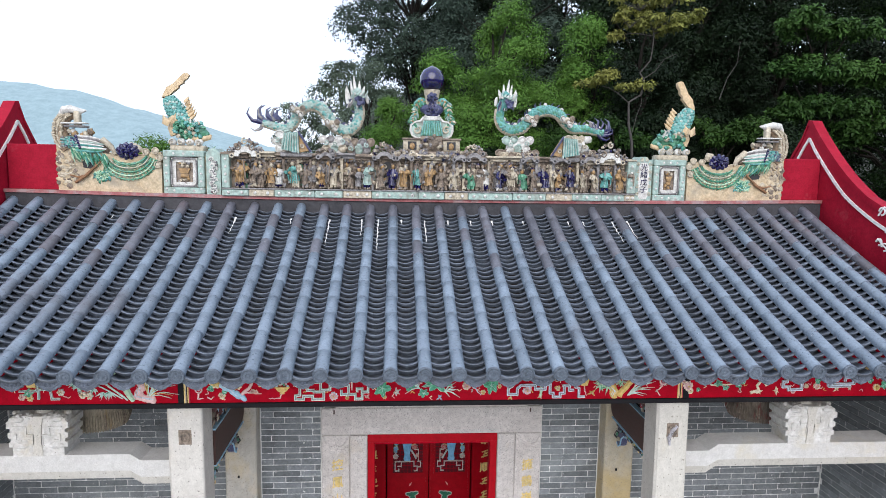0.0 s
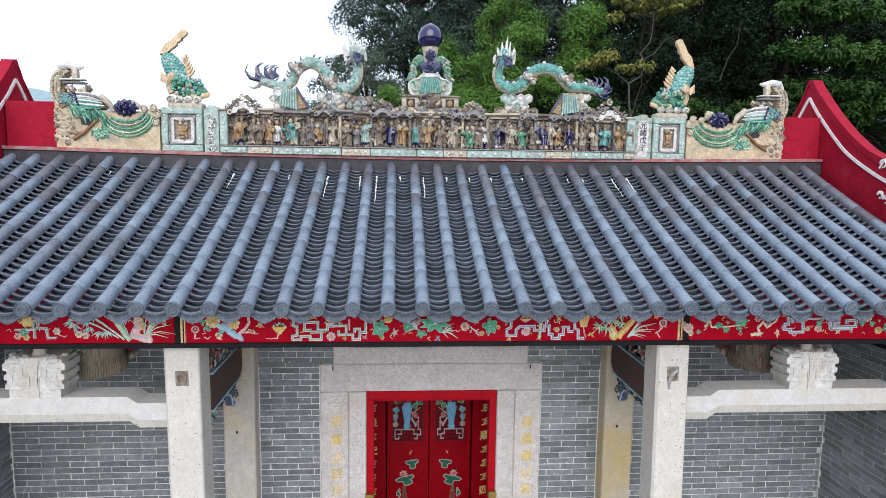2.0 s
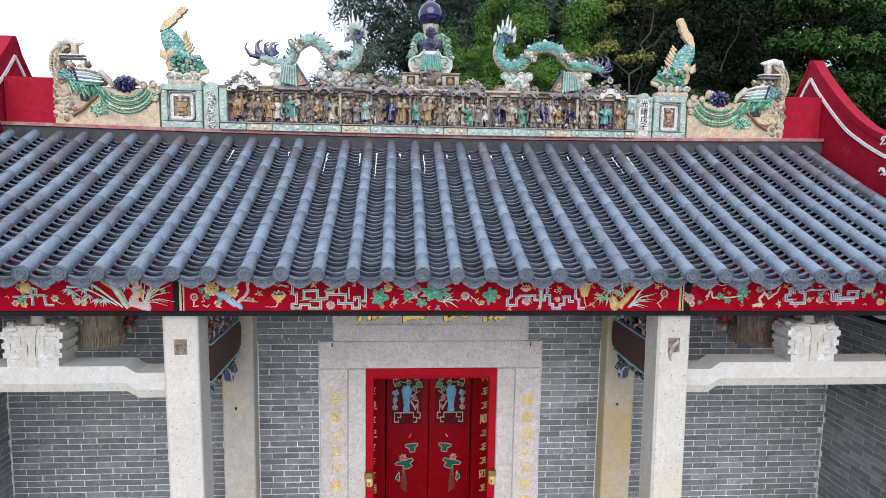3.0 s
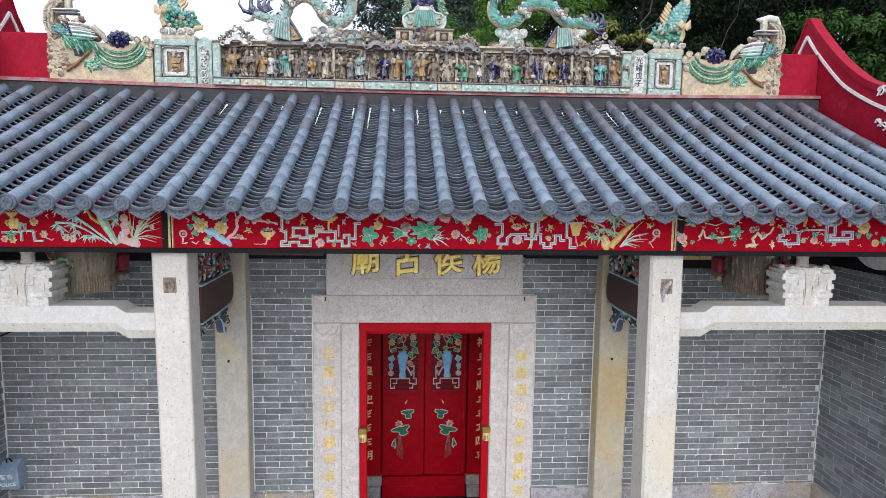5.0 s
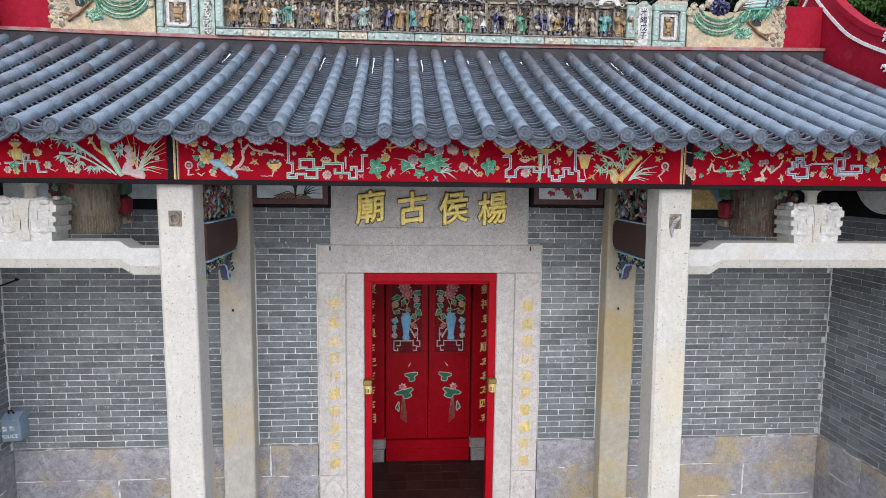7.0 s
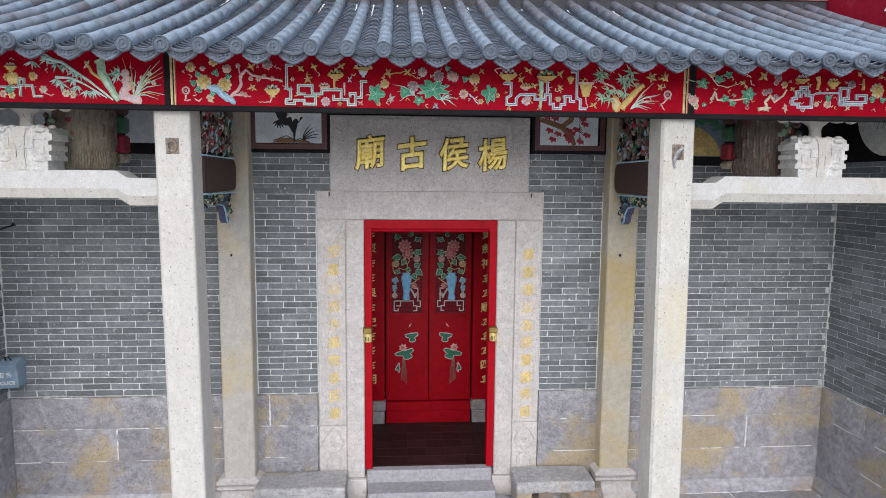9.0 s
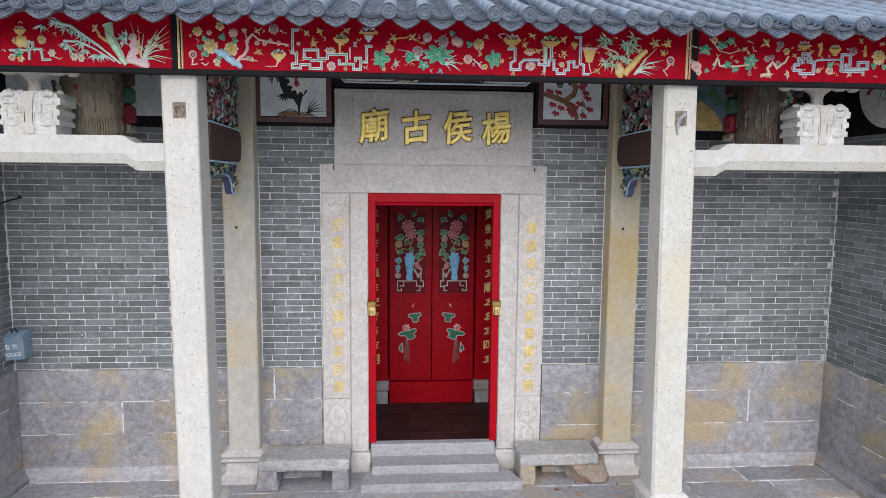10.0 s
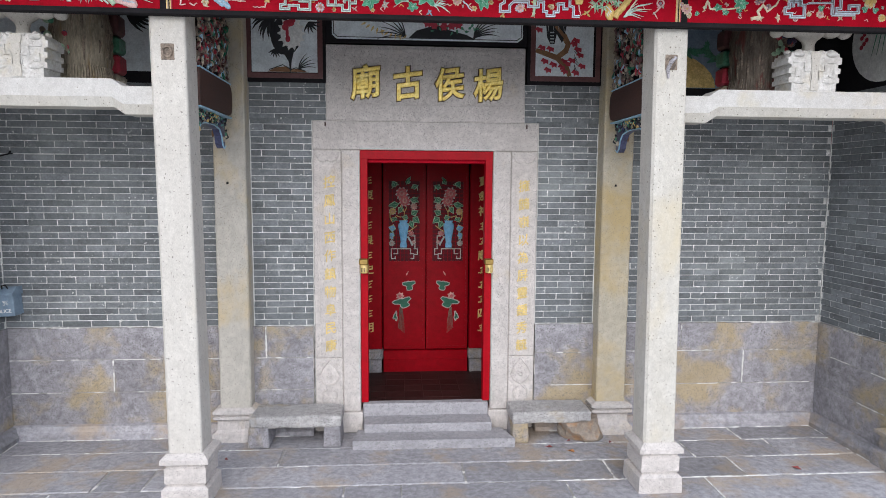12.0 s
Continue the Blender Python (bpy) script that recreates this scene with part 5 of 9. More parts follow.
for k in range(6):
    blade(g, -1.36, 3.56, 200 + 22 * k, 0.075, 10, 0.008, -0.021)
    blade(g, -1.06, 3.8, 230 + 24 * k, 0.1, 12, 0.009, -0.021)
g.tube([(-1.42, -0.02, 3.38), (-1.3, -0.02, 3.425), (-1.22, -0.02, 3.38)], 0.004, 4)
g.tube([(-1.24, -0.02, 3.38), (-1.18, -0.02, 3.4), (-1.1, -0.02, 3.37)], 0.004, 4)
for k in range(5):
    blade(g, -1.16, 3.385, 30 + 14 * k, 0.16, -24, 0.0045, -0.021)
part("dark_brushwork", g, p, kind="stuff")
g = Geo(M_WHITEP)
g.ball((-1.22, -0.022, 3.7), (0.1, 0.005, 0.125), 16, 10)
for k in range(14):
    g.petal(-1.22 + 0.085 * math.cos(k * 0.45), -0.023, 3.7 + 0.11 * math.sin(k * 0.45), k * 25.8, 0.045, 0.03, 0.002)
part("pale_shape", g, p)
g = Geo(M_CRIMSON)
for dx, z, rx, rz in ((-0.02, 3.785, 0.05, 0.03), (0.01, 3.81, 0.03, 0.025), (-0.05, 3.75, 0.03, 0.03), (-0.035, 3.7, 0.014, 0.05), (-0.03, 3.65, 0.022, 0.03)):
    g.ball((-1.22 + dx, -0.027, z), (rx, 0.003, rz), 10, 6)
part("red_patch", g, p)
g = Geo(M_BROWN)
g.prism([(-1.44, 3.362), (-1.36, 3.4), (-1.28, 3.41), (-1.2, 3.385), (-1.15, 3.395), (-1.08, 3.362)], "y", -0.0205, -0.018)
part("mound", g, p)

p = picture("painting_branch", 0.925, 1.635, 3.29, 4.0, "painted wall panel with a bent branch and red leaves")
g = Geo(M_PICT)
g.box(0.998, 1.54, -0.019, -0.01, 3.37, 3.93)
part("ground_colour", g, p)
g = Geo(M_BROWN)
g.tube([(1.0, -0.02, 3.6), (1.1, -0.02, 3.57), (1.2, -0.02, 3.535), (1.29, -0.02, 3.45), (1.32, -0.02, 3.372)], [0.02, 0.024, 0.026, 0.024, 0.02], 6, 0.15)
g.tube([(1.2, -0.02, 3.54), (1.28, -0.02, 3.6), (1.3, -0.02, 3.66), (1.26, -0.02, 3.73), (1.18, -0.02, 3.82)], [0.022, 0.026, 0.026, 0.028, 0.03], 6, 0.15)
part("branch", g, p)
g = Geo(M_CRIMSON)
for x, z in ((1.06, 3.64), (1.14, 3.63), (1.09, 3.52), (1.17, 3.49), (1.12, 3.44), (1.27, 3.52), (1.3, 3.5), (1.34, 3.53), (1.36, 3.68), (1.38, 3.71), (1.4, 3.63), (1.42, 3.58), (1.44, 3.48), (1.38, 3.42), (1.28, 3.43), (1.25, 3.47), (1.03, 3.8)):
    for a in (200, 250, 300):
        g.petal(x, -0.022, z, a, 0.05, 0.042, 0.003)
part("red_foliage", g, p)
g = Geo(M_INK)
g.prism([(1.08, 3.93), (1.1, 3.72), (1.13, 3.66), (1.17, 3.66), (1.19, 3.75), (1.24, 3.67), (1.26, 3.72), (1.3, 3.93)], "y", -0.0235, -0.0215)
for k in range(8):
    blade(g, 1.36, 3.66 - 0.03 * k, 280 + 10 * (k % 3), 0.08, 20, 0.003, -0.0215)
part("dark_shape", g, p)
g = Geo(M_SILVER)
for k in range(4):
    g.box(1.128, 1.165, -0.0255, -0.0235, 3.672 + 0.028 * k, 3.682 + 0.028 * k)
for k in range(4):
    blade(g, 1.12 + 0.04 * k, 3.92, 262 + 4 * k, 0.15, 4, 0.003, -0.0245)
part("pale_bars", g, p)

p = picture("painting_long", -0.915, 0.92, 3.63, 4.05, "long painted panel with flowers, grasses and a rock", False)
g = Geo(M_PICT)
g.prism([(-0.86, 3.7), (-0.82, 3.665), (0.83, 3.665), (0.875, 3.7), (0.875, 4.0), (-0.86, 4.0)], "y", -0.019, -0.01)
part("ground_colour", g, p)
g = Geo(M_INK)
g.strokes([(-0.845, 4.0), (-0.845, 3.71), (-0.81, 3.682), (0.82, 3.682), (0.86, 3.71), (0.86, 4.0)], 0.006, -0.019, 0.002)
g.prism([(-0.17, 3.684), (-0.1, 3.75), (0.0, 3.78), (0.1, 3.8), (0.2, 3.76), (0.36, 3.72), (0.43, 3.684)], "y", -0.0215, -0.018)
for k in range(7):
    blade(g, -0.2, 3.69, 95 + 12 * k, 0.26, 18, 0.005, -0.0215)
    blade(g, 0.42, 3.69, 85 - 9 * k, 0.24, -25, 0.006, -0.0215)
part("rock_and_grass", g, p)
g = Geo(M_YELLOW)
for k in range(12):
    g.petal(-0.55 + 0.033 * k, -0.02, 3.81 - 0.1 * math.sin(k / 11 * 1.5), 200 + 20 * (k % 5), 0.06, 0.02, 0.003)
part("yellow_sprays", g, p)
g = Geo(M_CRIMSON)
for x, z in ((0.06, 3.8), (0.15, 3.79), (0.22, 3.8), (0.28, 3.81), (0.0, 3.82)):
    g.bloom(x, -0.021, z, 0.045, 6, 0.004)
part("red_flowers", g, p)
g = Geo(M_GREEN)
for k in range(14):
    g.petal(0.02 + 0.035 * k, -0.021, 3.75 + 0.02 * (k % 3), 40 * k, 0.05, 0.025, 0.003)
part("leaves", g, p)

# side-bay panels, mostly hidden behind beam and board
p = picture("painting_left_bay", INNER_L, -1.9, 3.25, 4.0, "pale blue-grey painted wall panel with dark brush strokes", False)
g = Geo(M_PICT)
g.box(-2.7, -2.0, -0.019, -0.01, 3.345, 3.95)
g.box(-3.75, -2.8, -0.019, -0.01, 3.345, 3.95)
part("ground_colour", g, p)
g = Geo(M_INK)
for k in range(8):
    blade(g, -2.63, 3.95, 255 + 9 * k, 0.3, 40, 0.02, -0.021)
part("dark_brushwork", g, p, kind="stuff")
p = picture("painting_right_bay", 1.9, INNER_R, 3.2, 4.0, "dark painted wall panel with an ochre mound and leaves", False)
g = Geo(M_IRON)
g.box(2.0, 2.76, -0.019, -0.01, 3.285, 3.95)
part("ground_colour", g, p)
g = Geo(M_YELLOW)
g.prism([(2.0, 3.29), (2.0, 3.66)] + [(2.0 + 0.72 * math.sin(a), 3.29 + 0.37 * math.cos(a)) for a in [0.2 * k for k in range(8)]] + [(2.72, 3.29)], "y", -0.0215, -0.018)
part("ochre_mound", g, p)
g = Geo(M_GREEN)
for k in range(16):
    blade(g, 2.3 + 0.03 * k, 3.7 - 0.01 * k, 190 + 23 * k, 0.13, 20, 0.02, -0.0225)
part("dark_leaves", g, p)

# black wall panel with a white oval on each porch side wall
for x, s in ((INNER_L, -1), (INNER_R, 1)):
    p = thing("painting_oval", "black wall panel with a white oval and painted leaves", "painting", "painted wall panels")
    g = Geo(M_BLACK)
    a, b = sorted((x - s * 0.012, x + s * 0.05))
    g.box(a, b, -1.05, -0.02, 3.24, 4.0, 0.003)
    part("black_ground", g, p)
    g = Geo(M_WHITEP)
    g.prism([(-0.6 + 0.4 * math.cos(k * 0.1963), 3.68 + 0.4 * math.sin(k * 0.1963)) for k in range(32)], "x", x - s * 0.016, x)
    part("white_oval", g, p)
    g = Geo(M_CRIMSON)
    for k in range(10):
        g.ball((x - s * 0.018, -0.32 - 0.03 * (k % 3), 3.62 + 0.028 * k), (0.003, 0.025, 0.022), 6, 4)
    for k in range(9):
        g.ball((x - s * 0.018, -0.85 - 0.03 * (k % 3), 3.6 + 0.03 * k), (0.003, 0.025, 0.022), 6, 4)
    part("red_foliage", g, p)
    g = Geo(M_GREEN)
    for k in range(7):
        g.tube([(x - s * 0.018, -0.55, 3.85), (x - s * 0.018, -0.5 - 0.05 * k, 3.7), (x - s * 0.018, -0.45 - 0.06 * k, 3.52)], [0.008, 0.006, 0.002], 4)
    part("green_stems", g, p)


# ---- carved timber brackets between columns and wall ----
CARVED = (M_CREAM, M_UMBER, M_CRIMSON, M_LEAFG, M_SLATE, M_MAROON, M_UMBER, M_MAROON, M_INK, M_UMBER, M_BLUE, M_MAROON)


def relief(name, parent, x, s, y0, y1, zlow, zhigh, n, seed, mats, size=0.035, label=""):
    """Crowded carved figures and scrolls on a board that faces s along x; zlow and zhigh give the outline at each y."""
    q = random.Random(seed)
    g = Geo(mats[0])
    for k in range(n):
        y = q.uniform(y0, y1)
        z = q.uniform(zlow(y), zhigh(y))
        g.use(q.choice(mats))
        kind = q.random()
        if kind < 0.55:
            g.ball((x + s * q.uniform(0, 0.02), y, z), (size * q.uniform(0.3, 0.6), size * q.uniform(0.4, 1.0), size * q.uniform(0.5, 1.2)), 7, 5)
        else:
            a = q.uniform(0, 6.28)
            l = size * q.uniform(1.2, 2.6)
            g.tube([(x + s * 0.015, y, z), (x + s * 0.03, y + l * 0.5 * math.cos(a), z + l * 0.5 * math.sin(a)), (x + s * 0.015, y + l * math.cos(a + 0.5), z + l * math.sin(a + 0.5))], [size * 0.3, size * 0.28, size * 0.1], 6)
    return part(name, g, parent, label, smooth=120)


for x, s in ((-1.79, 1), (1.73, -1)):
    b = thing("carved_beam", "brown timber cross beam with painted carving above and below", "carved beam", "carved cross beams")
    g = Geo(M_WOOD)
    prof = [(-1.09, 2.93), (-1.09, 3.2), (-0.3, 3.2), (-0.24, 3.18), (-0.215, 3.14), (-0.21, 3.07), (-0.215, 3.0), (-0.24, 2.96), (-0.3, 2.94)]
    g.prism(prof, "x", x - 0.085, x + 0.085)
    part("beam", g, b)
    g = Geo(M_BLUE)
    for z0, z1 in ((3.2, 3.212), (2.915, 2.928)):
        g.box(x - 0.09, x + 0.09, -1.085, -0.25, z0, z1, 0.003)
    part("blue_edge", g, b)
    g = Geo(M_BLACK)
    g.prism([(-1.08, 3.22), (-0.3, 3.22), (-0.22, 3.32), (-0.2, 3.75), (-1.08, 3.75)], "x", x - 0.05, x + 0.05)
    part("upper_board", g, b)
    relief("upper_carving", b, x + s * 0.05, s, -1.05, -0.27, lambda y: 3.24, lambda y: 3.72, 340, 31 if s > 0 else 32, CARVED, 0.036, "crowded painted wood carving")
    relief("inner_carving", b, x - s * 0.05, -s, -1.05, -0.27, lambda y: 3.24, lambda y: 3.72, 160, 33, CARVED, 0.03)
    g = Geo(M_NAVYD)
    arch = [(-1.08, 2.92), (-0.26, 2.92), (-0.26, 2.68), (-0.3, 2.66), (-0.345, 2.69), (-0.37, 2.76), (-0.43, 2.81), (-0.55, 2.83), (-0.8, 2.83), (-0.92, 2.81), (-0.99, 2.76), (-1.02, 2.68), (-1.08, 2.66)]
    g.prism(arch, "x", x - 0.03, x + 0.03)
    part("spandrel", g, b, "dark carved spandrel")
    g = Geo(M_BLUE)
    g.tube([(x + s * 0.032, y, z) for y, z in arch[2:]], 0.007, 5)
    part("spandrel_edge", g, b, "blue painted edge")

    def low(y):
        return 2.7 if y > -0.36 or y < -1.0 else 2.85

    relief("spandrel_carving", b, x + s * 0.03, s, -1.05, -0.28, low, lambda y: 2.91, 150, 35, (M_GREEN, M_YELLOW, M_CREAM, M_INK, M_NAVYD, M_TEAL, M_INK), 0.024)
    relief("spandrel_carving", b, x - s * 0.03, -s, -1.05, -0.28, low, lambda y: 2.91, 60, 36, (M_CREAM, M_GREEN, M_BLUE, M_YELLOW, M_BROWN), 0.026)

# weathered carved masses behind the stone blocks
M_STRAW = surface("weathered_straw_timber", (0.2, 0.165, 0.12), (0.42, 0.365, 0.28), 12, 0.85, 0.6, 60, stretch=(3, 3, 0.5), mottle=0.3, stain=(0.3, 0.2, 0.08), stain_scale=5, stain_at=0.55)
for x, s, seed, M_CORE, label in ((-2.72, 1, 51, M_STRAW, "weathered straw-coloured carved block under the purlins, with painted scraps"), (2.74, -1, 52, M_UMBERP, "dark weathered carved block under the purlins, with flaking red paint")):
    b = thing("carved_purlin_block", label, "carved block", "carved purlin blocks")
    rr = random.Random(seed)
    g = Geo(M_CORE)
    g.lathe([(0.12, 3.1), (0.185, 3.105), (0.215, 3.15), (0.205, 3.22), (0.205, 3.35), (0.215, 3.5), (0.2, 3.65), (0.17, 3.78)], (x, -0.68, 0), 26)
    part("core", g, b, smooth=60)
    g = Geo(M_CORE)
    for k in range(80):
        a = rr.uniform(0, 6.28)
        z = rr.uniform(3.2, 3.5)
        w = rr.uniform(0.1, 0.24)
        g.use(rr.choice((M_CORE, M_CORE, M_UMBER)))
        g.tube([(x + 0.2 * math.cos(a), -0.68 + 0.2 * math.sin(a), z), (x + 0.214 * math.cos(a), -0.68 + 0.214 * math.sin(a), z + w * 0.5), (x + 0.2 * math.cos(a), -0.68 + 0.2 * math.sin(a), z + w)], [0.006, 0.011, 0.005], 5)
    part("fibre", g, b, smooth=60, kind="stuff")
    g = Geo(M_YELLOW)
    for k in range(72):
        a = 2 * math.pi * k / 72
        g.use(rr.choice((M_CORE, M_CORE, M_CORE, M_UMBER)))
        g.tube([(x + 0.208 * math.cos(a), -0.68 + 0.208 * math.sin(a), 3.24), (x + 0.222 * math.cos(a), -0.68 + 0.222 * math.sin(a), 3.17), (x + 0.2 * math.cos(a), -0.68 + 0.2 * math.sin(a), 3.105)], [0.005, 0.009, 0.005], 5)
    part("fringe", g, b, smooth=60)
    g = Geo(M_CRIMSON)
    for k in range(30):
        a = rr.uniform(-2.4, -0.9) if s > 0 else rr.uniform(-2.2, -0.7)
        g.use(rr.choice((M_CRIMSON, M_GREEN, M_CRIMSON, M_PALEG, M_NAVYD, M_UMBER)))
        g.ball((x - s * 0.09 + 0.15 * math.cos(a), -0.7 + 0.21 * math.sin(a), rr.uniform(3.3, 3.6)), (0.03, 0.014, 0.022), 7, 4, rr.uniform(0, 90))
    part("flaking_paint", g, b, kind="stuff")
    for z0, z1, mat in ((3.16, 3.225, M_CREAM), (3.235, 3.38, M_CRIMSON), (3.395, 3.525, M_GREEN), (3.54, 3.7, M_MAROON)):
        g = Geo(mat)
        a, c = sorted((x + s * 0.08, x + s * 0.225))
        g.box(a, c, -0.56, -0.4, z0, z1, 0.02)
        end = part("painted_end", g, b, "painted scroll end")
    g = Geo(M_PINK)
    cx = x + s * 0.15
    g.strokes([(cx - 0.03, 3.27), (cx - 0.03, 3.35), (cx + 0.03, 3.35), (cx + 0.03, 3.31), (cx, 3.31)], 0.008, -0.56, 0.005)
    part("painted_fret", g, b)
    g = Geo(M_TIMBER)
    g.tube([(x, -0.9, 3.85), (x, 0.05, 3.95)], 0.09, 10, up=(1, 0, 0))
    part("tie_pole", g, b)


M_BENCH = surface("rough_bench_granite", (0.329, 0.32, 0.32), (0.512, 0.5, 0.494), 6, 0.85, 0.9, 90, spots=(0.15, 0.145, 0.14), spot_scale=110, spot_at=0.57, stain=(0.42, 0.33, 0.18), stain_scale=4, stain_at=0.57, soft=0.15, mottle=0.3)


# ---- benches, police box, leaves on the floor ----
def bench(x0, x1, lx, seed, label):
    b = thing("stone_bench", label, "bench", "stone benches", at=(0, 0, 0))
    q = random.Random(seed)
    g = Geo(M_BENCH)
    n = 9
    top, low = [], []
    for k in range(n):
        x = x0 + (x1 - x0) * k / (n - 1)
        dz = q.uniform(-0.003, 0.003)
        top.append((x, 0.3 + dz - (0.006 if k in (0, n - 1) else 0)))
        low.append((x, 0.195 + q.uniform(-0.012, 0.006)))
    g.prism(top + low[::-1], "y", -0.4, -0.06)
    seat = part("seat", g, b)
    m = seat.modifiers.new("worn", "BEVEL")
    m.width, m.segments, m.limit_method = 0.018, 2, "ANGLE"
    for a, w0, w1, mat in lx:
        g = Geo(mat)
        g.prism([(a - w0, 0.0), (a - w1, 0.21), (a + w1, 0.21), (a + w0, 0.0)], "y", -0.39, -0.09)
        leg = part("leg", g, b)
        m = leg.modifiers.new("worn", "BEVEL")
        m.width, m.segments = 0.02, 2
    return b


bench(-1.585, -0.775, ((-1.51, 0.1, 0.085, M_GRANITE), (-0.86, 0.085, 0.07, M_GRANITE)), 3, "rough granite bench on stone legs beside the doorway")
bench(0.775, 1.51, ((0.855, 0.08, 0.07, M_GRANITE),), 4, "rough granite bench, one end resting on a brown boulder")
q = bmesh.new()
bmesh.ops.create_icosphere(q, subdivisions=3, radius=1)
for v in q.verts:
    k = 1 + 0.42 * noise.noise(v.co * 1.4) + 0.2 * abs(noise.noise(v.co * 3.2)) + 0.1 * noise.noise(v.co * 7.0)
    v.co = Vector((1.47 + 0.2 * v.co.x * k, -0.24 + 0.16 * v.co.y * k, max(0.0, min(0.2, 0.09 + 0.2 * v.co.z * k))))
me = bpy.data.meshes.new("boulder")
q.to_mesh(me)
q.free()
M_BOULDER = surface("brown_boulder", (0.2, 0.16, 0.13), (0.4, 0.34, 0.28), 9, 0.85, 0.5, 60, spots=(0.14, 0.12, 0.1), stain=(0.4, 0.2, 0.07), stain_scale=5, stain_at=0.5)
me.materials.append(M_BOULDER)
tagged(new("boulder", me), "rough brown boulder that props the granite bench", "stone")

box = thing("letter_box", "small grey-blue metal police box on the brick wall", "wall box", at=(-3.752, -0.02, 1.193))
g = Geo(M_IRON)
g.box(-0.13, 0.075, -0.1, 0.04, -0.03, 0.16, 0.008)
part("body", g, box)
g = Geo(M_IRON)
g.prism([(-0.115, 0.155), (-0.115, 0.18), (-0.03, 0.225), (0.04, 0.225), (0.04, 0.155)], "x", -0.14, 0.085)
part("lid", g, box)
g = Geo(M_BLACK)
g.tube([(-0.03, -0.06, 0.215), (-0.03, -0.06, 0.245), (0.0, -0.06, 0.25), (0.02, -0.06, 0.215)], 0.006, 6)
part("padlock", g, box)
for text, z, size in (("警 察", 0.09, 0.05), ("POLICE", 0.02, 0.046)):
    ob = part("lettering", letters(text, size, M_WHITEP, 0.001), box)
    ob.matrix_local = Matrix.Translation((-0.025, -0.101, z))
box.rotation_euler = (0, radians(-4), 0)

q = random.Random(9)
M_DEAD = surface("dead_leaf", (0.3, 0.12, 0.04), (0.42, 0.2, 0.07), 20, 0.7, 0.2, 80, rnd=0.3)
M_DEADR = surface("dead_leaf_red", (0.22, 0.05, 0.05), (0.3, 0.08, 0.07), 20, 0.7, 0.2, 80)
for x, y, mat, sz in ((1.13, -0.5, M_DEADR, 0.06), (1.3, -0.62, M_DEAD, 0.07), (1.67, -0.44, M_DEADR, 0.05), (3.05, -1.0, M_DEADR, 0.08), (-1.75, -0.6, M_DEADR, 0.03), (1.33, -0.36, M_DEADR, 0.03)):
    g = Geo(mat)
    a = q.uniform(0, 360)
    vs = [(0, 0, 0.006), (0.5 * sz, 0.3 * sz, 0.02), (sz, 0, 0.006), (0.5 * sz, -0.3 * sz, 0.018), (0.5 * sz, 0, 0.002), (1.4 * sz, 0.1 * sz, 0.004)]
    g.add(vs, [(0, 1, 4), (1, 2, 4), (2, 3, 4), (3, 0, 4), (2, 5, 4)])
    ob = solid("fallen_leaf", g, "curled brown dead leaf on the paving", "leaf", "fallen leaves")
    ob.matrix_world = pose(x, y, 0.004, 0, 0, a)

# thin hook at the left wall
arm = thing("wall_bracket", "thin black metal hook fixed to the brick wall", "bracket", at=(-3.74, 0.0, 2.58))
g = Geo(M_BLACK)
g.tube([(-0.14, -0.14, -0.06), (-0.05, -0.07, -0.005), (0.03, 0.0, 0.03), (0.05, 0.03, 0.035)], [0.006, 0.007, 0.007, 0.006], 6)
g.tube([(0.03, 0.0, 0.03), (0.05, -0.02, 0.05)], 0.009, 6)
part("arm", g, arm)


# ---- painted carving on the eaves board ----
FY = BOARD_Y - 0.001
M_LOTUS = surface("jade_green_paint", (0.04, 0.27, 0.15), (0.16, 0.46, 0.3), 22, 0.45, 0.15, 60, spec=0.3)
M_IVORY = surface("ivory_paint", (0.6, 0.5, 0.34), (0.82, 0.74, 0.58), 22, 0.5, 0.15, 60, spec=0.3)
M_MINT = surface("pale_mint_paint", (0.42, 0.6, 0.54), (0.62, 0.76, 0.7), 22, 0.5, 0.15, 60, spec=0.3)
M_ICE = surface("pale_blue_grey_paint", (0.46, 0.56, 0.66), (0.66, 0.74, 0.8), 22, 0.5, 0.15, 60, spec=0.3)
M_GILT = surface("old_gold_paint", (0.52, 0.33, 0.08), (0.78, 0.56, 0.22), 25, 0.45, 0.2, 80, spec=0.3)
M_SHELL = surface("shell_pink_paint", (0.62, 0.34, 0.34), (0.8, 0.58, 0.54), 25, 0.5, 0.15, 60, spec=0.3)
M_DUSK = surface("dusky_violet_paint", (0.22, 0.15, 0.2), (0.46, 0.36, 0.4), 25, 0.5, 0.2, 70, spec=0.3)
q = random.Random(21)


def fret(path, mat, w=0.017):
    """A mitred fret band with a thin dark middle line."""
    g = Geo(mat)
    g.strokes(path, w, FY, 0.013)
    g.use(M_SLATE).strokes(path, w * 0.28, FY - 0.0125, 0.0025)
    part("carved_fret", g, eaves)


def blossom(x, z, r, mat, pale=None, heart=None):
    """A layered blossom with a pale outer ring of petals."""
    g = Geo(pale or M_IVORY)
    n = 10 if r > 0.028 else 6
    for ring, (m, k, y) in enumerate(((pale or M_IVORY, 1.0, 0.0), (mat, 0.84, 0.004), (mat, 0.5, 0.012))):
        g.use(m)
        for j in range(n - ring):
            a = 2 * math.pi * (j + 0.45 * ring) / (n - ring) + q.uniform(-0.18, 0.18)
            rd = r * (0.62, 0.55, 0.3)[ring]
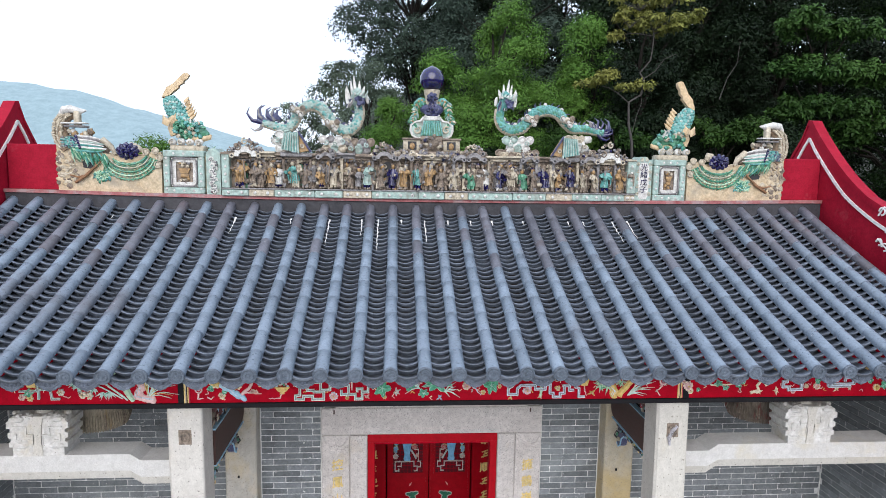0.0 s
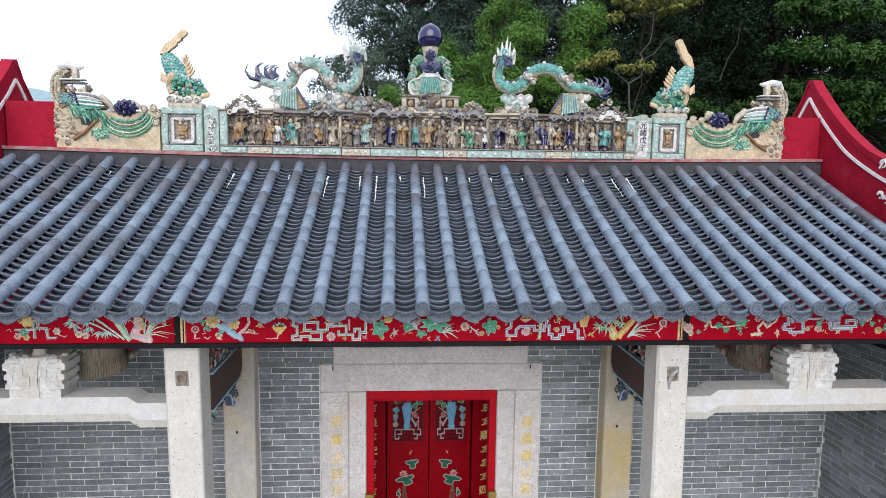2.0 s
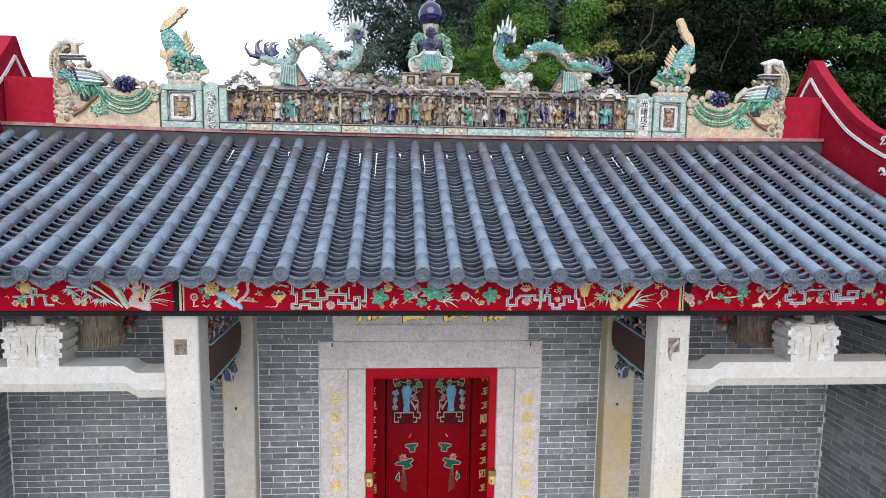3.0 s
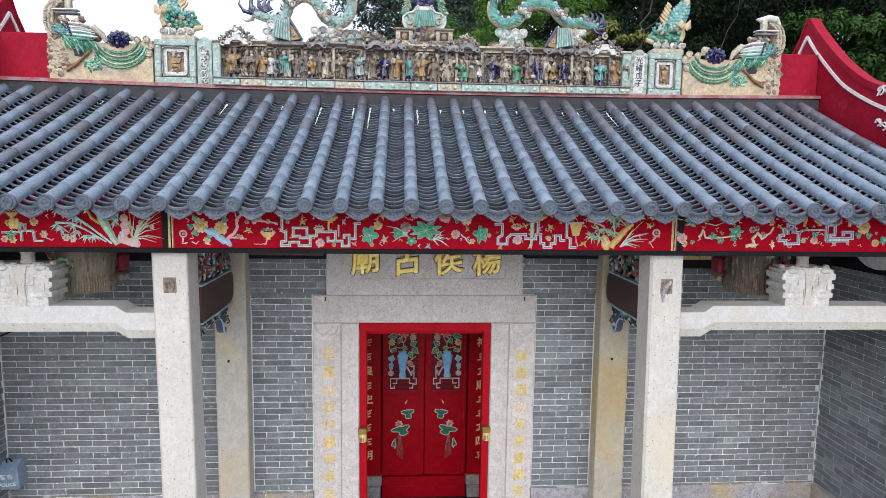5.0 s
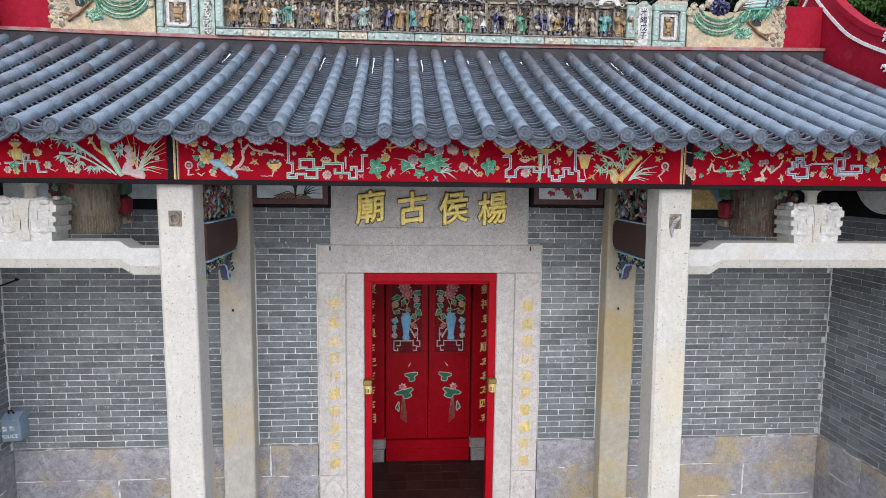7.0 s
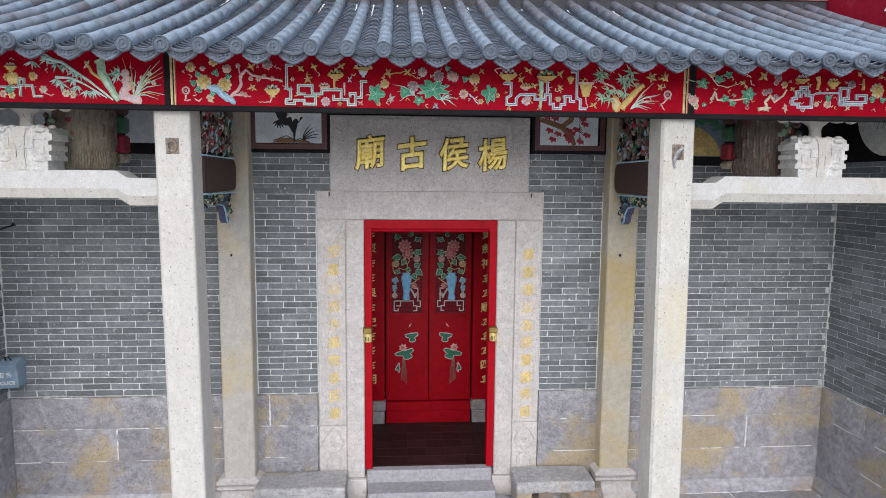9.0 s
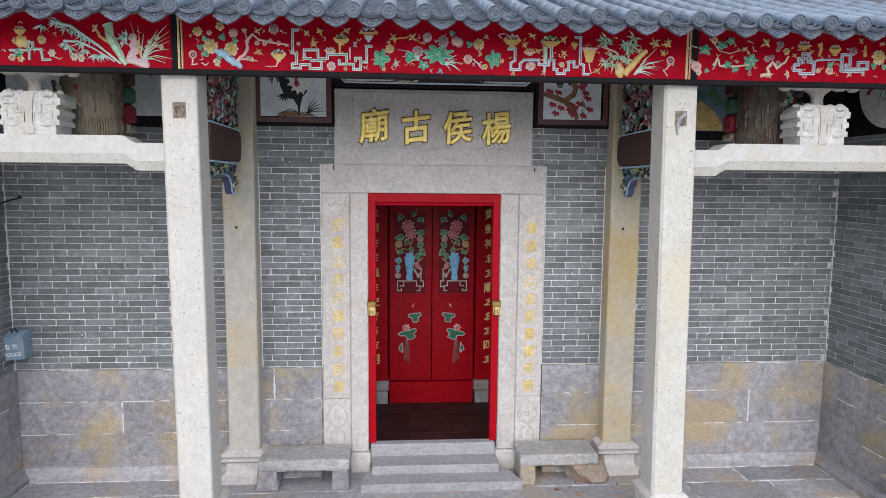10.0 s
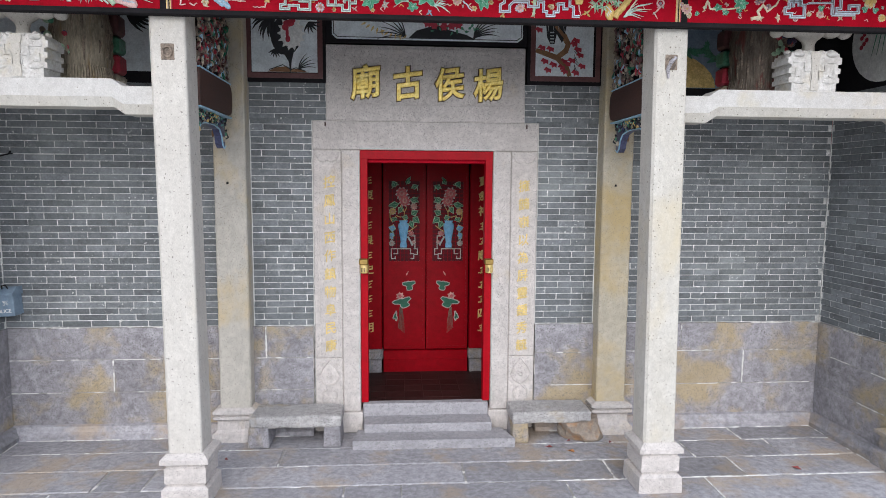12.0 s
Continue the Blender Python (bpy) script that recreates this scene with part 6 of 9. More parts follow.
            g.ball((x + rd * math.cos(a), FY - y, z + rd * math.sin(a)), (r * q.uniform(0.34, 0.46) * k, 0.009, r * (0.27 if n > 6 else 0.33) * k), 7, 4, -math.degrees(a))
    g.use(heart or M_GILT).ball((x, FY - 0.018, z), (r * 0.17, 0.006, r * 0.17), 6, 4)
    part("carved_flower", g, eaves, smooth=60)


def jade(x, z, r, turn=0.0, lobes=5, tall=1.0, mat=None, edge=None):
    """A broad lobed leaf with a raised fold, pale veins and a pale edge."""
    mat, edge = mat or M_LOTUS, edge or M_MINT
    ring, n = [], 6 * lobes
    for k in range(n):
        a = 2 * math.pi * k / n
        w = 0.78 + 0.22 * math.cos(lobes * a + 0.7 * math.sin(2 * a)) + q.uniform(-0.1, 0.1)
        ring.append((x + r * w * math.cos(a + turn), z + tall * r * w * math.sin(a + turn)))
    g = Geo(mat)
    inner = [(x + 0.55 * (a - x), z + 0.55 * (b - z)) for a, b in ring]
    vs = [(a, FY + 0.001, b) for a, b in ring] + [(a, FY - 0.009 + q.uniform(-0.004, 0.004), b) for a, b in ring] + [(a, FY - 0.016 + q.uniform(-0.004, 0.004), b) for a, b in inner] + [(x, FY - 0.008, z)]
    fs = [(j * n + k, j * n + (k + 1) % n, (j + 1) * n + (k + 1) % n, (j + 1) * n + k) for j in (0, 1) for k in range(n)]
    g.add(vs, fs + [(2 * n + k, 2 * n + (k + 1) % n, 3 * n) for k in range(n)])
    g.use(edge).tube([(a, FY - 0.007, b) for a, b in ring + ring[:1]], max(0.0014, 0.022 * r), 4)
    for k in range(0, n, 6):
        g.tube([(x, FY - 0.01, z), (inner[k][0], FY - 0.014, inner[k][1]), (ring[k][0], FY - 0.008, ring[k][1])], 0.0016, 4)
    part("carved_leaf", g, eaves)


def petals(x, z, r, mat, n=4, turn=40.0):
    """A loose spray of pointed petals."""
    g = Geo(mat)
    for k in range(n):
        g.petal(x, FY - 0.002, z, turn + 360 * k / n + q.uniform(-25, 25), r * q.uniform(0.7, 1.15), r * 0.5, 0.012)
    g.use(M_IVORY).ball((x, FY - 0.01, z), (r * 0.2, 0.006, r * 0.13), 6, 4)
    part("carved_petals", g, eaves)


def sprays(spots, mat, l, n=5, down=250, span=150):
    """Clusters of narrow leaves that fan out, as on bamboo."""
    for x, z in spots:
        g = Geo(mat)
        for k in range(n):
            a = down + span * (k / (n - 1) - 0.5) + q.uniform(-14, 14)
            g.petal(x, FY - 0.003, z, a, l * q.uniform(0.75, 1.15), l * 0.24, 0.009)
        g.use(M_LOTUS).petal(x, FY - 0.005, z, down + q.uniform(-50, 50), l * 0.8, l * 0.16, 0.01)
        part("carved_spray", g, eaves, kind="stuff")


def twig(pts, mat, r=0.006, name="carved_branch", bumps=0.004):
    g = Geo(mat)
    P = []
    for (xa, za), (xb, zb) in zip(pts, pts[1:]):
        P += [(xa + (xb - xa) * t + q.uniform(-bumps, bumps), FY - 0.005, za + (zb - za) * t + q.uniform(-bumps, bumps)) for t in (0, 0.33, 0.66)]
    P.append((pts[-1][0], FY - 0.004, pts[-1][1]))
    g.tube(P, [r * (1.05 - 0.55 * k / len(P)) * q.uniform(0.85, 1.15) for k in range(len(P))], 6, 0.7)
    part(name, g, eaves, smooth=50)


def rockery(pts, mat, r):
    """A pierced ornamental rock: lumps along a line with pale ridges."""
    g = Geo(mat)
    for (xa, za), (xb, zb) in zip(pts, pts[1:]):
        for t in (0.0, 0.35, 0.7):
            g.use(mat).ball((xa + (xb - xa) * t + q.uniform(-0.3, 0.3) * r, FY - 0.004, za + (zb - za) * t), (r * q.uniform(0.7, 1.1), 0.012, r * q.uniform(0.5, 0.8)), 8, 5, q.uniform(20, 70))
            g.use(M_ICE).tube([(xa + (xb - xa) * t - 0.5 * r, FY - 0.014, za + (zb - za) * t + 0.4 * r), (xa + (xb - xa) * (t + 0.3), FY - 0.016, za + (zb - za) * (t + 0.3))], 0.0025, 4)
    part("carved_rock", g, eaves, smooth=60, kind="stuff")


def grass(x, z, tips, mat):
    g = Geo(mat)
    for tx, tz in tips:
        mx, mz = (x + tx) / 2, (z + tz) / 2 + 0.25 * abs(tx - x)
        g.tube([(x, FY - 0.004, z), ((x + mx) / 2, FY - 0.007, (z + mz) / 2), (0.6 * mx + 0.4 * (x + tx) / 2, FY - 0.008, 0.6 * mz + 0.4 * (z + tz) / 2), (tx, FY - 0.004, tz)], [0.0035, 0.0042, 0.0038, 0.001], 5)
    part("carved_grass", g, eaves, kind="stuff")


def bowl(x, z, w, mat, fill, h=0.5):
    """A footed bowl heaped with small blossoms; z is its rim."""
    g = Geo(mat)
    ring = [(-0.5, 0), (0.5, 0), (0.46, -0.2 * h), (0.3, -0.6 * h), (0.12, -0.75 * h), (0.2, -h), (-0.2, -h), (-0.12, -0.75 * h), (-0.3, -0.6 * h), (-0.46, -0.2 * h)]
    g.prism([(x + a * w, z + b * w) for a, b in ring], "y", FY - 0.011, FY + 0.001)
    g.use(M_GILT).box(x - 0.54 * w, x + 0.54 * w, FY - 0.015, FY, z - 0.03 * w, z + 0.05 * w)
    for k in range(7):
        g.use(fill[k % len(fill)]).ball((x + w * (-0.4 + 0.8 * k / 6), FY - 0.007, z + w * (0.1 + 0.12 * (k % 2) + 0.1 * math.sin(math.pi * k / 6))), (w * 0.11, 0.009, w * 0.09), 6, 4)
    part("carved_bowl", g, eaves)


def ringed(x, z, r, mat):
    g = Geo(mat)
    g.tube([(x + r * math.cos(k * 0.5236), FY - 0.004, z + r * math.sin(k * 0.5236)) for k in range(13)], r * 0.28, 6)
    g.use(M_DUSK).ball((x, FY - 0.002, z), (r * 0.5, 0.006, r * 0.5), 7, 4)
    part("carved_ring", g, eaves, smooth=60)


# left board
for p in ((-2.609, 3.813), (-2.549, 3.784), (-2.495, 3.773), (-2.440, 3.738), (-2.398, 3.714), (-2.591, 3.826)):
    sprays([p], M_MINT, 0.06, 5, 230, 130)
for p in ((-2.549, 3.680), (-2.525, 3.656), (-2.446, 3.682), (-2.422, 3.640), (-2.362, 3.611), (-2.320, 3.612), (-2.699, 3.793)):
    sprays([p], M_MINT, 0.06, 5, 260, 120)
twig([(-2.633, 3.819), (-2.513, 3.788), (-2.344, 3.672), (-2.200, 3.550)], M_MINT, 0.011, "carved_bamboo", 0.002)
twig([(-2.561, 3.692), (-2.465, 3.688), (-2.368, 3.645), (-2.236, 3.562)], M_MINT, 0.008, "carved_bamboo", 0.002)
twig([(-2.272, 3.809), (-2.260, 3.723), (-2.221, 3.651), (-2.197, 3.599), (-2.161, 3.545)], M_PALEG, 0.031, "carved_bamboo", 0.003)
twig([(-2.362, 3.792), (-2.332, 3.731), (-2.236, 3.662)], M_GILT, 0.011)
petals(*(-2.356, 3.776), 0.035, M_IVORY)
rockery([(-2.109, 3.727), (-2.106, 3.635), (-2.139, 3.576), (-2.061, 3.558), (-2.019, 3.554)], M_SHELL, 0.035)
sprays([(-2.151, 3.732), (-2.176, 3.707), (-2.079, 3.678)], M_MINT, 0.065, 6, 200, 220)
grass(*(-2.067, 3.565), [(-1.887, 3.812), (-1.877, 3.769), (-1.872, 3.707), (-1.881, 3.655), (-1.850, 3.587), (-1.905, 3.561), (-2.043, 3.750), (-1.947, 3.780)], M_MINT)
grass(*(-2.061, 3.574), [(-2.127, 3.825), (-2.079, 3.807), (-1.899, 3.799), (-1.869, 3.738), (-1.899, 3.583)], M_GILT)
for p, r in (((-2.007, 3.698), 0.018), ((-1.971, 3.678), 0.02), ((-1.932, 3.666), 0.018), ((-1.959, 3.727), 0.018), ((-2.025, 3.664), 0.016)):
    blossom(*p, r, M_IVORY)
for p in ((-2.643, 3.611), (-2.498, 3.590), (-2.455, 3.582)):
    blossom(*p, 0.028, M_IVORY, M_POT)
twig([(-2.627, 3.591), (-2.595, 3.572), (-2.575, 3.582)], M_SHELL, 0.004)
g = Geo(M_YELLOW)
for dx in (-0.018, 0, 0.018):
    g.use(M_YELLOW).ball(((-2.832, 3.680)[0] + dx, FY, (-2.832, 3.680)[1]), (0.02, 0.014, 0.04), 8, 6)
part("carved_fruit", g, eaves, smooth=60)
bowl(*(-2.838, 3.753), 0.07, M_GILT, (M_DUSK, M_SHELL))
fret([(-2.910, 3.622), (-2.796, 3.624), (-2.784, 3.675), (-2.759, 3.676), (-2.759, 3.633), (-2.784, 3.633), (-2.784, 3.563)], M_MINT, 0.013)
fret([(-2.759, 3.633), (-2.708, 3.634), (-2.698, 3.565), (-2.645, 3.566)], M_MINT, 0.013)
blossom(*(-2.703, 3.695), 0.03, M_YELLOW)
jade(*(-2.856, 3.607), 0.035)
for p, m in (((-2.844, 3.571), M_YELLOW), ((-2.898, 3.578), M_SHELL), ((-2.868, 3.686), M_YELLOW)):
    blossom(*p, 0.026, m)
# middle board
blossom(*(-1.691, 3.775), 0.034, M_YELLOW)
blossom(*(-1.542, 3.811), 0.03, M_YELLOW)
blossom(*(-1.613, 3.769), 0.02, M_SHELL)
blossom(*(-1.454, 3.770), 0.032, M_SHELL)
for p, r, t in (((-1.526, 3.742), 0.026, 1.2), ((-1.442, 3.718), 0.022, 0.1), ((-1.644, 3.731), 0.022, 2.0), ((-1.675, 3.672), 0.024, 2.6), ((-1.644, 3.628), 0.026, 3.4), ((-1.550, 3.602), 0.02, 4.4)):
    jade(*p, r, t, 3)
blossom(*(-1.606, 3.679), 0.052, M_YELLOW)
blossom(*(-1.470, 3.664), 0.05, M_YELLOW)
blossom(*(-1.567, 3.575), 0.028, M_IVORY)
rockery([(-1.563, 3.642), (-1.505, 3.628), (-1.470, 3.582), (-1.401, 3.545)], M_BLUE, 0.036)
twig([(-1.433, 3.586), (-1.364, 3.650), (-1.361, 3.724), (-1.323, 3.762), (-1.284, 3.726), (-1.184, 3.716), (-1.089, 3.696)], M_SHELL, 0.011)
twig([(-1.361, 3.724), (-1.380, 3.792)], M_SHELL, 0.006)
twig([(-1.408, 3.593), (-1.364, 3.600), (-1.296, 3.589)], M_SHELL, 0.007)
for p in ((-1.380, 3.790), (-1.246, 3.706), (-1.209, 3.724), (-1.153, 3.710), (-1.336, 3.600), (-1.358, 3.606), (-1.296, 3.707)):
    blossom(*p, 0.018, M_SHELL)
blossom(*(-1.184, 3.803), 0.036, M_DUSK, M_SHELL)
bowl(*(-1.153, 3.633), 0.094, M_YELLOW, (M_MINT, M_LOTUS, M_SHELL))
twig([(-1.153, 3.591), (-1.166, 3.557), (-1.209, 3.553), (-1.246, 3.556)], M_SHELL, 0.005)
ringed(*(-1.724, 3.621), 0.022, M_SHELL)
twig([(-1.728, 3.593), (-1.730, 3.559), (-1.693, 3.560)], M_SHELL, 0.006)
twig([(-1.668, 3.569), (-1.644, 3.554), (-1.619, 3.570)], M_SHELL, 0.005)
fret([(-1.015, 3.800), (-1.057, 3.799), (-1.057, 3.647), (-1.031, 3.637), (-1.031, 3.577), (-1.062, 3.572), (-1.062, 3.545), (-1.006, 3.545), (-1.006, 3.569), (-0.942, 3.570), (-0.942, 3.545), (-0.865, 3.545), (-0.865, 3.600), (-0.942, 3.599)], M_MINT)
fret([(-0.929, 3.612), (-0.980, 3.611), (-0.980, 3.668), (-0.887, 3.670), (-0.887, 3.613), (-0.822, 3.614), (-0.822, 3.641), (-0.692, 3.644), (-0.692, 3.579), (-0.743, 3.578), (-0.743, 3.610)], M_MINT)
fret([(-0.692, 3.579), (-0.645, 3.579), (-0.645, 3.545), (-0.597, 3.545), (-0.597, 3.621), (-0.632, 3.620), (-0.632, 3.595)], M_MINT)
fret([(-0.597, 3.595), (-0.555, 3.596), (-0.555, 3.702), (-0.516, 3.703)], M_MINT)
bowl(*(-0.728, 3.741), 0.1, M_GILT, (M_YELLOW, M_GILT, M_LOTUS), 0.35)
twig([(-0.738, 3.712), (-0.738, 3.646)], M_GILT, 0.009, "carved_stand", 0.001)
bowl(*(-0.804, 3.664), 0.07, M_SHELL, (M_MINT, M_SHELL), 0.35)
twig([(-0.670, 3.692), (-0.670, 3.607)], M_SHELL, 0.007, "carved_stand", 0.001)
bowl(*(-0.542, 3.773), 0.06, M_ICE, (M_DUSK,), 0.7)
bowl(*(-0.542, 3.790), 0.12, M_GILT, (M_SHELL, M_DUSK, M_MINT), 0.1)
for p in ((-0.964, 3.783), (-0.874, 3.796), (-0.915, 3.715), (-0.689, 3.805), (-1.287, 3.649), (-1.290, 3.787), (-0.370, 3.764), (-0.240, 3.770)):
    petals(*p, 0.036, M_YELLOW)
petals(*(-0.636, 3.714), 0.028, M_ICE)
blossom(*(-1.019, 3.709), 0.015, M_SHELL)
blossom(*(-0.798, 3.564), 0.033, M_SHELL, M_ICE)
blossom(*(-0.702, 3.551), 0.016, M_YELLOW)
petals(*(-0.562, 3.558), 0.026, M_SHELL)
jade(*(-0.457, 3.621), 0.062, 1.2, 5, 1.15)
blossom(*(-0.396, 3.690), 0.033, M_YELLOW)
petals(*(-0.357, 3.592), 0.036, M_POT, 5)
blossom(*(-0.440, 3.555), 0.017, M_YELLOW)
twig([(-0.421, 3.735), (-0.370, 3.698), (-0.427, 3.662)], M_YELLOW, 0.004)
twig([(-0.383, 3.757), (-0.319, 3.762), (-0.240, 3.779), (-0.178, 3.730)], M_GILT, 0.005)
grass(*(-0.191, 3.616), [(-0.342, 3.686), (-0.313, 3.639), (-0.296, 3.576), (-0.240, 3.701)], M_MINT)
grass(*(-0.013, 3.593), [(0.067, 3.658), (0.082, 3.557), (0.027, 3.550), (0.067, 3.595)], M_MINT)
blossom(*(-0.204, 3.676), 0.04, M_DUSK, M_SHELL)
blossom(*(-0.138, 3.774), 0.034, M_SHELL, M_ICE)
blossom(*(-0.028, 3.748), 0.04, M_DUSK, M_SHELL)
blossom(*(0.060, 3.754), 0.036, M_SHELL, M_DUSK)
jade(*(-0.066, 3.658), 0.115, 0.4, 8, 0.62)
jade(*(-0.163, 3.583), 0.042, 0.9, 5, 0.8)
jade(*(-0.261, 3.637), 0.042, 2.2, 3)
petals(*(-0.044, 3.548), 0.03, M_BLUE)
blossom(*(0.222, 3.735), 0.04, M_YELLOW)
blossom(*(0.080, 3.745), 0.036, M_SHELL, M_DUSK)
jade(*(0.159, 3.734), 0.025, 0.3, 3)
jade(*(0.035, 3.803), 0.022, 0.3, 3)
petals(*(0.231, 3.668), 0.025, M_YELLOW)
petals(*(0.271, 3.790), 0.03, M_YELLOW)
blossom(*(0.148, 3.632), 0.033, M_SHELL, M_IVORY)
twig([(0.185, 3.629), (0.222, 3.598), (0.251, 3.562)], M_ICE, 0.005)
grass(*(0.001, 3.594), [(0.099, 3.545), (0.067, 3.627), (0.086, 3.602)], M_MINT)
jade(*(0.327, 3.635), 0.058, 1.8, 5, 1.2)
blossom(*(0.267, 3.583), 0.02, M_YELLOW)
blossom(*(0.385, 3.626), 0.017, M_YELLOW)
bowl(*(0.455, 3.765), 0.115, M_GILT, (M_SHELL, M_DUSK, M_SHELL), 0.4)
twig([(0.383, 3.777), (0.359, 3.798), (0.383, 3.810), (0.415, 3.806)], M_SHELL, 0.005)
for p in ((0.600, 3.803), (0.547, 3.738), (0.820, 3.782), (0.820, 3.688), (1.067, 3.571), (0.468, 3.548), (0.642, 3.701), (1.543, 3.705)):
    petals(*p, 0.035, M_YELLOW)
bowl(*(0.725, 3.758), 0.125, M_GILT, (M_LOTUS, M_YELLOW, M_LOTUS), 0.3)
fret([(0.733, 3.732), (0.733, 3.639)], M_ICE)
bowl(*(0.580, 3.687), 0.075, M_SHELL, (M_SHELL, M_GILT), 0.3)
fret([(0.422, 3.706), (0.477, 3.707), (0.477, 3.628), (0.448, 3.612), (0.448, 3.566), (0.514, 3.567), (0.514, 3.609), (0.541, 3.634), (0.646, 3.636), (0.646, 3.605), (0.699, 3.606)], M_ICE)
fret([(0.699, 3.603), (0.718, 3.604), (0.718, 3.637), (0.754, 3.638), (0.754, 3.574), (0.778, 3.574), (0.778, 3.545), (0.830, 3.545), (0.830, 3.572), (0.859, 3.573), (0.859, 3.628), (0.897, 3.629), (0.897, 3.594), (0.931, 3.595)], M_ICE)
fret([(0.897, 3.796), (0.941, 3.797), (0.941, 3.617), (0.968, 3.608), (0.968, 3.545), (1.013, 3.545)], M_ICE)
twig([(0.688, 3.728), (0.692, 3.632), (0.685, 3.545)], M_PALEG, 0.016, "carved_bamboo", 0.002)
blossom(*(0.587, 3.594), 0.034, M_SHELL, M_ICE)
petals(*(0.685, 3.548), 0.025, M_IVORY)
blossom(*(0.813, 3.608), 0.022, M_IVORY, M_YELLOW)
bowl(*(0.897, 3.751), 0.045, M_GILT, (M_GILT,), 0.8)
g = Geo(M_GILT)
x, z = (1.006, 3.714)
g.prism([(x - 0.045, z), (x + 0.045, z), (x + 0.022, z - 0.085), (x - 0.022, z - 0.085)], "y", FY - 0.014, FY)
g.use(M_SHELL).box(x - 0.055, x + 0.055, FY - 0.016, FY, z, z + 0.014)
part("carved_lantern", g, eaves)
twig([(0.979, 3.717), (0.999, 3.756), (1.026, 3.717)], M_YELLOW, 0.004)
twig([(1.006, 3.627), (1.009, 3.586), (1.026, 3.550)], M_SHELL, 0.005)
for p in ((1.128, 3.801), (1.332, 3.805), (1.267, 3.758), (1.298, 3.726), (1.224, 3.680), (1.128, 3.633), (1.183, 3.621), (1.176, 3.679), (1.115, 3.775), (1.285, 3.655), (1.319, 3.759)):
    sprays([p], M_PALEG, 0.066, 6, 240, 200)
twig([(1.094, 3.745), (1.196, 3.705), (1.285, 3.623)], M_SHELL, 0.006)
twig([(1.271, 3.778), (1.285, 3.681), (1.298, 3.623)], M_MINT, 0.006)
rockery([(1.217, 3.608), (1.244, 3.579), (1.217, 3.548)], M_GILT, 0.036)
twig([(1.264, 3.548), (1.319, 3.617), (1.370, 3.676), (1.421, 3.716)], M_GILT, 0.028)
grass(*(1.332, 3.549), [(1.471, 3.604), (1.523, 3.644), (1.509, 3.591), (1.455, 3.545), (1.434, 3.651), (1.543, 3.653), (1.482, 3.555)], M_MINT)
grass(*(1.346, 3.550), [(1.536, 3.607), (1.427, 3.683), (1.495, 3.737)], M_IVORY)
blossom(*(1.376, 3.715), 0.02, M_IVORY)
petals(*(1.475, 3.767), 0.042, M_YELLOW, 5)
petals(*(1.577, 3.769), 0.046, M_YELLOW, 5)
ringed(*(1.597, 3.654), 0.024, M_SHELL)
twig([(1.591, 3.624), (1.553, 3.584), (1.580, 3.545)], M_SHELL, 0.006)
# right board
for p, r, t in (((1.849, 3.737), 0.05, 0.2), ((1.971, 3.769), 0.042, 1.0), ((2.037, 3.799), 0.034, 2.0), ((2.020, 3.634), 0.034, 0.6), ((2.077, 3.601), 0.028, 1.4), ((2.189, 3.668), 0.058, 0.1), ((2.175, 3.615), 0.024, 2.4)):
    jade(*p, r, t, 5, 0.8)
blossom(*(1.917, 3.803), 0.026, M_YELLOW)
blossom(*(1.788, 3.617), 0.042, M_SHELL)
blossom(*(1.808, 3.578), 0.026, M_IVORY)
blossom(*(1.754, 3.650), 0.018, M_SHELL, M_ICE)
jade(*(1.869, 3.589), 0.018, 0.0, 3)
twig([(1.917, 3.627), (1.944, 3.680), (1.965, 3.621), (2.083, 3.623), (2.217, 3.642)], M_IVORY, 0.009)
twig([(1.876, 3.815), (1.965, 3.726), (2.030, 3.714), (2.111, 3.737), (2.161, 3.762)], M_IVORY, 0.004)
twig([(1.727, 3.734), (1.747, 3.761), (1.795, 3.749)], M_IVORY, 0.004)
twig([(2.203, 3.763), (2.210, 3.734), (2.231, 3.730)], M_SHELL, 0.004)
petals(*(2.302, 3.796), 0.05, M_YELLOW)
for p, r in (((2.407, 3.785), 0.03), ((2.393, 3.750), 0.02), ((2.316, 3.683), 0.026), ((2.396, 3.651), 0.022), ((2.351, 3.693), 0.02)):
    blossom(*p, r, M_DUSK, M_SHELL)
blossom(*(2.457, 3.738), 0.026, M_YELLOW)
twig([(2.266, 3.559), (2.337, 3.575), (2.317, 3.614), (2.351, 3.660), (2.388, 3.615), (2.447, 3.662), (2.474, 3.704)], M_IVORY, 0.012)
petals(*(2.471, 3.575), 0.036, M_IVORY, 5)
petals(*(2.337, 3.568), 0.036, M_IVORY, 4)
fret([(2.579, 3.651), (2.579, 3.722), (2.622, 3.723), (2.622, 3.657)], M_ICE, 0.019)
fret([(2.520, 3.643), (2.520, 3.604), (2.565, 3.605), (2.565, 3.582), (2.664, 3.584), (2.664, 3.666), (2.636, 3.665), (2.636, 3.691), (2.548, 3.690), (2.548, 3.644), (2.520, 3.643)], M_ICE, 0.019)
fret([(2.664, 3.666), (2.696, 3.682), (2.875, 3.688)], M_ICE, 0.012)
fret([(2.875, 3.603), (2.875, 3.722), (2.937, 3.723), (2.937, 3.650), (2.906, 3.650), (2.906, 3.622), (3.073, 3.625), (3.073, 3.672), (3.002, 3.671), (3.002, 3.642)], M_ICE, 0.019)
fret([(2.875, 3.603), (3.049, 3.606)], M_ICE, 0.016)
ringed(*(2.602, 3.570), 0.016, M_SHELL)
blossom(*(2.788, 3.607), 0.03, M_SHELL)
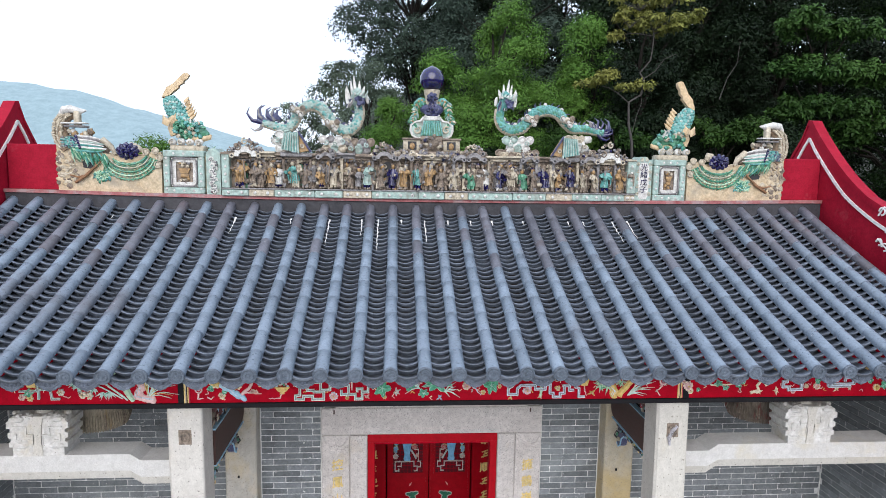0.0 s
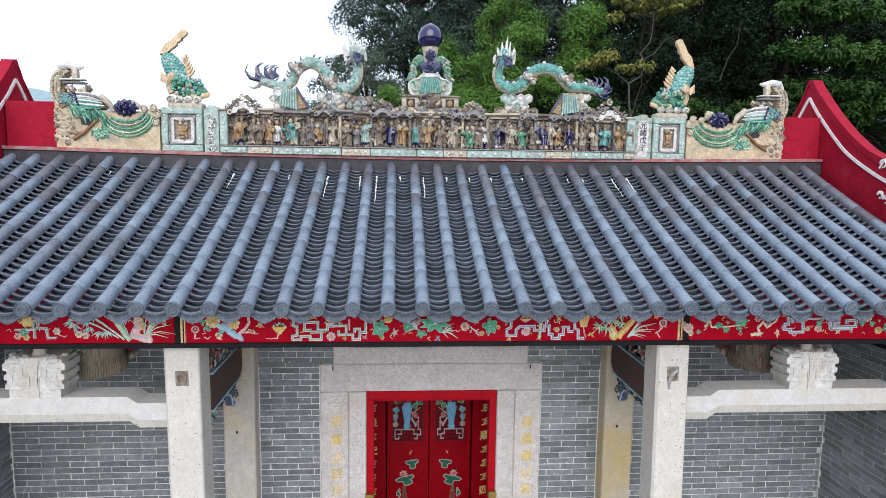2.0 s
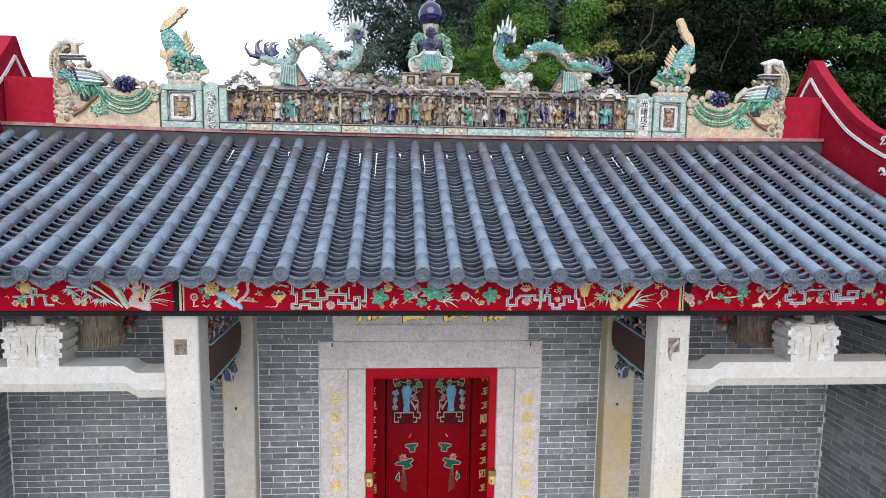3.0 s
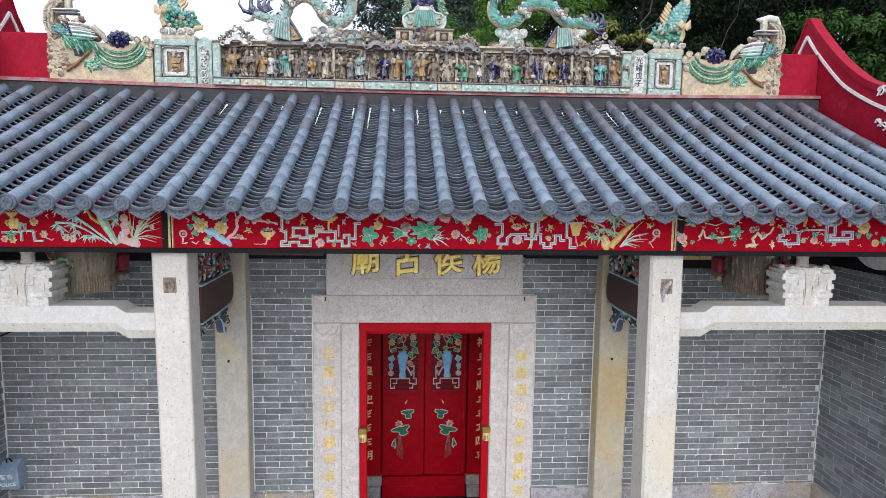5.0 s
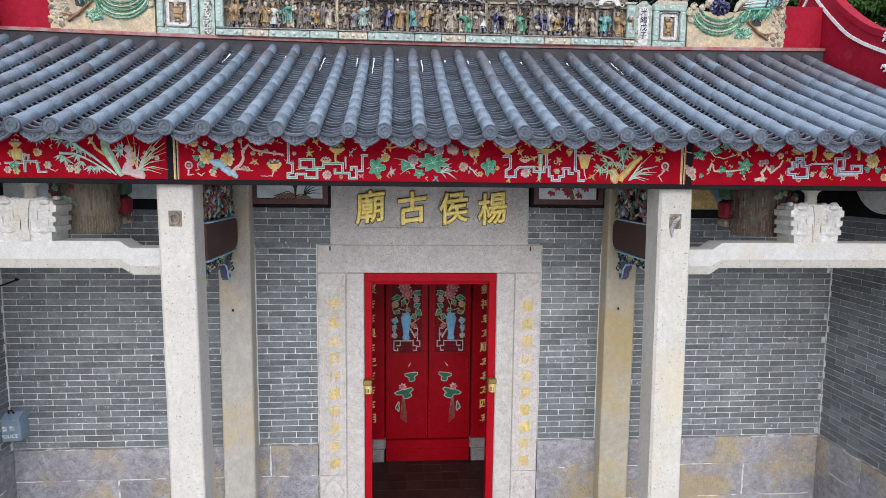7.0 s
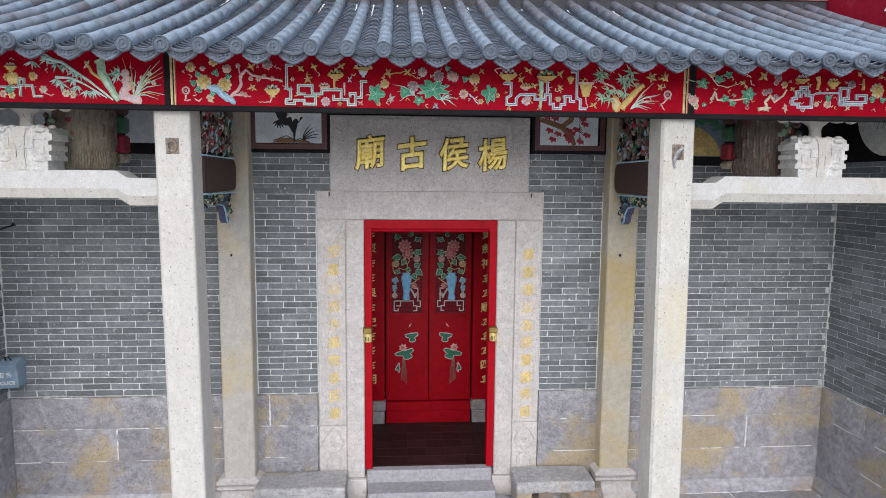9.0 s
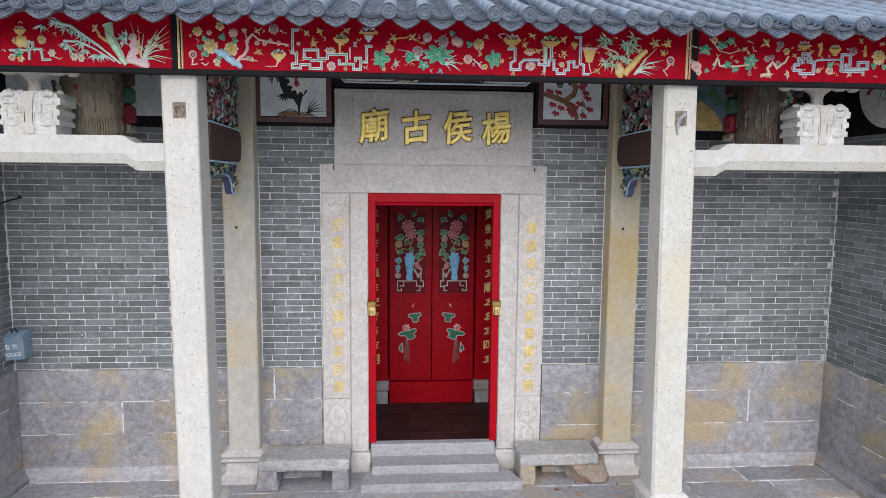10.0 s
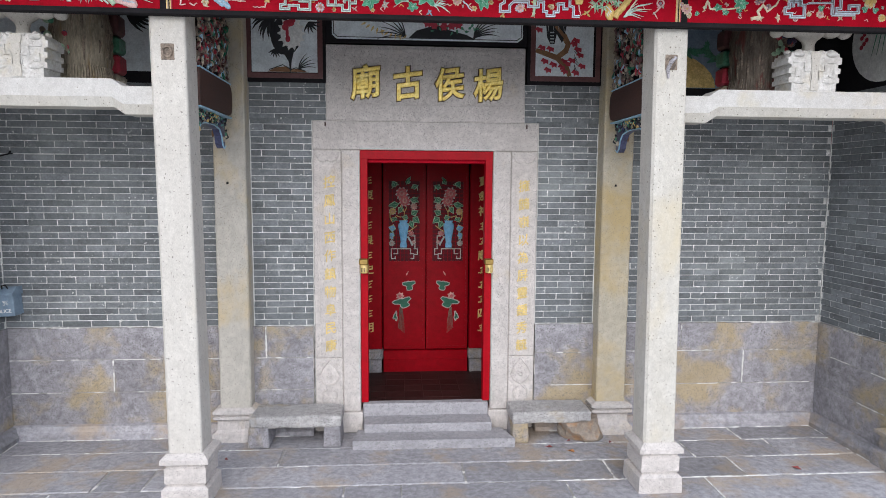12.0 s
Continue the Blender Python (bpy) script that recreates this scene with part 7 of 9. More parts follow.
jade(*(2.791, 3.648), 0.026, 0.4, 3)
bowl(*(2.584, 3.776), 0.095, M_GILT, (M_DUSK, M_SHELL), 0.3)
twig([(2.703, 3.798), (2.710, 3.756), (2.701, 3.708)], M_GILT, 0.016)
bowl(*(2.819, 3.758), 0.085, M_GILT, (M_YELLOW, M_IVORY), 0.5)
blossom(*(2.703, 3.606), 0.02, M_IVORY)
blossom(*(2.964, 3.750), 0.032, M_DUSK, M_SHELL)
twig([(3.049, 3.712), (3.049, 3.791)], M_GILT, 0.013, "carved_stand", 0.001)
petals(*(2.943, 3.580), 0.026, M_IVORY)
petals(*(3.045, 3.590), 0.026, M_IVORY)
blossom(*(3.162, 3.711), 0.055, M_YELLOW)
jade(*(3.126, 3.649), 0.025, 0.5, 3)
jade(*(3.204, 3.645), 0.025, 2.5, 3)
for p in ((2.520, 3.709), (2.640, 3.738), (2.147, 3.746), (3.013, 3.824), (3.176, 3.807)):
    petals(*p, 0.028, M_YELLOW)
# thin vines and small buds between
for k in range(170):
    x, z = q.uniform(-3.95, 3.95), q.uniform(3.56, 3.8)
    if -1.9 < x < -1.76 or 1.68 < x < 1.83:
        continue
    if k % 3:
        a = q.uniform(0, 6.28)
        twig([(x, z), (x + 0.025 * math.cos(a), z + 0.018 * math.sin(a)), (x + 0.03 * math.cos(a + 0.9), z + 0.03 * math.sin(a + 0.9))], q.choice((M_IVORY, M_GILT, M_SHELL)), 0.0032, "carved_tendril", 0.002)
    else:
        petals(x, z, 0.016, q.choice((M_IVORY, M_GILT, M_MINT, M_SHELL)))
# the far ends of the boards
for k in range(26):
    x = q.choice((-1, 1)) * q.uniform(3.22, 3.95)
    z = q.uniform(3.57, 3.78)
    (blossom(x, z, 0.03, q.choice((M_SHELL, M_YELLOW, M_IVORY))), jade(x + 0.06, z + 0.02, 0.035, k, 5)) if k % 2 else sprays([(x, z)], M_MINT, 0.06)

# ---- ridge: pottery frieze and finials ----
RF = RY + 0.02                       # face of the ridge core
q = random.Random(77)
MUD = (M_UMBER, M_UMBER, M_SLATE, M_CREAM, M_UMBER, M_SLATE)


def spline(pts, n):
    """Points on a smooth curve through pts."""
    P = [Vector(p) for p in pts]
    P = [2 * P[0] - P[1]] + P + [2 * P[-1] - P[-2]]
    out = []
    for i in range(1, len(P) - 2):
        for k in range(n):
            t = k / n
            a, b, c, d = P[i - 1], P[i], P[i + 1], P[i + 2]
            out.append(0.5 * ((2 * b) + (c - a) * t + (2 * a - 5 * b + 4 * c - d) * t * t + (3 * b - a - 3 * c + d) * t ** 3))
    return out + [P[-2]]


def shake(g, start, amp):
    """Roughens the vertices added since start."""
    for i in range(start, len(g.v)):
        x, y, z = g.v[i]
        g.v[i] = (x + q.uniform(-amp, amp), y + q.uniform(-amp, amp), z + q.uniform(-amp, amp))


def rock(g, at, r, amp=0.3):
    k = len(g.v)
    g.ball(at, r, 7, 5, q.uniform(0, 90))
    shake(g, k, amp * min(r))


def curl(g, x, y, z, r, turn, s=1, w=0.3):
    """A raised spiral on the plane y."""
    P = []
    for k in range(13):
        t = k / 12
        a = turn + s * 7.5 * t
        P.append((x + r * (1 - 0.8 * t) * math.cos(a), y - 0.008 * t, z + r * (1 - 0.8 * t) * math.sin(a)))
    g.tube(P, [r * w * (1 - 0.5 * k / 12) for k in range(13)], 5)


def button(g, x, y, z, r, m0, m1):
    """A ringed pottery flower with a dark eye."""
    g.use(m0)
    g.tube([(x + r * math.cos(a), y, z + r * math.sin(a)) for a in [k * math.pi / 5 for k in range(11)]], r * 0.45, 5)
    g.use(m1).ball((x, y, z), (r * 0.7, r * 0.5, r * 0.7), 7, 4)


def scallops(g, x0, x1, z0, z1, y, r, mats):
    """Overlapping rounded cloud lobes."""
    n = max(2, int((x1 - x0) / r))
    m = max(2, int((z1 - z0) / r))
    for j in range(m):
        for i in range(n + (j % 2)):
            x = x0 + (x1 - x0) * (i + 0.5 - 0.5 * (j % 2)) / n
            z = z0 + (z1 - z0) * (j + 0.5) / m
            g.use(q.choice(mats))
            k = len(g.v)
            g.ball((x, y + 0.01 * j, z), (r * q.uniform(0.62, 0.85), 0.018, r * q.uniform(0.5, 0.75)), 9, 5, q.uniform(-30, 30))
            g.tube([(x + 0.66 * r * math.cos(a), y - 0.016 + 0.01 * j, z + 0.6 * r * math.sin(a)) for a in [0.2 + t * 0.7 for t in range(5)]], r * 0.1, 4)
            shake(g, k, 0.0045)


def ridge_panel(x0, x1, label):
    p = thing("ridge_window_panel", label, "ridge panel", "ridge window panels")
    g = Geo(M_AQUA)
    z0, z1 = 4.918 + sag(x0), 5.31
    w = 0.062
    for a, b, c, d in ((x0, x1, z0, z0 + w), (x0, x1, z1 - w, z1), (x0, x0 + w, z0 + w, z1 - w), (x1 - w, x1, z0 + w, z1 - w)):
        g.box(a, b, RF - 0.05, RF + 0.26, c, d, 0.008)
    part("outer_frame", g, p)
    g = Geo(M_SLATE)
    a, b, c, d = x0 + w + 0.012, x1 - w - 0.012, z0 + w + 0.012, z1 - w - 0.012
    e = 0.025
    g.tube([(a + e, RF - 0.04, c), (b - e, RF - 0.04, c), (b, RF - 0.04, c + e), (b, RF - 0.04, d - e), (b - e, RF - 0.04, d), (a + e, RF - 0.04, d), (a, RF - 0.04, d - e), (a, RF - 0.04, c + e), (a + e, RF - 0.04, c)], 0.008, 6)
    part("dark_bead", g, p, smooth=50)
    g = Geo(M_POT)
    rim(g, x0 + w + 0.03, x1 - w - 0.03, z0 + w + 0.03, z1 - w - 0.03, RF - 0.015, 0.042, 0.012)
    part("inner_frame", g, p)
    g = Geo(M_UMBER)
    g.box(x0 + w, x1 - w, RF - 0.008, RF + 0.02, z0 + w, z1 - w)
    part("recess", g, p)
    cx = (x0 + x1) / 2
    g = Geo(M_TAN)
    h = (x1 - x0) / 2 - w - 0.075
    g.prism([(cx - h, 5.14), (cx - h * 0.6, 5.09), (cx + h * 0.6, 5.09), (cx + h, 5.14)], "y", RF - 0.03, RF)
    g.box(cx - h * 0.7, cx + h * 0.7, RF - 0.026, RF, 5.05, 5.085, 0.004)
    for k in range(16):
        g.use(q.choice((M_UMBER, M_SLATE, M_CREAM, M_TAN)))
        rock(g, (cx + q.uniform(-h, h), RF - 0.015, q.choice((q.uniform(5.15, 5.21), q.uniform(5.0, 5.05)))), (0.018, 0.014, 0.014))
    part("carving", g, p, smooth=50)
    g = Geo(M_POT)
    for k in range(5):
        for x in (x0 + w / 2, x1 - w / 2):
            g.ball((x, RF - 0.05, z0 + 0.05 + k * 0.073), (0.012, 0.008, 0.012), 7, 5)
    for k in range(3):
        for z in (z0 + w / 2, z1 - w / 2):
            g.ball((x0 + 0.1 + k * (x1 - x0 - 0.2) / 2, RF - 0.05, z), (0.012, 0.008, 0.012), 7, 5)
    part("studs", g, p, kind="stuff")
    return p


ridge_panel(-2.6, -2.215, "turquoise ridge panel with a square window, its lower edge chipped")
ridge_panel(2.245, 2.585, "turquoise ridge panel with a square window")

for x0, x1, text in ((-2.195, -2.06, ""), (2.055, 2.225, "光緒戊子")):
    p = thing("ridge_plaque", "narrow upright glazed plaque" + (" with dark lettering" if text else " with worn scrollwork"), "plaque", "ridge plaques")
    g = Geo(M_AQUA)
    cx = (x0 + x1) / 2
    zb = 4.918 + sag(cx)
    g.prism([(x0, zb), (x1, zb), (x1, 5.29), (cx + 0.05, 5.305), (cx + 0.02, 5.335), (cx - 0.02, 5.335), (cx - 0.05, 5.305), (x0, 5.29)], "y", RF - 0.05, RF + 0.2)
    part("plaque", g, p)
    g = Geo(M_POT)
    if text:
        e = 0.03
        g.prism([(x0 + 0.05, zb + 0.02), (x1 - 0.05, zb + 0.02), (x1 - 0.03, zb + 0.06), (x1 - 0.03, 5.23), (x1 - 0.055, 5.275), (x0 + 0.055, 5.275), (x0 + 0.03, 5.23), (x0 + 0.03, zb + 0.06)], "y", RF - 0.054, RF)
        part("white_field", g, p)
        g = Geo(M_CREAM)
        for s in (-1, 1):
            for k in range(5):
                curl(g, cx + s * 0.066, RF - 0.052, 4.96 + 0.075 * k, 0.018, 1.5, s)
            curl(g, cx + s * 0.03, RF - 0.052, 5.305, 0.02, 1.5, s)
        part("scroll_border", g, p, smooth=60, kind="stuff")
    for k, ch in enumerate(text):
        writing(ch, cx, RF - 0.057, 5.225 - 0.075 * k, 0.075, M_NAVY, p, depth=0.003)
    if not text:
        for k in range(12):
            curl(g, cx + 0.012 * (-1) ** k, RF - 0.056, zb + 0.03 + 0.0285 * k, 0.026, 1.5 * k, (-1) ** k, 0.35)
        g.use(M_SLATE)
        for k in range(12):
            rock(g, (cx + q.uniform(-0.03, 0.03), RF - 0.056, zb + 0.03 + 0.0285 * k), (0.016, 0.012, 0.014))
        part("scrollwork", g, p, smooth=50, kind="stuff")

# frieze backing
FX0, FX1 = -2.04, 2.04
LZ = 4.962                            # top of the ledge
frieze = thing("frieze", "weathered pottery frieze of niches, pillars and little roofs", "frieze")
g = Geo(M_UMBER)
g.box(FX0, FX1, RF - 0.02, RF + 0.25, 4.9, 5.31, 0.006)
part("backing", g, frieze)
x, k = FX0, 0
while x < FX1 - 0.05:
    w = min(q.uniform(0.22, 0.46), FX1 - x)
    g = Geo((M_AQUA, M_CREAM, M_AQUA, M_AQUA, M_CREAM, M_AQUA)[k % 6])
    za = 4.918 + sag(x + w / 2)
    g.box(x + 0.002, x + w - 0.002, RF - 0.11 + q.uniform(0, 0.01), RF - 0.01, za, LZ - 0.012 + q.uniform(-0.004, 0.004), 0.006)
    led = part("ledge", g, frieze)
    g = Geo(M_POT)
    n = max(2, round(w / 0.11))
    for j in range(n):
        g.ball((x + w * (j + 0.5) / n, RF - 0.112, (za + LZ) / 2 - 0.006), (0.016, 0.01, 0.016), 8, 5)
    part("studs", g, led, kind="stuff")
    x += w
    k += 1
g = Geo(M_SLATE)
g.box(FX0, FX1, RF - 0.116, RF, LZ - 0.012, LZ, 0.003)
part("ledge_lip", g, frieze)
for x0, x1 in ((FX0, -1.965), (1.955, FX1)):
    g = Geo(M_AQUA)
    g.box(x0, x1, RF - 0.1, RF, LZ, 5.3, 0.008)
    post = part("end_post", g, frieze)
    g = Geo(M_POT)
    for k in range(4):
        g.ball(((x0 + x1) / 2, RF - 0.1, 5.02 + 0.072 * k), (0.014, 0.01, 0.014), 8, 5)
    part("studs", g, post, kind="stuff")
for x in (-1.72, -1.46, -1.2, -0.9, -0.6, -0.35, -0.22, 0.2, 0.3, 0.55, 0.75, 0.87, 1.03, 1.2, 1.45, 1.66, 1.84):
    g = Geo(q.choice(MUD))
    g.box(x - 0.014, x + 0.014, RF - 0.07, RF, LZ, 5.29, 0.004)
    part("pillar", g, frieze)
for k in range(16):
    x0 = FX0 + (FX1 - FX0) * k / 16
    x1 = x0 + (FX1 - FX0) / 16 - 0.004
    g = Geo(q.choice((M_UMBER, M_CREAM, M_SLATE, M_UMBER)))
    z = 5.285 + q.uniform(-0.012, 0.012)
    g.stack([(x0, x1, RF - 0.07, RF + 0.2, z - 0.03), (x0, x1, RF - 0.07, RF + 0.2, z - 0.012), (x0, x1, RF - 0.115, RF + 0.2, z + 0.006), (x0, x1, RF - 0.115, RF + 0.2, z + 0.022)])
    part("cornice_block", g, frieze)
    if k % 3:
        g = Geo(M_UMBER)
        for j in range(9):
            g.use(q.choice(MUD))
            x = x0 + (x1 - x0) * (j + 0.5) / 9
            rock(g, (x, RF - 0.045, z - 0.05), (0.012, 0.02, 0.02))
        part("lintel_carving", g, frieze, smooth=50, kind="stuff")
for x in (-1.815, -1.025, -0.455, 0.385, 0.95, 1.76, -1.29, 1.56):
    # flat black plate on the backing stands in for the niche's inner shade
    g = Geo(M_INK)
    pts = [(x - 0.04, LZ), (x + 0.04, LZ), (x + 0.04, 5.2)] + [(x + 0.04 * math.cos(a), 5.2 + 0.04 * math.sin(a)) for a in [math.pi * j / 6 for j in range(1, 6)]] + [(x - 0.04, 5.2)]
    g.prism(pts, "y", RF - 0.03, RF)
    part("niche", g, frieze, "flat black plate that paints the shade inside a niche")
    if x in (-1.815, 0.385, 1.76, -1.29):
        g = Geo(M_GREEN)
        g.box(x - 0.03, x + 0.01, RF - 0.036, RF - 0.02, LZ, 5.2, 0.003)
        part("niche_door", g, frieze, "dark green door leaf")


def canopy(x, s, top):
    g = Geo(M_SLATE if s < 1.2 else M_POT)
    ring = [math.pi * j / 10 for j in range(11)]
    g.prism([(x + 0.085 * s * math.cos(a), 5.265 + 0.075 * s * math.sin(a)) for a in ring] + [(x + 0.05 * s * math.cos(a), 5.262 + 0.035 * s * math.sin(a)) for a in ring[::-1]], "y", RF - 0.125, RF - 0.04)
    can = part("canopy", g, frieze)
    g = Geo(M_SLATE)
    for sd in (-1, 1):
        button(g, x + sd * 0.1 * s, RF - 0.12, 5.27, 0.018, M_CREAM if s > 1.2 else M_SLATE, M_INK)
        button(g, x + sd * 0.085 * s, RF - 0.1, 5.33, 0.016, M_SLATE, M_INK)
        g.use(M_UMBER)
        curl(g, x + sd * 0.055 * s, RF - 0.12, 5.345, 0.026 * s, 1.5, sd)
        curl(g, x + sd * 0.125 * s, RF - 0.09, 5.32, 0.024 * s, 1.5, sd)
    g.use(M_CREAM)
    curl(g, x, RF - 0.12, top - 0.035, 0.026 * s, 1.5, 1)
    for j in range(46):
        a = math.pi * q.random()
        rr = q.uniform(0.5, 1)
        g.use(q.choice(MUD + (M_SLATE, M_NAVY)))
        rock(g, (x + rr * 0.14 * s * math.cos(a), RF - q.uniform(0.02, 0.12), 5.285 + rr * (top - 5.3) * math.sin(a) ** 1.5), (0.018, 0.016, 0.015))
    part("canopy_scrollwork", g, can, smooth=50, kind="stuff")


for x, s, top in ((-1.81, 1.25, 5.44), (-1.05, 0.7, 5.37), (-0.485, 0.95, 5.435), (-0.29, 0.7, 5.36), (0.27, 0.7, 5.37), (0.395, 1.0, 5.43), (0.95, 0.7, 5.36), (1.27, 0.7, 5.35), (1.56, 0.8, 5.4), (1.76, 1.3, 5.47)):
    canopy(x, s, top)

# figurines standing on the ledge
ROW = ((-1.89, M_TAN, M_NAVY), (-1.76, M_UMBER, M_CREAM), (-1.655, M_UMBER, M_UMBER), (-1.58, M_TAN, M_UMBER), (-1.51, M_POT, M_NAVY), (-1.36, M_TEAL, M_CREAM), (-1.25, M_UMBER, M_SLATE),
       (-1.1, M_TAN, M_NAVY), (-0.965, M_CREAM, M_CREAM), (-0.83, M_UMBER, M_UMBER), (-0.735, M_SLATE, M_UMBER), (-0.66, M_AQUA, M_NAVY), (-0.54, M_UMBER, M_CREAM), (-0.43, M_NAVY, M_NAVY),
       (-0.27, M_TAN, M_UMBER), (-0.14, M_TEAL, M_NAVY), (-0.03, M_TAN, M_UMBER), (0.08, M_UMBER, M_SLATE), (0.18, M_CREAM, M_CREAM), (0.36, M_GREEN, M_GREEN), (0.46, M_UMBER, M_UMBER),
       (0.535, M_POT, M_NAVY), (0.655, M_NAVY, M_POT), (0.795, M_CREAM, M_UMBER), (0.925, M_GREEN, M_GREEN), (1.0, M_UMBER, M_UMBER), (1.12, M_NAVY, M_CREAM), (1.26, M_TAN, M_NAVY), (1.36, M_NAVY, M_UMBER),
       (1.5, M_CREAM, M_UMBER), (1.62, M_CREAM, M_UMBER), (1.74, M_TEAL, M_NAVY), (1.885, M_TAN, M_UMBER))


def figurine(x, y, h, top, low, label):
    """One plain little statue in robes, roughly worn."""
    g = Geo(low)
    w = h * 0.15
    tw = q.uniform(-0.5, 0.5)
    lean = q.uniform(-0.13, 0.13) * h
    z = LZ
    for s in (-1, 1):
        g.use(M_UMBER).ball((x + s * w * 0.5, y - 0.012, z + 0.012), (0.015, 0.026, 0.012), 6, 4)
        g.use(low).tube([(x + s * w * 0.5, y, z + 0.01), (x + s * w * 0.4, y, z + h * 0.32)], [w * 0.42, w * 0.52], 7)
    g.use(top)
    g.tube([(x + w * tw * 0.3, y, z + h * q.uniform(0.12, 0.28)), (x, y, z + h * 0.42), (x + lean * 0.5, y, z + h * 0.52), (x + lean, y, z + h * 0.72), (x + lean, y, z + h * 0.8)], [w * 1.05, w * 0.85, w * 0.68, w * 0.88, w * 0.35], 10, 0.72)
    for k in range(4):
        a = (k - 1.5) * 0.55 * w
        g.tube([(x + a * 1.15, y - w * 0.66, z + h * 0.2), (x + a * 0.8, y - w * 0.58, z + h * 0.5)], w * 0.11, 4)
    g.use(q.choice((low, M_UMBER)))
    g.tube([(x - w * 0.75, y, z + h * 0.5), (x, y - w * 0.58, z + h * 0.47), (x + w * 0.75, y, z + h * 0.5)], w * 0.14, 5)
    for s in (-1, 1):
        up = q.uniform(-0.6, 1.0)
        el = (x + lean + s * w * q.uniform(1.2, 1.55), y - 0.015, z + h * (0.58 + 0.06 * up))
        g.use(top).tube([(x + lean + s * w * 0.65, y, z + h * 0.74), el, (x + lean + s * w * q.uniform(0.4, 1.2), y - 0.05, z + h * (0.55 + 0.16 * up))], [w * 0.34, w * 0.38, w * 0.46], 7)
        if q.random() < 0.5:
            g.use(top).tube([el, (el[0], y, z + h * q.uniform(0.25, 0.4))], [w * 0.3, w * 0.12], 5)
    g.use(q.choice((M_CREAM, M_TAN, M_UMBER)))
    g.ball((x + lean, y - 0.004, z + h * 0.88), (0.02, 0.02, 0.025), 8, 6)
    g.use(q.choice((M_UMBER, M_NAVY, M_SLATE, M_UMBER)))
    g.ball((x + lean, y + 0.004, z + h * 0.945), (0.024, 0.022, 0.015), 7, 4)
    if q.random() < 0.4:
        g.box(x + lean - 0.028, x + lean + 0.028, y - 0.012, y + 0.012, z + h * 0.955, z + h * 0.97)
    if q.random() < 0.5:
        g.use(M_SLATE).tube([(x + lean, y - 0.018, z + h * 0.85), (x + lean * 0.6, y - w * 0.65, z + h * 0.68)], [0.012, 0.004], 5)
    if q.random() < 0.35:
        s = q.choice((-1, 1))
        g.use(M_UMBER).tube([(x + s * w * 1.3, y - 0.04, z + h * 0.3), (x + s * w * 0.9, y - 0.05, z + h * 0.98)], 0.006, 5)
    turn, size = q.uniform(-0.7, 0.7), q.uniform(0.9, 1.12)
    g.v = [(x + size * ((a - x) * math.cos(turn) - (b - y) * math.sin(turn)), y + (a - x) * math.sin(turn) + (b - y) * math.cos(turn), c) for a, b, c in g.v]
    shake(g, 0, 0.004)
    solid("figurine", g, label, "statuette", "ridge figurines", smooth=60)


for x, top, low in ROW:
    figurine(x + q.uniform(-0.02, 0.02), RF - 0.08, q.uniform(0.215, 0.285), top, low, "small weathered glazed pottery statuette on the ridge ledge")
for k in range(22):
    figurine(FX0 + 0.12 + (FX1 - FX0 - 0.24) * (k + q.uniform(-0.3, 0.3)) / 21, RF - 0.045, q.uniform(0.27, 0.295), q.choice(MUD), M_UMBER, "small brown worn pottery statuette behind the front row")

# chipped rocks, banners and foliage between the figurines
g = Geo(M_UMBER)
for k in range(760):
    g.use(q.choice(MUD + (M_TAN, M_SLATE, M_UMBER, M_UMBER)))
    x, z = q.uniform(FX0 + 0.1, FX1 - 0.1), q.uniform(LZ, 5.28)
    y = RF - q.uniform(0.02, 0.05 if z > 5.05 else 0.1)
    if k % 4:
        rock(g, (x, y, z), (q.uniform(0.01, 0.022), 0.015, q.uniform(0.01, 0.026)))
    else:
        curl(g, x, y, z, q.uniform(0.012, 0.022), q.uniform(0, 6), q.choice((-1, 1)))
part("loose_ornament", g, frieze, smooth=50, kind="stuff")

# cloud supports and crests standing on the frieze
for x0, x1, z0, z1, mats, label in ((-1.55, -1.39, 5.31, 5.52, (M_POT, M_CREAM, M_AQUA), "white pottery cloud block under the tail"), (-1.09, -0.86, 5.31, 5.49, (M_POT, M_CREAM, M_SLATE, M_AQUA), "white and aqua pottery cloud block"),
                                   (-0.86, -0.62, 5.31, 5.46, (M_SLATE, M_UMBER, M_AQUA), "grey pottery cloud crest on the frieze"), (0.73, 0.97, 5.34, 5.52, (M_POT, M_POT, M_AQUA), "white pottery cloud block under the coils"),
                                   (1.37, 1.56, 5.36, 5.54, (M_POT, M_POT, M_CREAM), "white pottery cloud block under the tail"), (0.67, 1.03, 5.3, 5.36, (M_UMBER, M_CREAM), "brown pottery rock base on the frieze"), (1.3, 1.62, 5.3, 5.37, (M_SLATE, M_UMBER), "grey pottery rock base on the frieze")):
    g = Geo(mats[0])
    g.box(x0 + 0.02, x1 - 0.02, RF + 0.02, RF + 0.15, z0 - 0.01, z1 - 0.03, 0.01)
    scallops(g, x0, x1, z0, z1, RF + 0.02, 0.062, mats)
    for j in range(3):
        g.use(mats[-1])
        curl(g, x0 + (x1 - x0) * (j + 0.5) / 3, RF - 0.015, (z0 + z1) / 2 + q.uniform(-0.03, 0.03), 0.026, q.uniform(0, 6), 1)
    solid("cloud_block", g, label, "pottery ornament", "ridge cloud blocks", smooth=60)

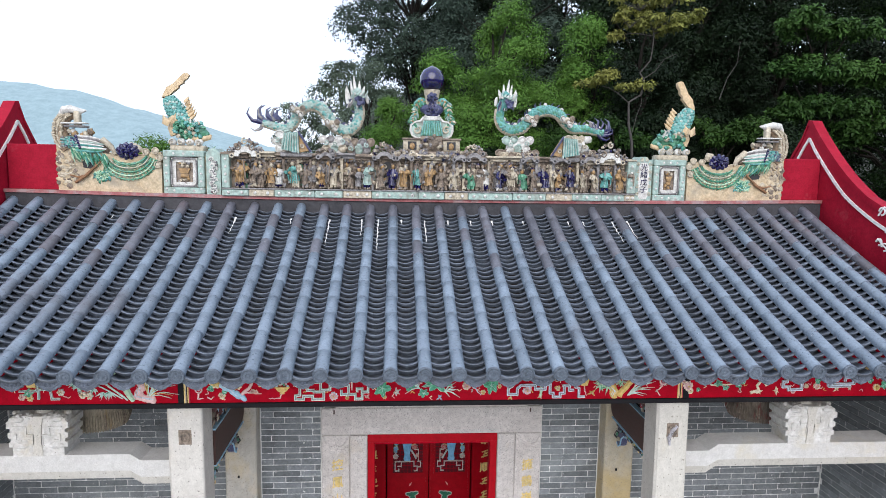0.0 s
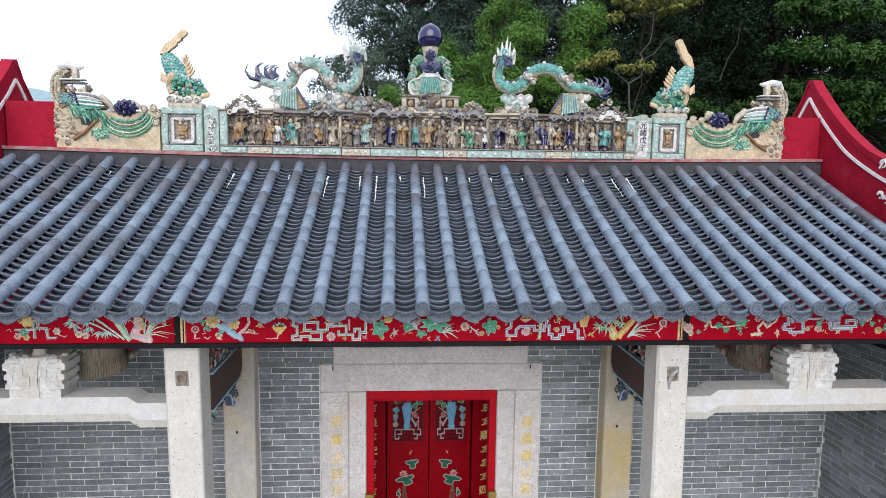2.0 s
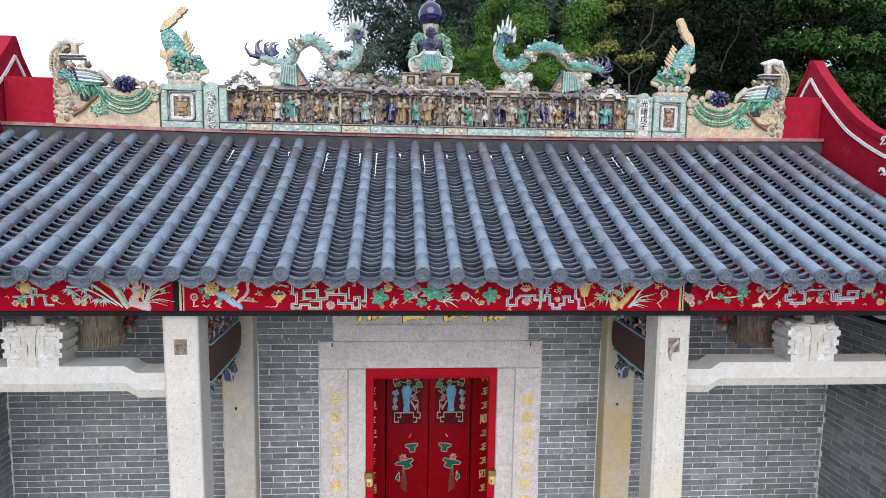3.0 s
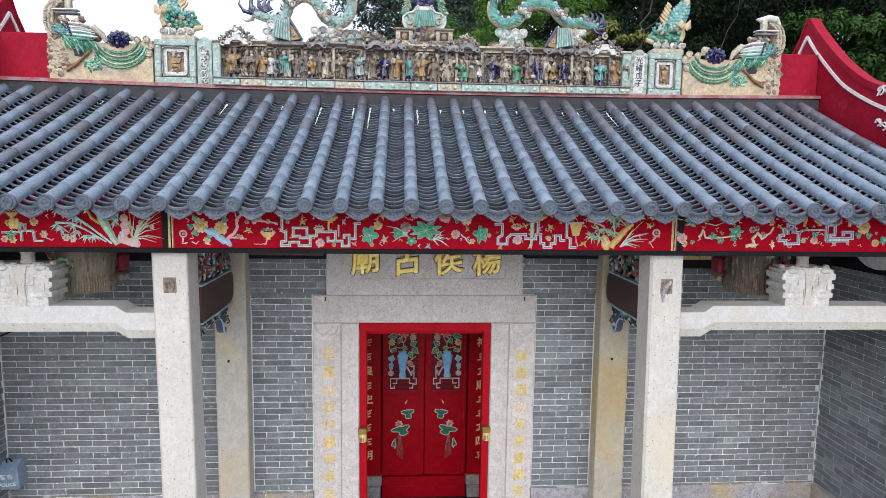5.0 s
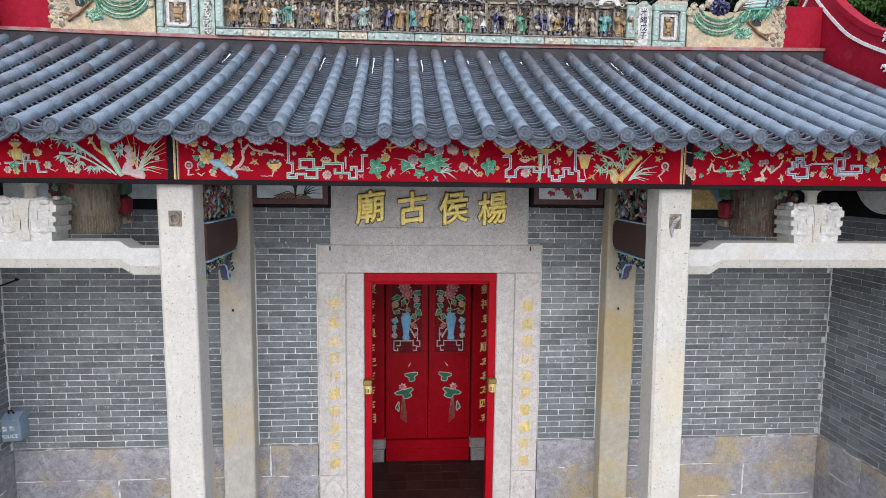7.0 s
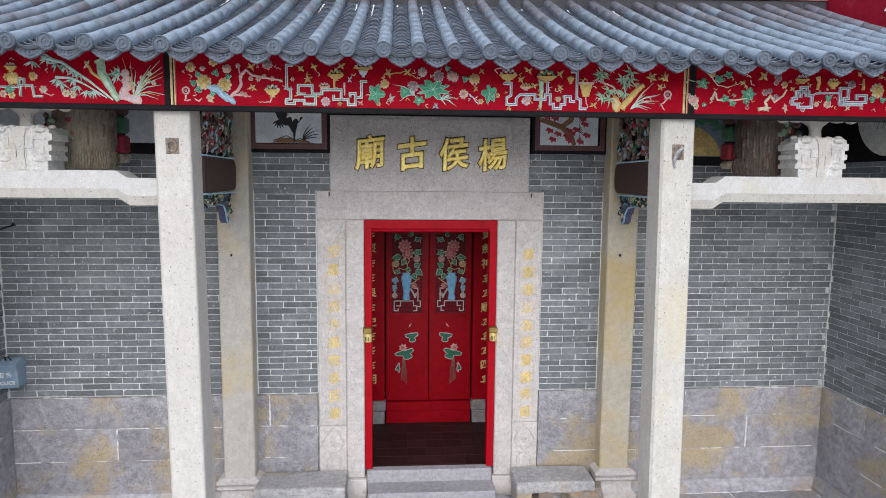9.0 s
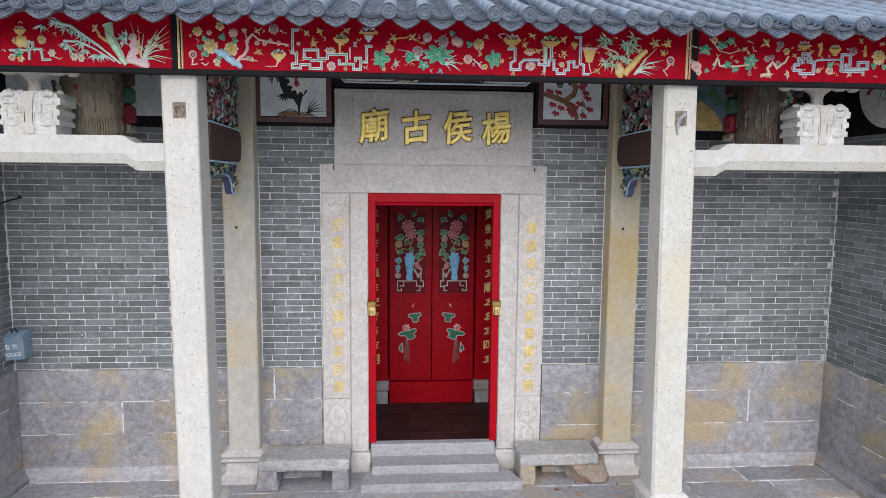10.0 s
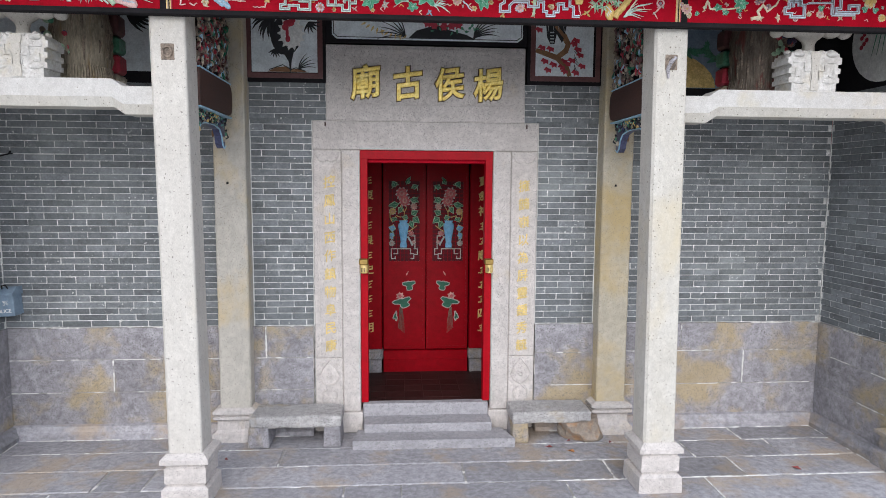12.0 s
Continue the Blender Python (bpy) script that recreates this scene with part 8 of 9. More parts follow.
# side reliefs with curling tails
for s, x0, x1 in ((-1, -3.57, -2.615), (1, 2.6, 3.62)):
    p = thing("ridge_relief", "ochre ridge end with green scrolls and navy blossom", "relief", "ridge reliefs")
    def X(t):
        """t runs from the outer end (0) to the inner end (1)."""
        return (x0 + (x1 - x0) * t) if s < 0 else (x1 - (x1 - x0) * t)
    zb = 4.915 + sag(X(0.5))
    g = Geo(M_OCHRE)
    g.prism([(X(0), zb), (X(1), zb), (X(1), 5.29), (X(0.9), 5.29), (X(0.82), 5.25), (X(0.6), 5.24), (X(0.45), 5.27), (X(0.2), 5.33), (X(0), 5.34)], "y", RF - 0.045, RF + 0.24)
    part("wall", g, p)
    # hanging feather tail: strands with barbs
    g = Geo(M_GREEN)
    for j in range(5):
        P = []
        for i in range(19):
            t = i / 18
            a = math.pi * (0.08 + 0.84 * t)
            P.append((X(0.7 - (0.26 - 0.025 * j) * math.cos(a) * 1.05), RF - 0.055, 5.245 - (0.235 - 0.036 * j) * math.sin(a) + 0.03 * t))
        g.use((M_GREEN, M_PALEG, M_GREEN, M_CREAM, M_GREEN)[j])
        g.tube(P, 0.0075, 5)
        for i in range(1, 18):
            a = Vector(P[i + 1]) - Vector(P[i - 1])
            ang = math.degrees(math.atan2(a.z, a.x))
            g.use(q.choice((M_GREEN, M_GREEN, M_PALEG, M_TEAL)))
            for sd in (-1, 1):
                g.petal(P[i][0], RF - 0.05, P[i][2], ang + sd * 28, 0.042, 0.013, 0.008)
    part("feather_tail", g, p, smooth=50)
    g = Geo(M_GREEN)
    for j in range(90):
        t = q.uniform(0.14, 0.47)
        g.use(q.choice((M_GREEN, M_GREEN, M_TEAL, M_PALEG, M_GREEN)))
        g.petal(X(t), RF - 0.06 - q.uniform(0, 0.02), 5.315 - 0.2 * (t - 0.14) + q.uniform(-0.05, 0.03), (-62 if s < 0 else 242) + q.uniform(-14, 14), q.uniform(0.07, 0.12), 0.018, 0.012)
    part("feather_coat", g, p, kind="stuff")
    g = Geo(M_BROWN)
    k0 = len(g.v)
    g.tube([(X(0.17), RF - 0.06, 4.99), (X(0.28), RF - 0.065, 5.06), (X(0.42), RF - 0.06, 5.19)], [0.013, 0.015, 0.01], 6)
    g.tube([(X(0.28), RF - 0.06, 5.06), (X(0.2), RF - 0.06, 5.04), (X(0.12), RF - 0.05, 5.06)], [0.011, 0.009, 0.006], 5)
    part("branch", g, p, smooth=50)
    g = Geo(M_GREEN)
    for j in range(16):
        g.use(q.choice((M_GREEN, M_TEAL, M_PALEG)))
        for i in range(5):
            g.petal(X(q.uniform(0.36, 0.5)), RF - 0.05, q.uniform(5.01, 5.1), q.uniform(0, 360), 0.04, 0.026, 0.012)
    part("leaves", g, p)
    g = Geo(M_CREAM)
    for j in range(60):
        g.use(q.choice((M_CREAM, M_UMBER, M_OCHRE, M_CREAM)))
        rock(g, (X(q.uniform(0.0, 0.26) * q.random() ** 0.5), RF - 0.045, q.uniform(4.95, 5.28)), (q.uniform(0.015, 0.04), 0.008, q.uniform(0.008, 0.03)), 0.5)
    for j in range(10):
        curl(g, X(q.uniform(0.04, 0.25)), RF - 0.046, q.uniform(5.0, 5.25), 0.022, q.uniform(0, 6), 1, 0.22)
    part("crumbling_plaster", g, p, smooth=50, kind="stuff")
    # flat black patch on the whole wall, painted as the dark of a broken hole
    g = Geo(M_INK)
    g.prism([(X(0.25), 5.13), (X(0.33), 5.12), (X(0.36), 5.17), (X(0.3), 5.21), (X(0.24), 5.19)], "y", RF - 0.05, RF)
    part("broken_hole", g, p)
    g = Geo(M_NAVY)
    bx, bz = X(0.68), 5.295
    for ring, rr, n in ((0, 0.1, 11), (1, 0.075, 9), (2, 0.045, 6)):
        for j in range(n):
            a = 2 * math.pi * j / n + 0.4 * ring
            k0 = len(g.v)
            g.ball((bx + rr * 0.75 * math.cos(a), RF - 0.05 - 0.022 * ring, bz + rr * 0.5 * math.sin(a)), (rr * 0.36, 0.02, rr * 0.26), 7, 5, -math.degrees(a))
            shake(g, k0, 0.004)
    g.use(M_NAVYD).ball((bx, RF - 0.07, bz), (0.035, 0.03, 0.025), 8, 5)
    part("navy_blossom", g, p, smooth=40)
    for j in range(9):
        g = Geo(M_CREAM)
        rock(g, (bx + (0.1 if s < 0 else -0.1) * q.uniform(0.2, 1.1), RF - 0.02, bz + q.uniform(0.0, 0.06)), (0.035, 0.025, 0.03))
        part("shell", g, p, smooth=60)
    for t, z in ((0.86, 5.29), (0.95, 5.3), (0.99, 5.24), (0.97, 5.17)):
        g = Geo(M_CREAM)
        k0 = len(g.v)
        g.ball((X(t), RF - 0.045, z), (0.034, 0.022, 0.034), 10, 6)
        g.tube([(X(t) + 0.03 * math.cos(a), RF - 0.062, z + 0.03 * math.sin(a)) for a in [k * 0.7 for k in range(9)]], 0.006, 5)
        shake(g, k0, 0.002)
        part("white_rosette", g, p, smooth=60)
    # perched bird as one plain statue
    g = Geo(M_CREAM)
    d = -1 if s > 0 else 1          # towards the middle of the roof
    ox = x0 if s < 0 else x1
    def B(u, z, y=0.0):
        return (ox + d * u, RF + y, z)
    line = spline([B(0.1, 5.3), B(0.045, 5.38), B(0.035, 5.47), B(0.055, 5.56), B(0.11, 5.62), B(0.17, 5.62)], 5)
    n = len(line)
    g.use(M_UMBER2).tube(line, [0.075 - 0.034 * k / n for k in range(n)], 10, 0.9)
    g.use(M_CREAM)
    for k in range(1, n - 4):
        for sd in (-0.5, 0.0, 0.5):
            rock(g, line[k] + Vector((-d * 0.05 + d * 0.07 * (sd + 0.5), -0.052, 0)), (0.022, 0.014, 0.01))
    g.use(M_POT).tube([B(0.035, 5.615, -0.03), B(0.09, 5.665, -0.05), B(0.16, 5.675, -0.06), B(0.235, 5.655, -0.05), B(0.285, 5.665, -0.04)], [0.02, 0.04, 0.036, 0.03, 0.008], 9, 0.8)
    g.use(M_CREAM).box(min(B(0.185, 0)[0], B(0.235, 0)[0]), max(B(0.185, 0)[0], B(0.235, 0)[0]), RF - 0.085, RF - 0.02, 5.52, 5.655, 0.008)
    g.use(M_POT).box(min(B(0.08, 0)[0], B(0.3, 0)[0]), max(B(0.08, 0)[0], B(0.3, 0)[0]), RF - 0.11, RF - 0.02, 5.535, 5.55, 0.003)
    g.use(M_SLATE).box(min(B(0.1, 0)[0], B(0.3, 0)[0]), max(B(0.1, 0)[0], B(0.3, 0)[0]), RF - 0.1, RF - 0.02, 5.505, 5.522, 0.003)
    for j in range(12):
        g.use(q.choice((M_CREAM, M_UMBER, M_TAN, M_POT)))
        rock(g, B(q.uniform(0.13, 0.33), q.uniform(5.42, 5.5), q.uniform(-0.07, 0.0)), (0.035, 0.03, 0.022))
    g.use(M_TEAL)
    g.use(M_TEAL).ball(B(0.13, 5.365, -0.045), (0.085, 0.035, 0.06), 10, 6)
    for j in range(70):
        g.use(q.choice((M_TEAL, M_AQUA, M_TEAL, M_SLATE, M_NAVYD)))
        g.ball(B(q.uniform(0.06, 0.2), q.uniform(5.32, 5.41), -0.07), (0.012, 0.012, 0.01), 6, 4)
    g.use(M_NAVY)
    for j in range(5):
        g.ball(B(0.2 + 0.008 * j, 5.42 - 0.026 * j, -0.08), (0.014, 0.012, 0.018), 7, 4)
    for j in range(9):
        z = 5.43 - 0.017 * j
        g.use((M_POT, M_SLATE, M_POT, M_AQUA, M_POT, M_TEAL, M_POT, M_GREEN, M_TEAL)[j])
        g.tube([B(0.19, z, -0.07), B(0.33, z - 0.012, -0.085), B(0.46 - 0.018 * (j % 3), z - 0.045 + 0.004 * j, -0.06)], [0.012, 0.0125, 0.005], 6, 0.8)
    g.use(M_CREAM).tube([B(0.42, 5.4, -0.05), B(0.5, 5.33, -0.05), B(0.54, 5.26, -0.05)], [0.03, 0.028, 0.015], 7)
    g.use(M_UMBER).tube([B(0.1, 5.36, 0.0), B(0.28, 5.36, 0.0), B(0.46, 5.3, 0.0)], [0.08, 0.075, 0.03], 9, 0.9)
    shake(g, 0, 0.0025)
    solid("ridge_bird", g, "glazed pottery bird statue with a brown ribbed neck and striped wings", "statue", "ridge birds", smooth=55)


def scaled(g, line, rad, mats, belly, r=0.0145):
    """A tube covered with small rounded scales in slightly mixed glazes."""
    g.use(mats[0]).tube(line, rad, 12, up=(0, 1, 0.01))
    n = len(line)
    for k in range(1, n - 1):
        t = (line[k + 1] - line[k - 1]).normalized()
        nrm = Vector((t.z, 0, -t.x))
        side = t.cross(nrm)
        for j in range(9):
            a = 2 * math.pi * (j + 0.5 * (k % 2)) / 9
            p = line[k] + (nrm * math.cos(a) + side * math.sin(a)) * rad[k]
            if p.y > line[k].y + rad[k] * 0.5:
                continue
            g.use(q.choice(mats) if math.cos(a) * belly < 0.75 else M_CREAM)
            g.ball(line[k] + (p - line[k]) * 0.95, (r * 1.15, r * 0.7, r * 1.1), 6, 4)


# two serpent-like dragons
def dragon(pts, hx, hz, s, body, label):
    """One plain glazed statue; s: +1 when its head is at smaller x."""
    y0 = RY + 0.1
    line = spline([(x, y0 + 0.012 * math.sin(9 * i), z) for i, (x, z) in enumerate(pts)], 8)
    n = len(line)
    g = Geo(body[0])
    rad = [0.036 + 0.012 * math.sin(math.pi * min(1, k / n * 1.2)) - 0.03 * max(0, k / n - 0.8) for k in range(n)]
    scaled(g, line, rad, body, s)
    for i, k in enumerate(range(7, n - 3, 3)):
        t = (line[k + 1] - line[k - 1]).normalized() * s
        nrm = Vector((-t.z, 0, t.x))
        base = line[k] + nrm * rad[k]
        if i % 3 == 1:
            g.use(M_POT).ball(base + nrm * 0.012, (0.02, 0.014, 0.02), 8, 6)
        else:
            g.use(M_NAVYD).tube([base - nrm * 0.01, base + nrm * 0.025 + t * 0.008, base + nrm * 0.045 + t * 0.024], [0.011, 0.008, 0.002], 5)
    # head: open jaw, mane and horns
    hy = y0 - 0.03
    g.use(body[0]).tube(spline([(pts[0][0], y0, pts[0][1]), (hx + s * 0.0, hy, hz - 0.03), (hx - s * 0.0, hy - 0.02, hz + 0.03), (hx - s * 0.03, hy - 0.05, hz + 0.05)], 4), [0.045, 0.05, 0.055, 0.06, 0.062, 0.062, 0.062, 0.06, 0.058, 0.056, 0.05, 0.045, 0.03], 10, 0.9)
    g.use(M_NAVYD)
    for j in range(12):
        rock(g, (hx + q.uniform(-0.02, 0.06), hy - 0.065, hz + q.uniform(-0.085, 0.0)), (0.02, 0.016, 0.02))
    for j in range(7):
        g.use(q.choice((M_SLATE, M_NAVYD, M_POT)))
        u = q.uniform(-0.07, 0.09)
        g.tube([(hx + s * u * 0.6, hy - 0.03, hz - 0.02), (hx + s * u, hy - 0.02, hz - 0.07), (hx + s * u * 1.25, hy - 0.03, hz - 0.11)], [0.018, 0.013, 0.003], 5)
    for u, z, l, e in ((-0.02, 0.06, 0.09, 0.0), (0.015, 0.07, 0.13, 0.02), (0.045, 0.05, 0.1, 0.02), (0.075, 0.0, 0.1, 0.03), (-0.05, 0.04, 0.06, -0.02), (0.09, -0.04, 0.08, 0.02)):
        g.use(M_POT).tube([(hx + s * u, hy - 0.04, hz + z - 0.03), (hx + s * (u + e * 0.5), hy - 0.03, hz + z + l * 0.4), (hx + s * (u + e), hy - 0.02, hz + z + l)], [0.018, 0.014, 0.004], 6)
    for u, z in ((-0.095, 0.0), (0.1, 0.0), (0.1, 0.05)):
        g.use(M_POT).ball((hx + s * u, hy - 0.03, hz + z - 0.02), (0.018, 0.018, 0.05), 7, 5, 10 * s)
    for u, z in ((-0.04, 0.015), (0.02, 0.02)):
        g.use(M_POT).ball((hx + s * u, hy - 0.085, hz + z), (0.014, 0.01, 0.014), 7, 5)
    g.use(M_AQUA)
    for j in range(4):
        g.tube([(hx - 0.05 + 0.035 * j, hy - 0.08, hz + 0.05 - 0.02 * j), (hx - 0.03 + 0.035 * j, hy - 0.09, hz + 0.02 - 0.01 * j), (hx + 0.0 + 0.035 * j, hy - 0.075, hz + 0.045)], 0.009, 5)
    # bent legs with ringed cloud discs
    for fx, fz in ((pts[5][0], pts[5][1] + 0.0), (pts[9][0], pts[9][1] + 0.02)):
        g.use(M_CREAM).tube([(fx - 0.06, y0 - 0.05, fz + 0.01), (fx, y0 - 0.07, fz), (fx + 0.06, y0 - 0.05, fz - 0.02)], [0.028, 0.036, 0.028], 8)
        for u, z in ((-0.045, 0.02), (0.005, -0.012), (0.05, 0.018), (0.03, -0.045)):
            g.use(M_POT if u < 0.05 else M_UMBER).ball((fx + u, y0 - 0.085, fz + z), (0.03, 0.018, 0.03), 9, 5)
            g.use(M_UMBER).tube([(fx + u + 0.02 * math.cos(a), y0 - 0.102, fz + z + 0.02 * math.sin(a)) for a in [k * 0.9 for k in range(6)]], 0.004, 4)
    # tail fins
    ex, ez = pts[-1]
    for j in range(15):
        u = j / 14
        bx, bz = ex - s * 0.16 * u, ez + 0.03 * u
        a = radians(q.uniform(-75, 60) if j < 9 else q.uniform(40, 75))
        l = q.uniform(0.1, 0.2) * (1 - 0.35 * u)
        g.use(q.choice((M_NAVYD, M_NAVYD, M_NAVY, M_SLATE)))
        g.tube([(bx, y0, bz), (bx + s * l * 0.5 * math.cos(a), y0 - 0.02, bz + l * 0.5 * math.sin(a)), (bx + s * l * 0.85 * math.cos(a + 0.35), y0 - 0.02, bz + l * 0.85 * math.sin(a + 0.35)), (bx + s * l * math.cos(a + 0.7), y0, bz + l * math.sin(a + 0.7))], [0.024, 0.017, 0.01, 0.002], 6, 0.6)
    shake(g, 0, 0.002)
    solid("dragon_statue", g, label, "statue", "ridge dragons", smooth=55)
    # little tilted roof beside it
    r2 = thing("pavilion_roof", "small tilted turquoise pottery roof on the frieze", "pottery roof", "pottery roofs")
    cx = 1.33 if s > 0 else -1.36
    g = Geo(M_TEAL)
    zb = 5.29
    g.prism([(cx - s * 0.06, zb + 0.02), (cx + s * 0.1, zb + 0.05), (cx + s * 0.07, zb + 0.2), (cx - s * 0.05, zb + 0.21)], "y", RF - 0.15, RF - 0.02)
    part("slope", g, r2)
    g = Geo(M_AQUA)
    for j in range(7):
        u = j / 6
        g.tube([(cx + s * (-0.06 + 0.16 * u), RF - 0.155, zb + 0.015 + 0.03 * u), (cx + s * (-0.05 + 0.12 * u), RF - 0.155, zb + 0.208 - 0.01 * u)], 0.008, 6)
    part("ribs", g, r2)
    g = Geo(M_TAN)
    g.prism([(cx - s * 0.065, zb + 0.02), (cx - s * 0.16, zb + 0.04), (cx - s * 0.06, zb + 0.2)], "y", RF - 0.13, RF - 0.03)
    g.use(M_CREAM)
    button(g, cx - s * 0.09, RF - 0.135, zb + 0.08, 0.016, M_CREAM, M_UMBER)
    part("gable_end", g, r2)
    g = Geo(M_NAVYD)
    g.tube([(cx - s * 0.055, RF - 0.145, zb + 0.22), (cx - s * 0.175, RF - 0.14, zb + 0.025)], 0.011, 6)
    g.use(M_POT).tube([(cx - s * 0.05, RF - 0.15, zb + 0.225), (cx - s * 0.058, RF - 0.155, zb + 0.01)], 0.008, 6)
    part("ridge_roll", g, r2, smooth=60)
    g = Geo(M_SLATE)
    g.box(min(cx - s * 0.18, cx + s * 0.12), max(cx - s * 0.18, cx + s * 0.12), RF - 0.12, RF - 0.02, zb - 0.02, zb + 0.02, 0.006)
    part("eaves_block", g, r2)


dragon([(-0.74, 5.79), (-0.735, 5.7), (-0.765, 5.6), (-0.83, 5.54), (-0.92, 5.54), (-1.0, 5.595), (-1.05, 5.68), (-1.12, 5.755), (-1.22, 5.775), (-1.33, 5.7), (-1.38, 5.6), (-1.46, 5.54), (-1.58, 5.57), (-1.68, 5.6)], -0.755, 5.865, -1,
       (M_AQUA, M_AQUA, M_TEAL, M_AQUA), "pale turquoise pottery dragon statue, weathered")
dragon([(0.665, 5.78), (0.66, 5.69), (0.7, 5.61), (0.79, 5.575), (0.89, 5.6), (0.975, 5.685), (1.03, 5.75), (1.15, 5.78), (1.27, 5.745), (1.34, 5.66), (1.42, 5.605), (1.52, 5.6), (1.63, 5.59), (1.74, 5.565)], 0.71, 5.87, 1,
       (M_TEAL, M_TEAL, M_GREEN, M_TEAL), "turquoise scaled pottery dragon statue")


# leaping fish finials
def fish(x, s, k1, label):
    """One plain glazed statue with its tail in the air; s: +1 when the head looks to larger x."""
    y0 = RY + 0.1
    def at(dx, z, y=0.0):
        return (x + s * dx * k1, y0 + y, 5.35 + (z - 5.35) * k1)
    g = Geo(M_TEAL)
    line = spline([at(0.02, 5.52), at(-0.02, 5.6), at(-0.07, 5.68), at(-0.12, 5.76), at(-0.15, 5.83)], 5)
    n = len(line)
    scaled(g, line, [0.05 + 0.046 * math.sin(math.pi * min(1.0, 0.1 + 0.9 * k / n)) - 0.018 * k / n for k in range(n)], (M_TEAL, M_TEAL, M_AQUA, M_TEAL), 0, 0.0155)
    # tan back of the body and fins
    g.use(M_TAN2).tube(spline([at(-0.1, 5.46), at(-0.125, 5.54), at(-0.14, 5.66), at(-0.175, 5.78), at(-0.17, 5.88)], 4), [0.045] * 5 + [0.032] * 5 + [0.026] * 6 + [0.02], 8, 0.8)
    g.petal(*at(-0.1, 5.56, -0.08), 70 if s > 0 else 110, 0.13, 0.09, 0.03)
    g.petal(*at(-0.14, 5.54, -0.08), 110 if s > 0 else 70, 0.12, 0.08, 0.03)
    for j in range(6):
        p = at(0.055 - 0.008 * j, 5.62 + 0.032 * j, -0.02)
        g.tube([p, at(0.1 - 0.012 * j, 5.65 + 0.032 * j, -0.03), at(0.125 - 0.015 * j, 5.685 + 0.03 * j, -0.03)], [0.022, 0.016, 0.003], 6)
    tail = [(-0.19, 5.82), (-0.12, 5.85), (-0.075, 5.9), (-0.055, 5.925), (-0.058, 5.95), (-0.025, 5.985), (-0.028, 6.01), (0.0, 6.05), (0.004, 6.085), (-0.015, 6.105), (-0.05, 6.1), (-0.08, 6.05), (-0.11, 5.98), (-0.16, 5.93)]
    if s > 0:
        tail = [(a * 1.1 + 0.05 * max(0, z - 5.86) / 0.2, z - 0.22 * max(0, z - 5.9)) for a, z in tail]
    g.prism([(x + s * a * k1, 5.35 + (z - 5.35) * k1) for a, z in tail], "y", y0 - 0.03, y0 + 0.02)
    # head, snout and whiskers
    g.use(M_GREEN).tube(spline([at(-0.05, 5.5), at(0.06, 5.5), at(0.15, 5.49), at(0.22, 5.46)], 4), [0.075, 0.08, 0.082, 0.082, 0.08, 0.077, 0.073, 0.07, 0.063, 0.055, 0.047, 0.04, 0.028], 10, 0.8)
    for j in range(46):
        g.use(q.choice((M_GREEN, M_TEAL, M_GREEN, M_TEAL, M_CREAM, M_GREEN)))
        rock(g, at(q.uniform(-0.08, 0.2), q.uniform(5.43, 5.6), -0.07 - q.uniform(0, 0.025)), (0.022, 0.02, 0.018))
    g.use(M_POT)
    for j in range(5):
        p = at(q.uniform(-0.04, 0.14), 5.54, -0.05)
        g.tube([p, (p[0] + q.uniform(-0.03, 0.03), p[1] - 0.02, p[2] + 0.04), (p[0] + q.uniform(-0.05, 0.05), p[1] - 0.02, p[2] + 0.075)], [0.018, 0.013, 0.003], 5)
    g.use(M_TAN2).tube([at(0.05, 5.43, -0.06), at(0.17, 5.42, -0.06), at(0.25, 5.445, -0.05), at(0.26, 5.47, -0.05)], [0.03, 0.028, 0.022, 0.008], 7)
    g.use(M_CREAM).ball(at(0.1, 5.52, -0.1), (0.018, 0.014, 0.018), 8, 5)
    g.use(M_INK).ball(at(0.1, 5.52, -0.11), (0.008, 0.008, 0.008), 6, 4)
    g.use(M_CREAM).box(min(at(-0.12, 0)[0], at(0.2, 0)[0]), max(at(-0.12, 0)[0], at(0.2, 0)[0]), y0 - 0.1, y0 + 0.06, 5.3, 5.36, 0.01)
    for j in range(4):
        g.use(M_POT).ball(at(-0.1 + 0.085 * j, 5.39, -0.08), (0.042, 0.03, 0.036), 9, 6)
        g.use(M_CREAM)
        curl(g, at(-0.1 + 0.085 * j, 5.39)[0], y0 - 0.112, 5.35 + 0.04 * k1, 0.026, 1.0 + j, s, 0.25)
    shake(g, 0, 0.003)
    solid("fish_statue", g, label, "statue", "ridge fish finials", smooth=55)


fish(-2.42, 1, 0.98, "turquoise pottery fish finial with a raised cream tail")
fish(2.49, -1, 1.0, "turquoise pottery fish finial with a raised cream tail")

# centre finial
fin = thing("pearl_finial", "navy pottery pearl on a tiered turquoise and cream stand", "finial", at=(-0.022, RY + 0.08, 0))
g = Geo(M_NAVY)
g.lathe([(0.0, 5.945), (0.05, 5.95), (0.09, 5.972), (0.115, 6.01), (0.121, 6.05), (0.115, 6.09), (0.09, 6.135), (0.05, 6.165), (0.02, 6.178), (0.0, 6.19)], (0, 0, 0), 28)
part("pearl", g, fin, "glossy navy glazed ball", smooth=70)
g = Geo(M_CREAM)
g.lathe([(0.085, 5.78), (0.07, 5.82), (0.066, 5.87), (0.074, 5.91), (0.082, 5.95)], (0, 0, 0), 20)
part("neck", g, fin, smooth=60)
g = Geo(M_NAVYD)
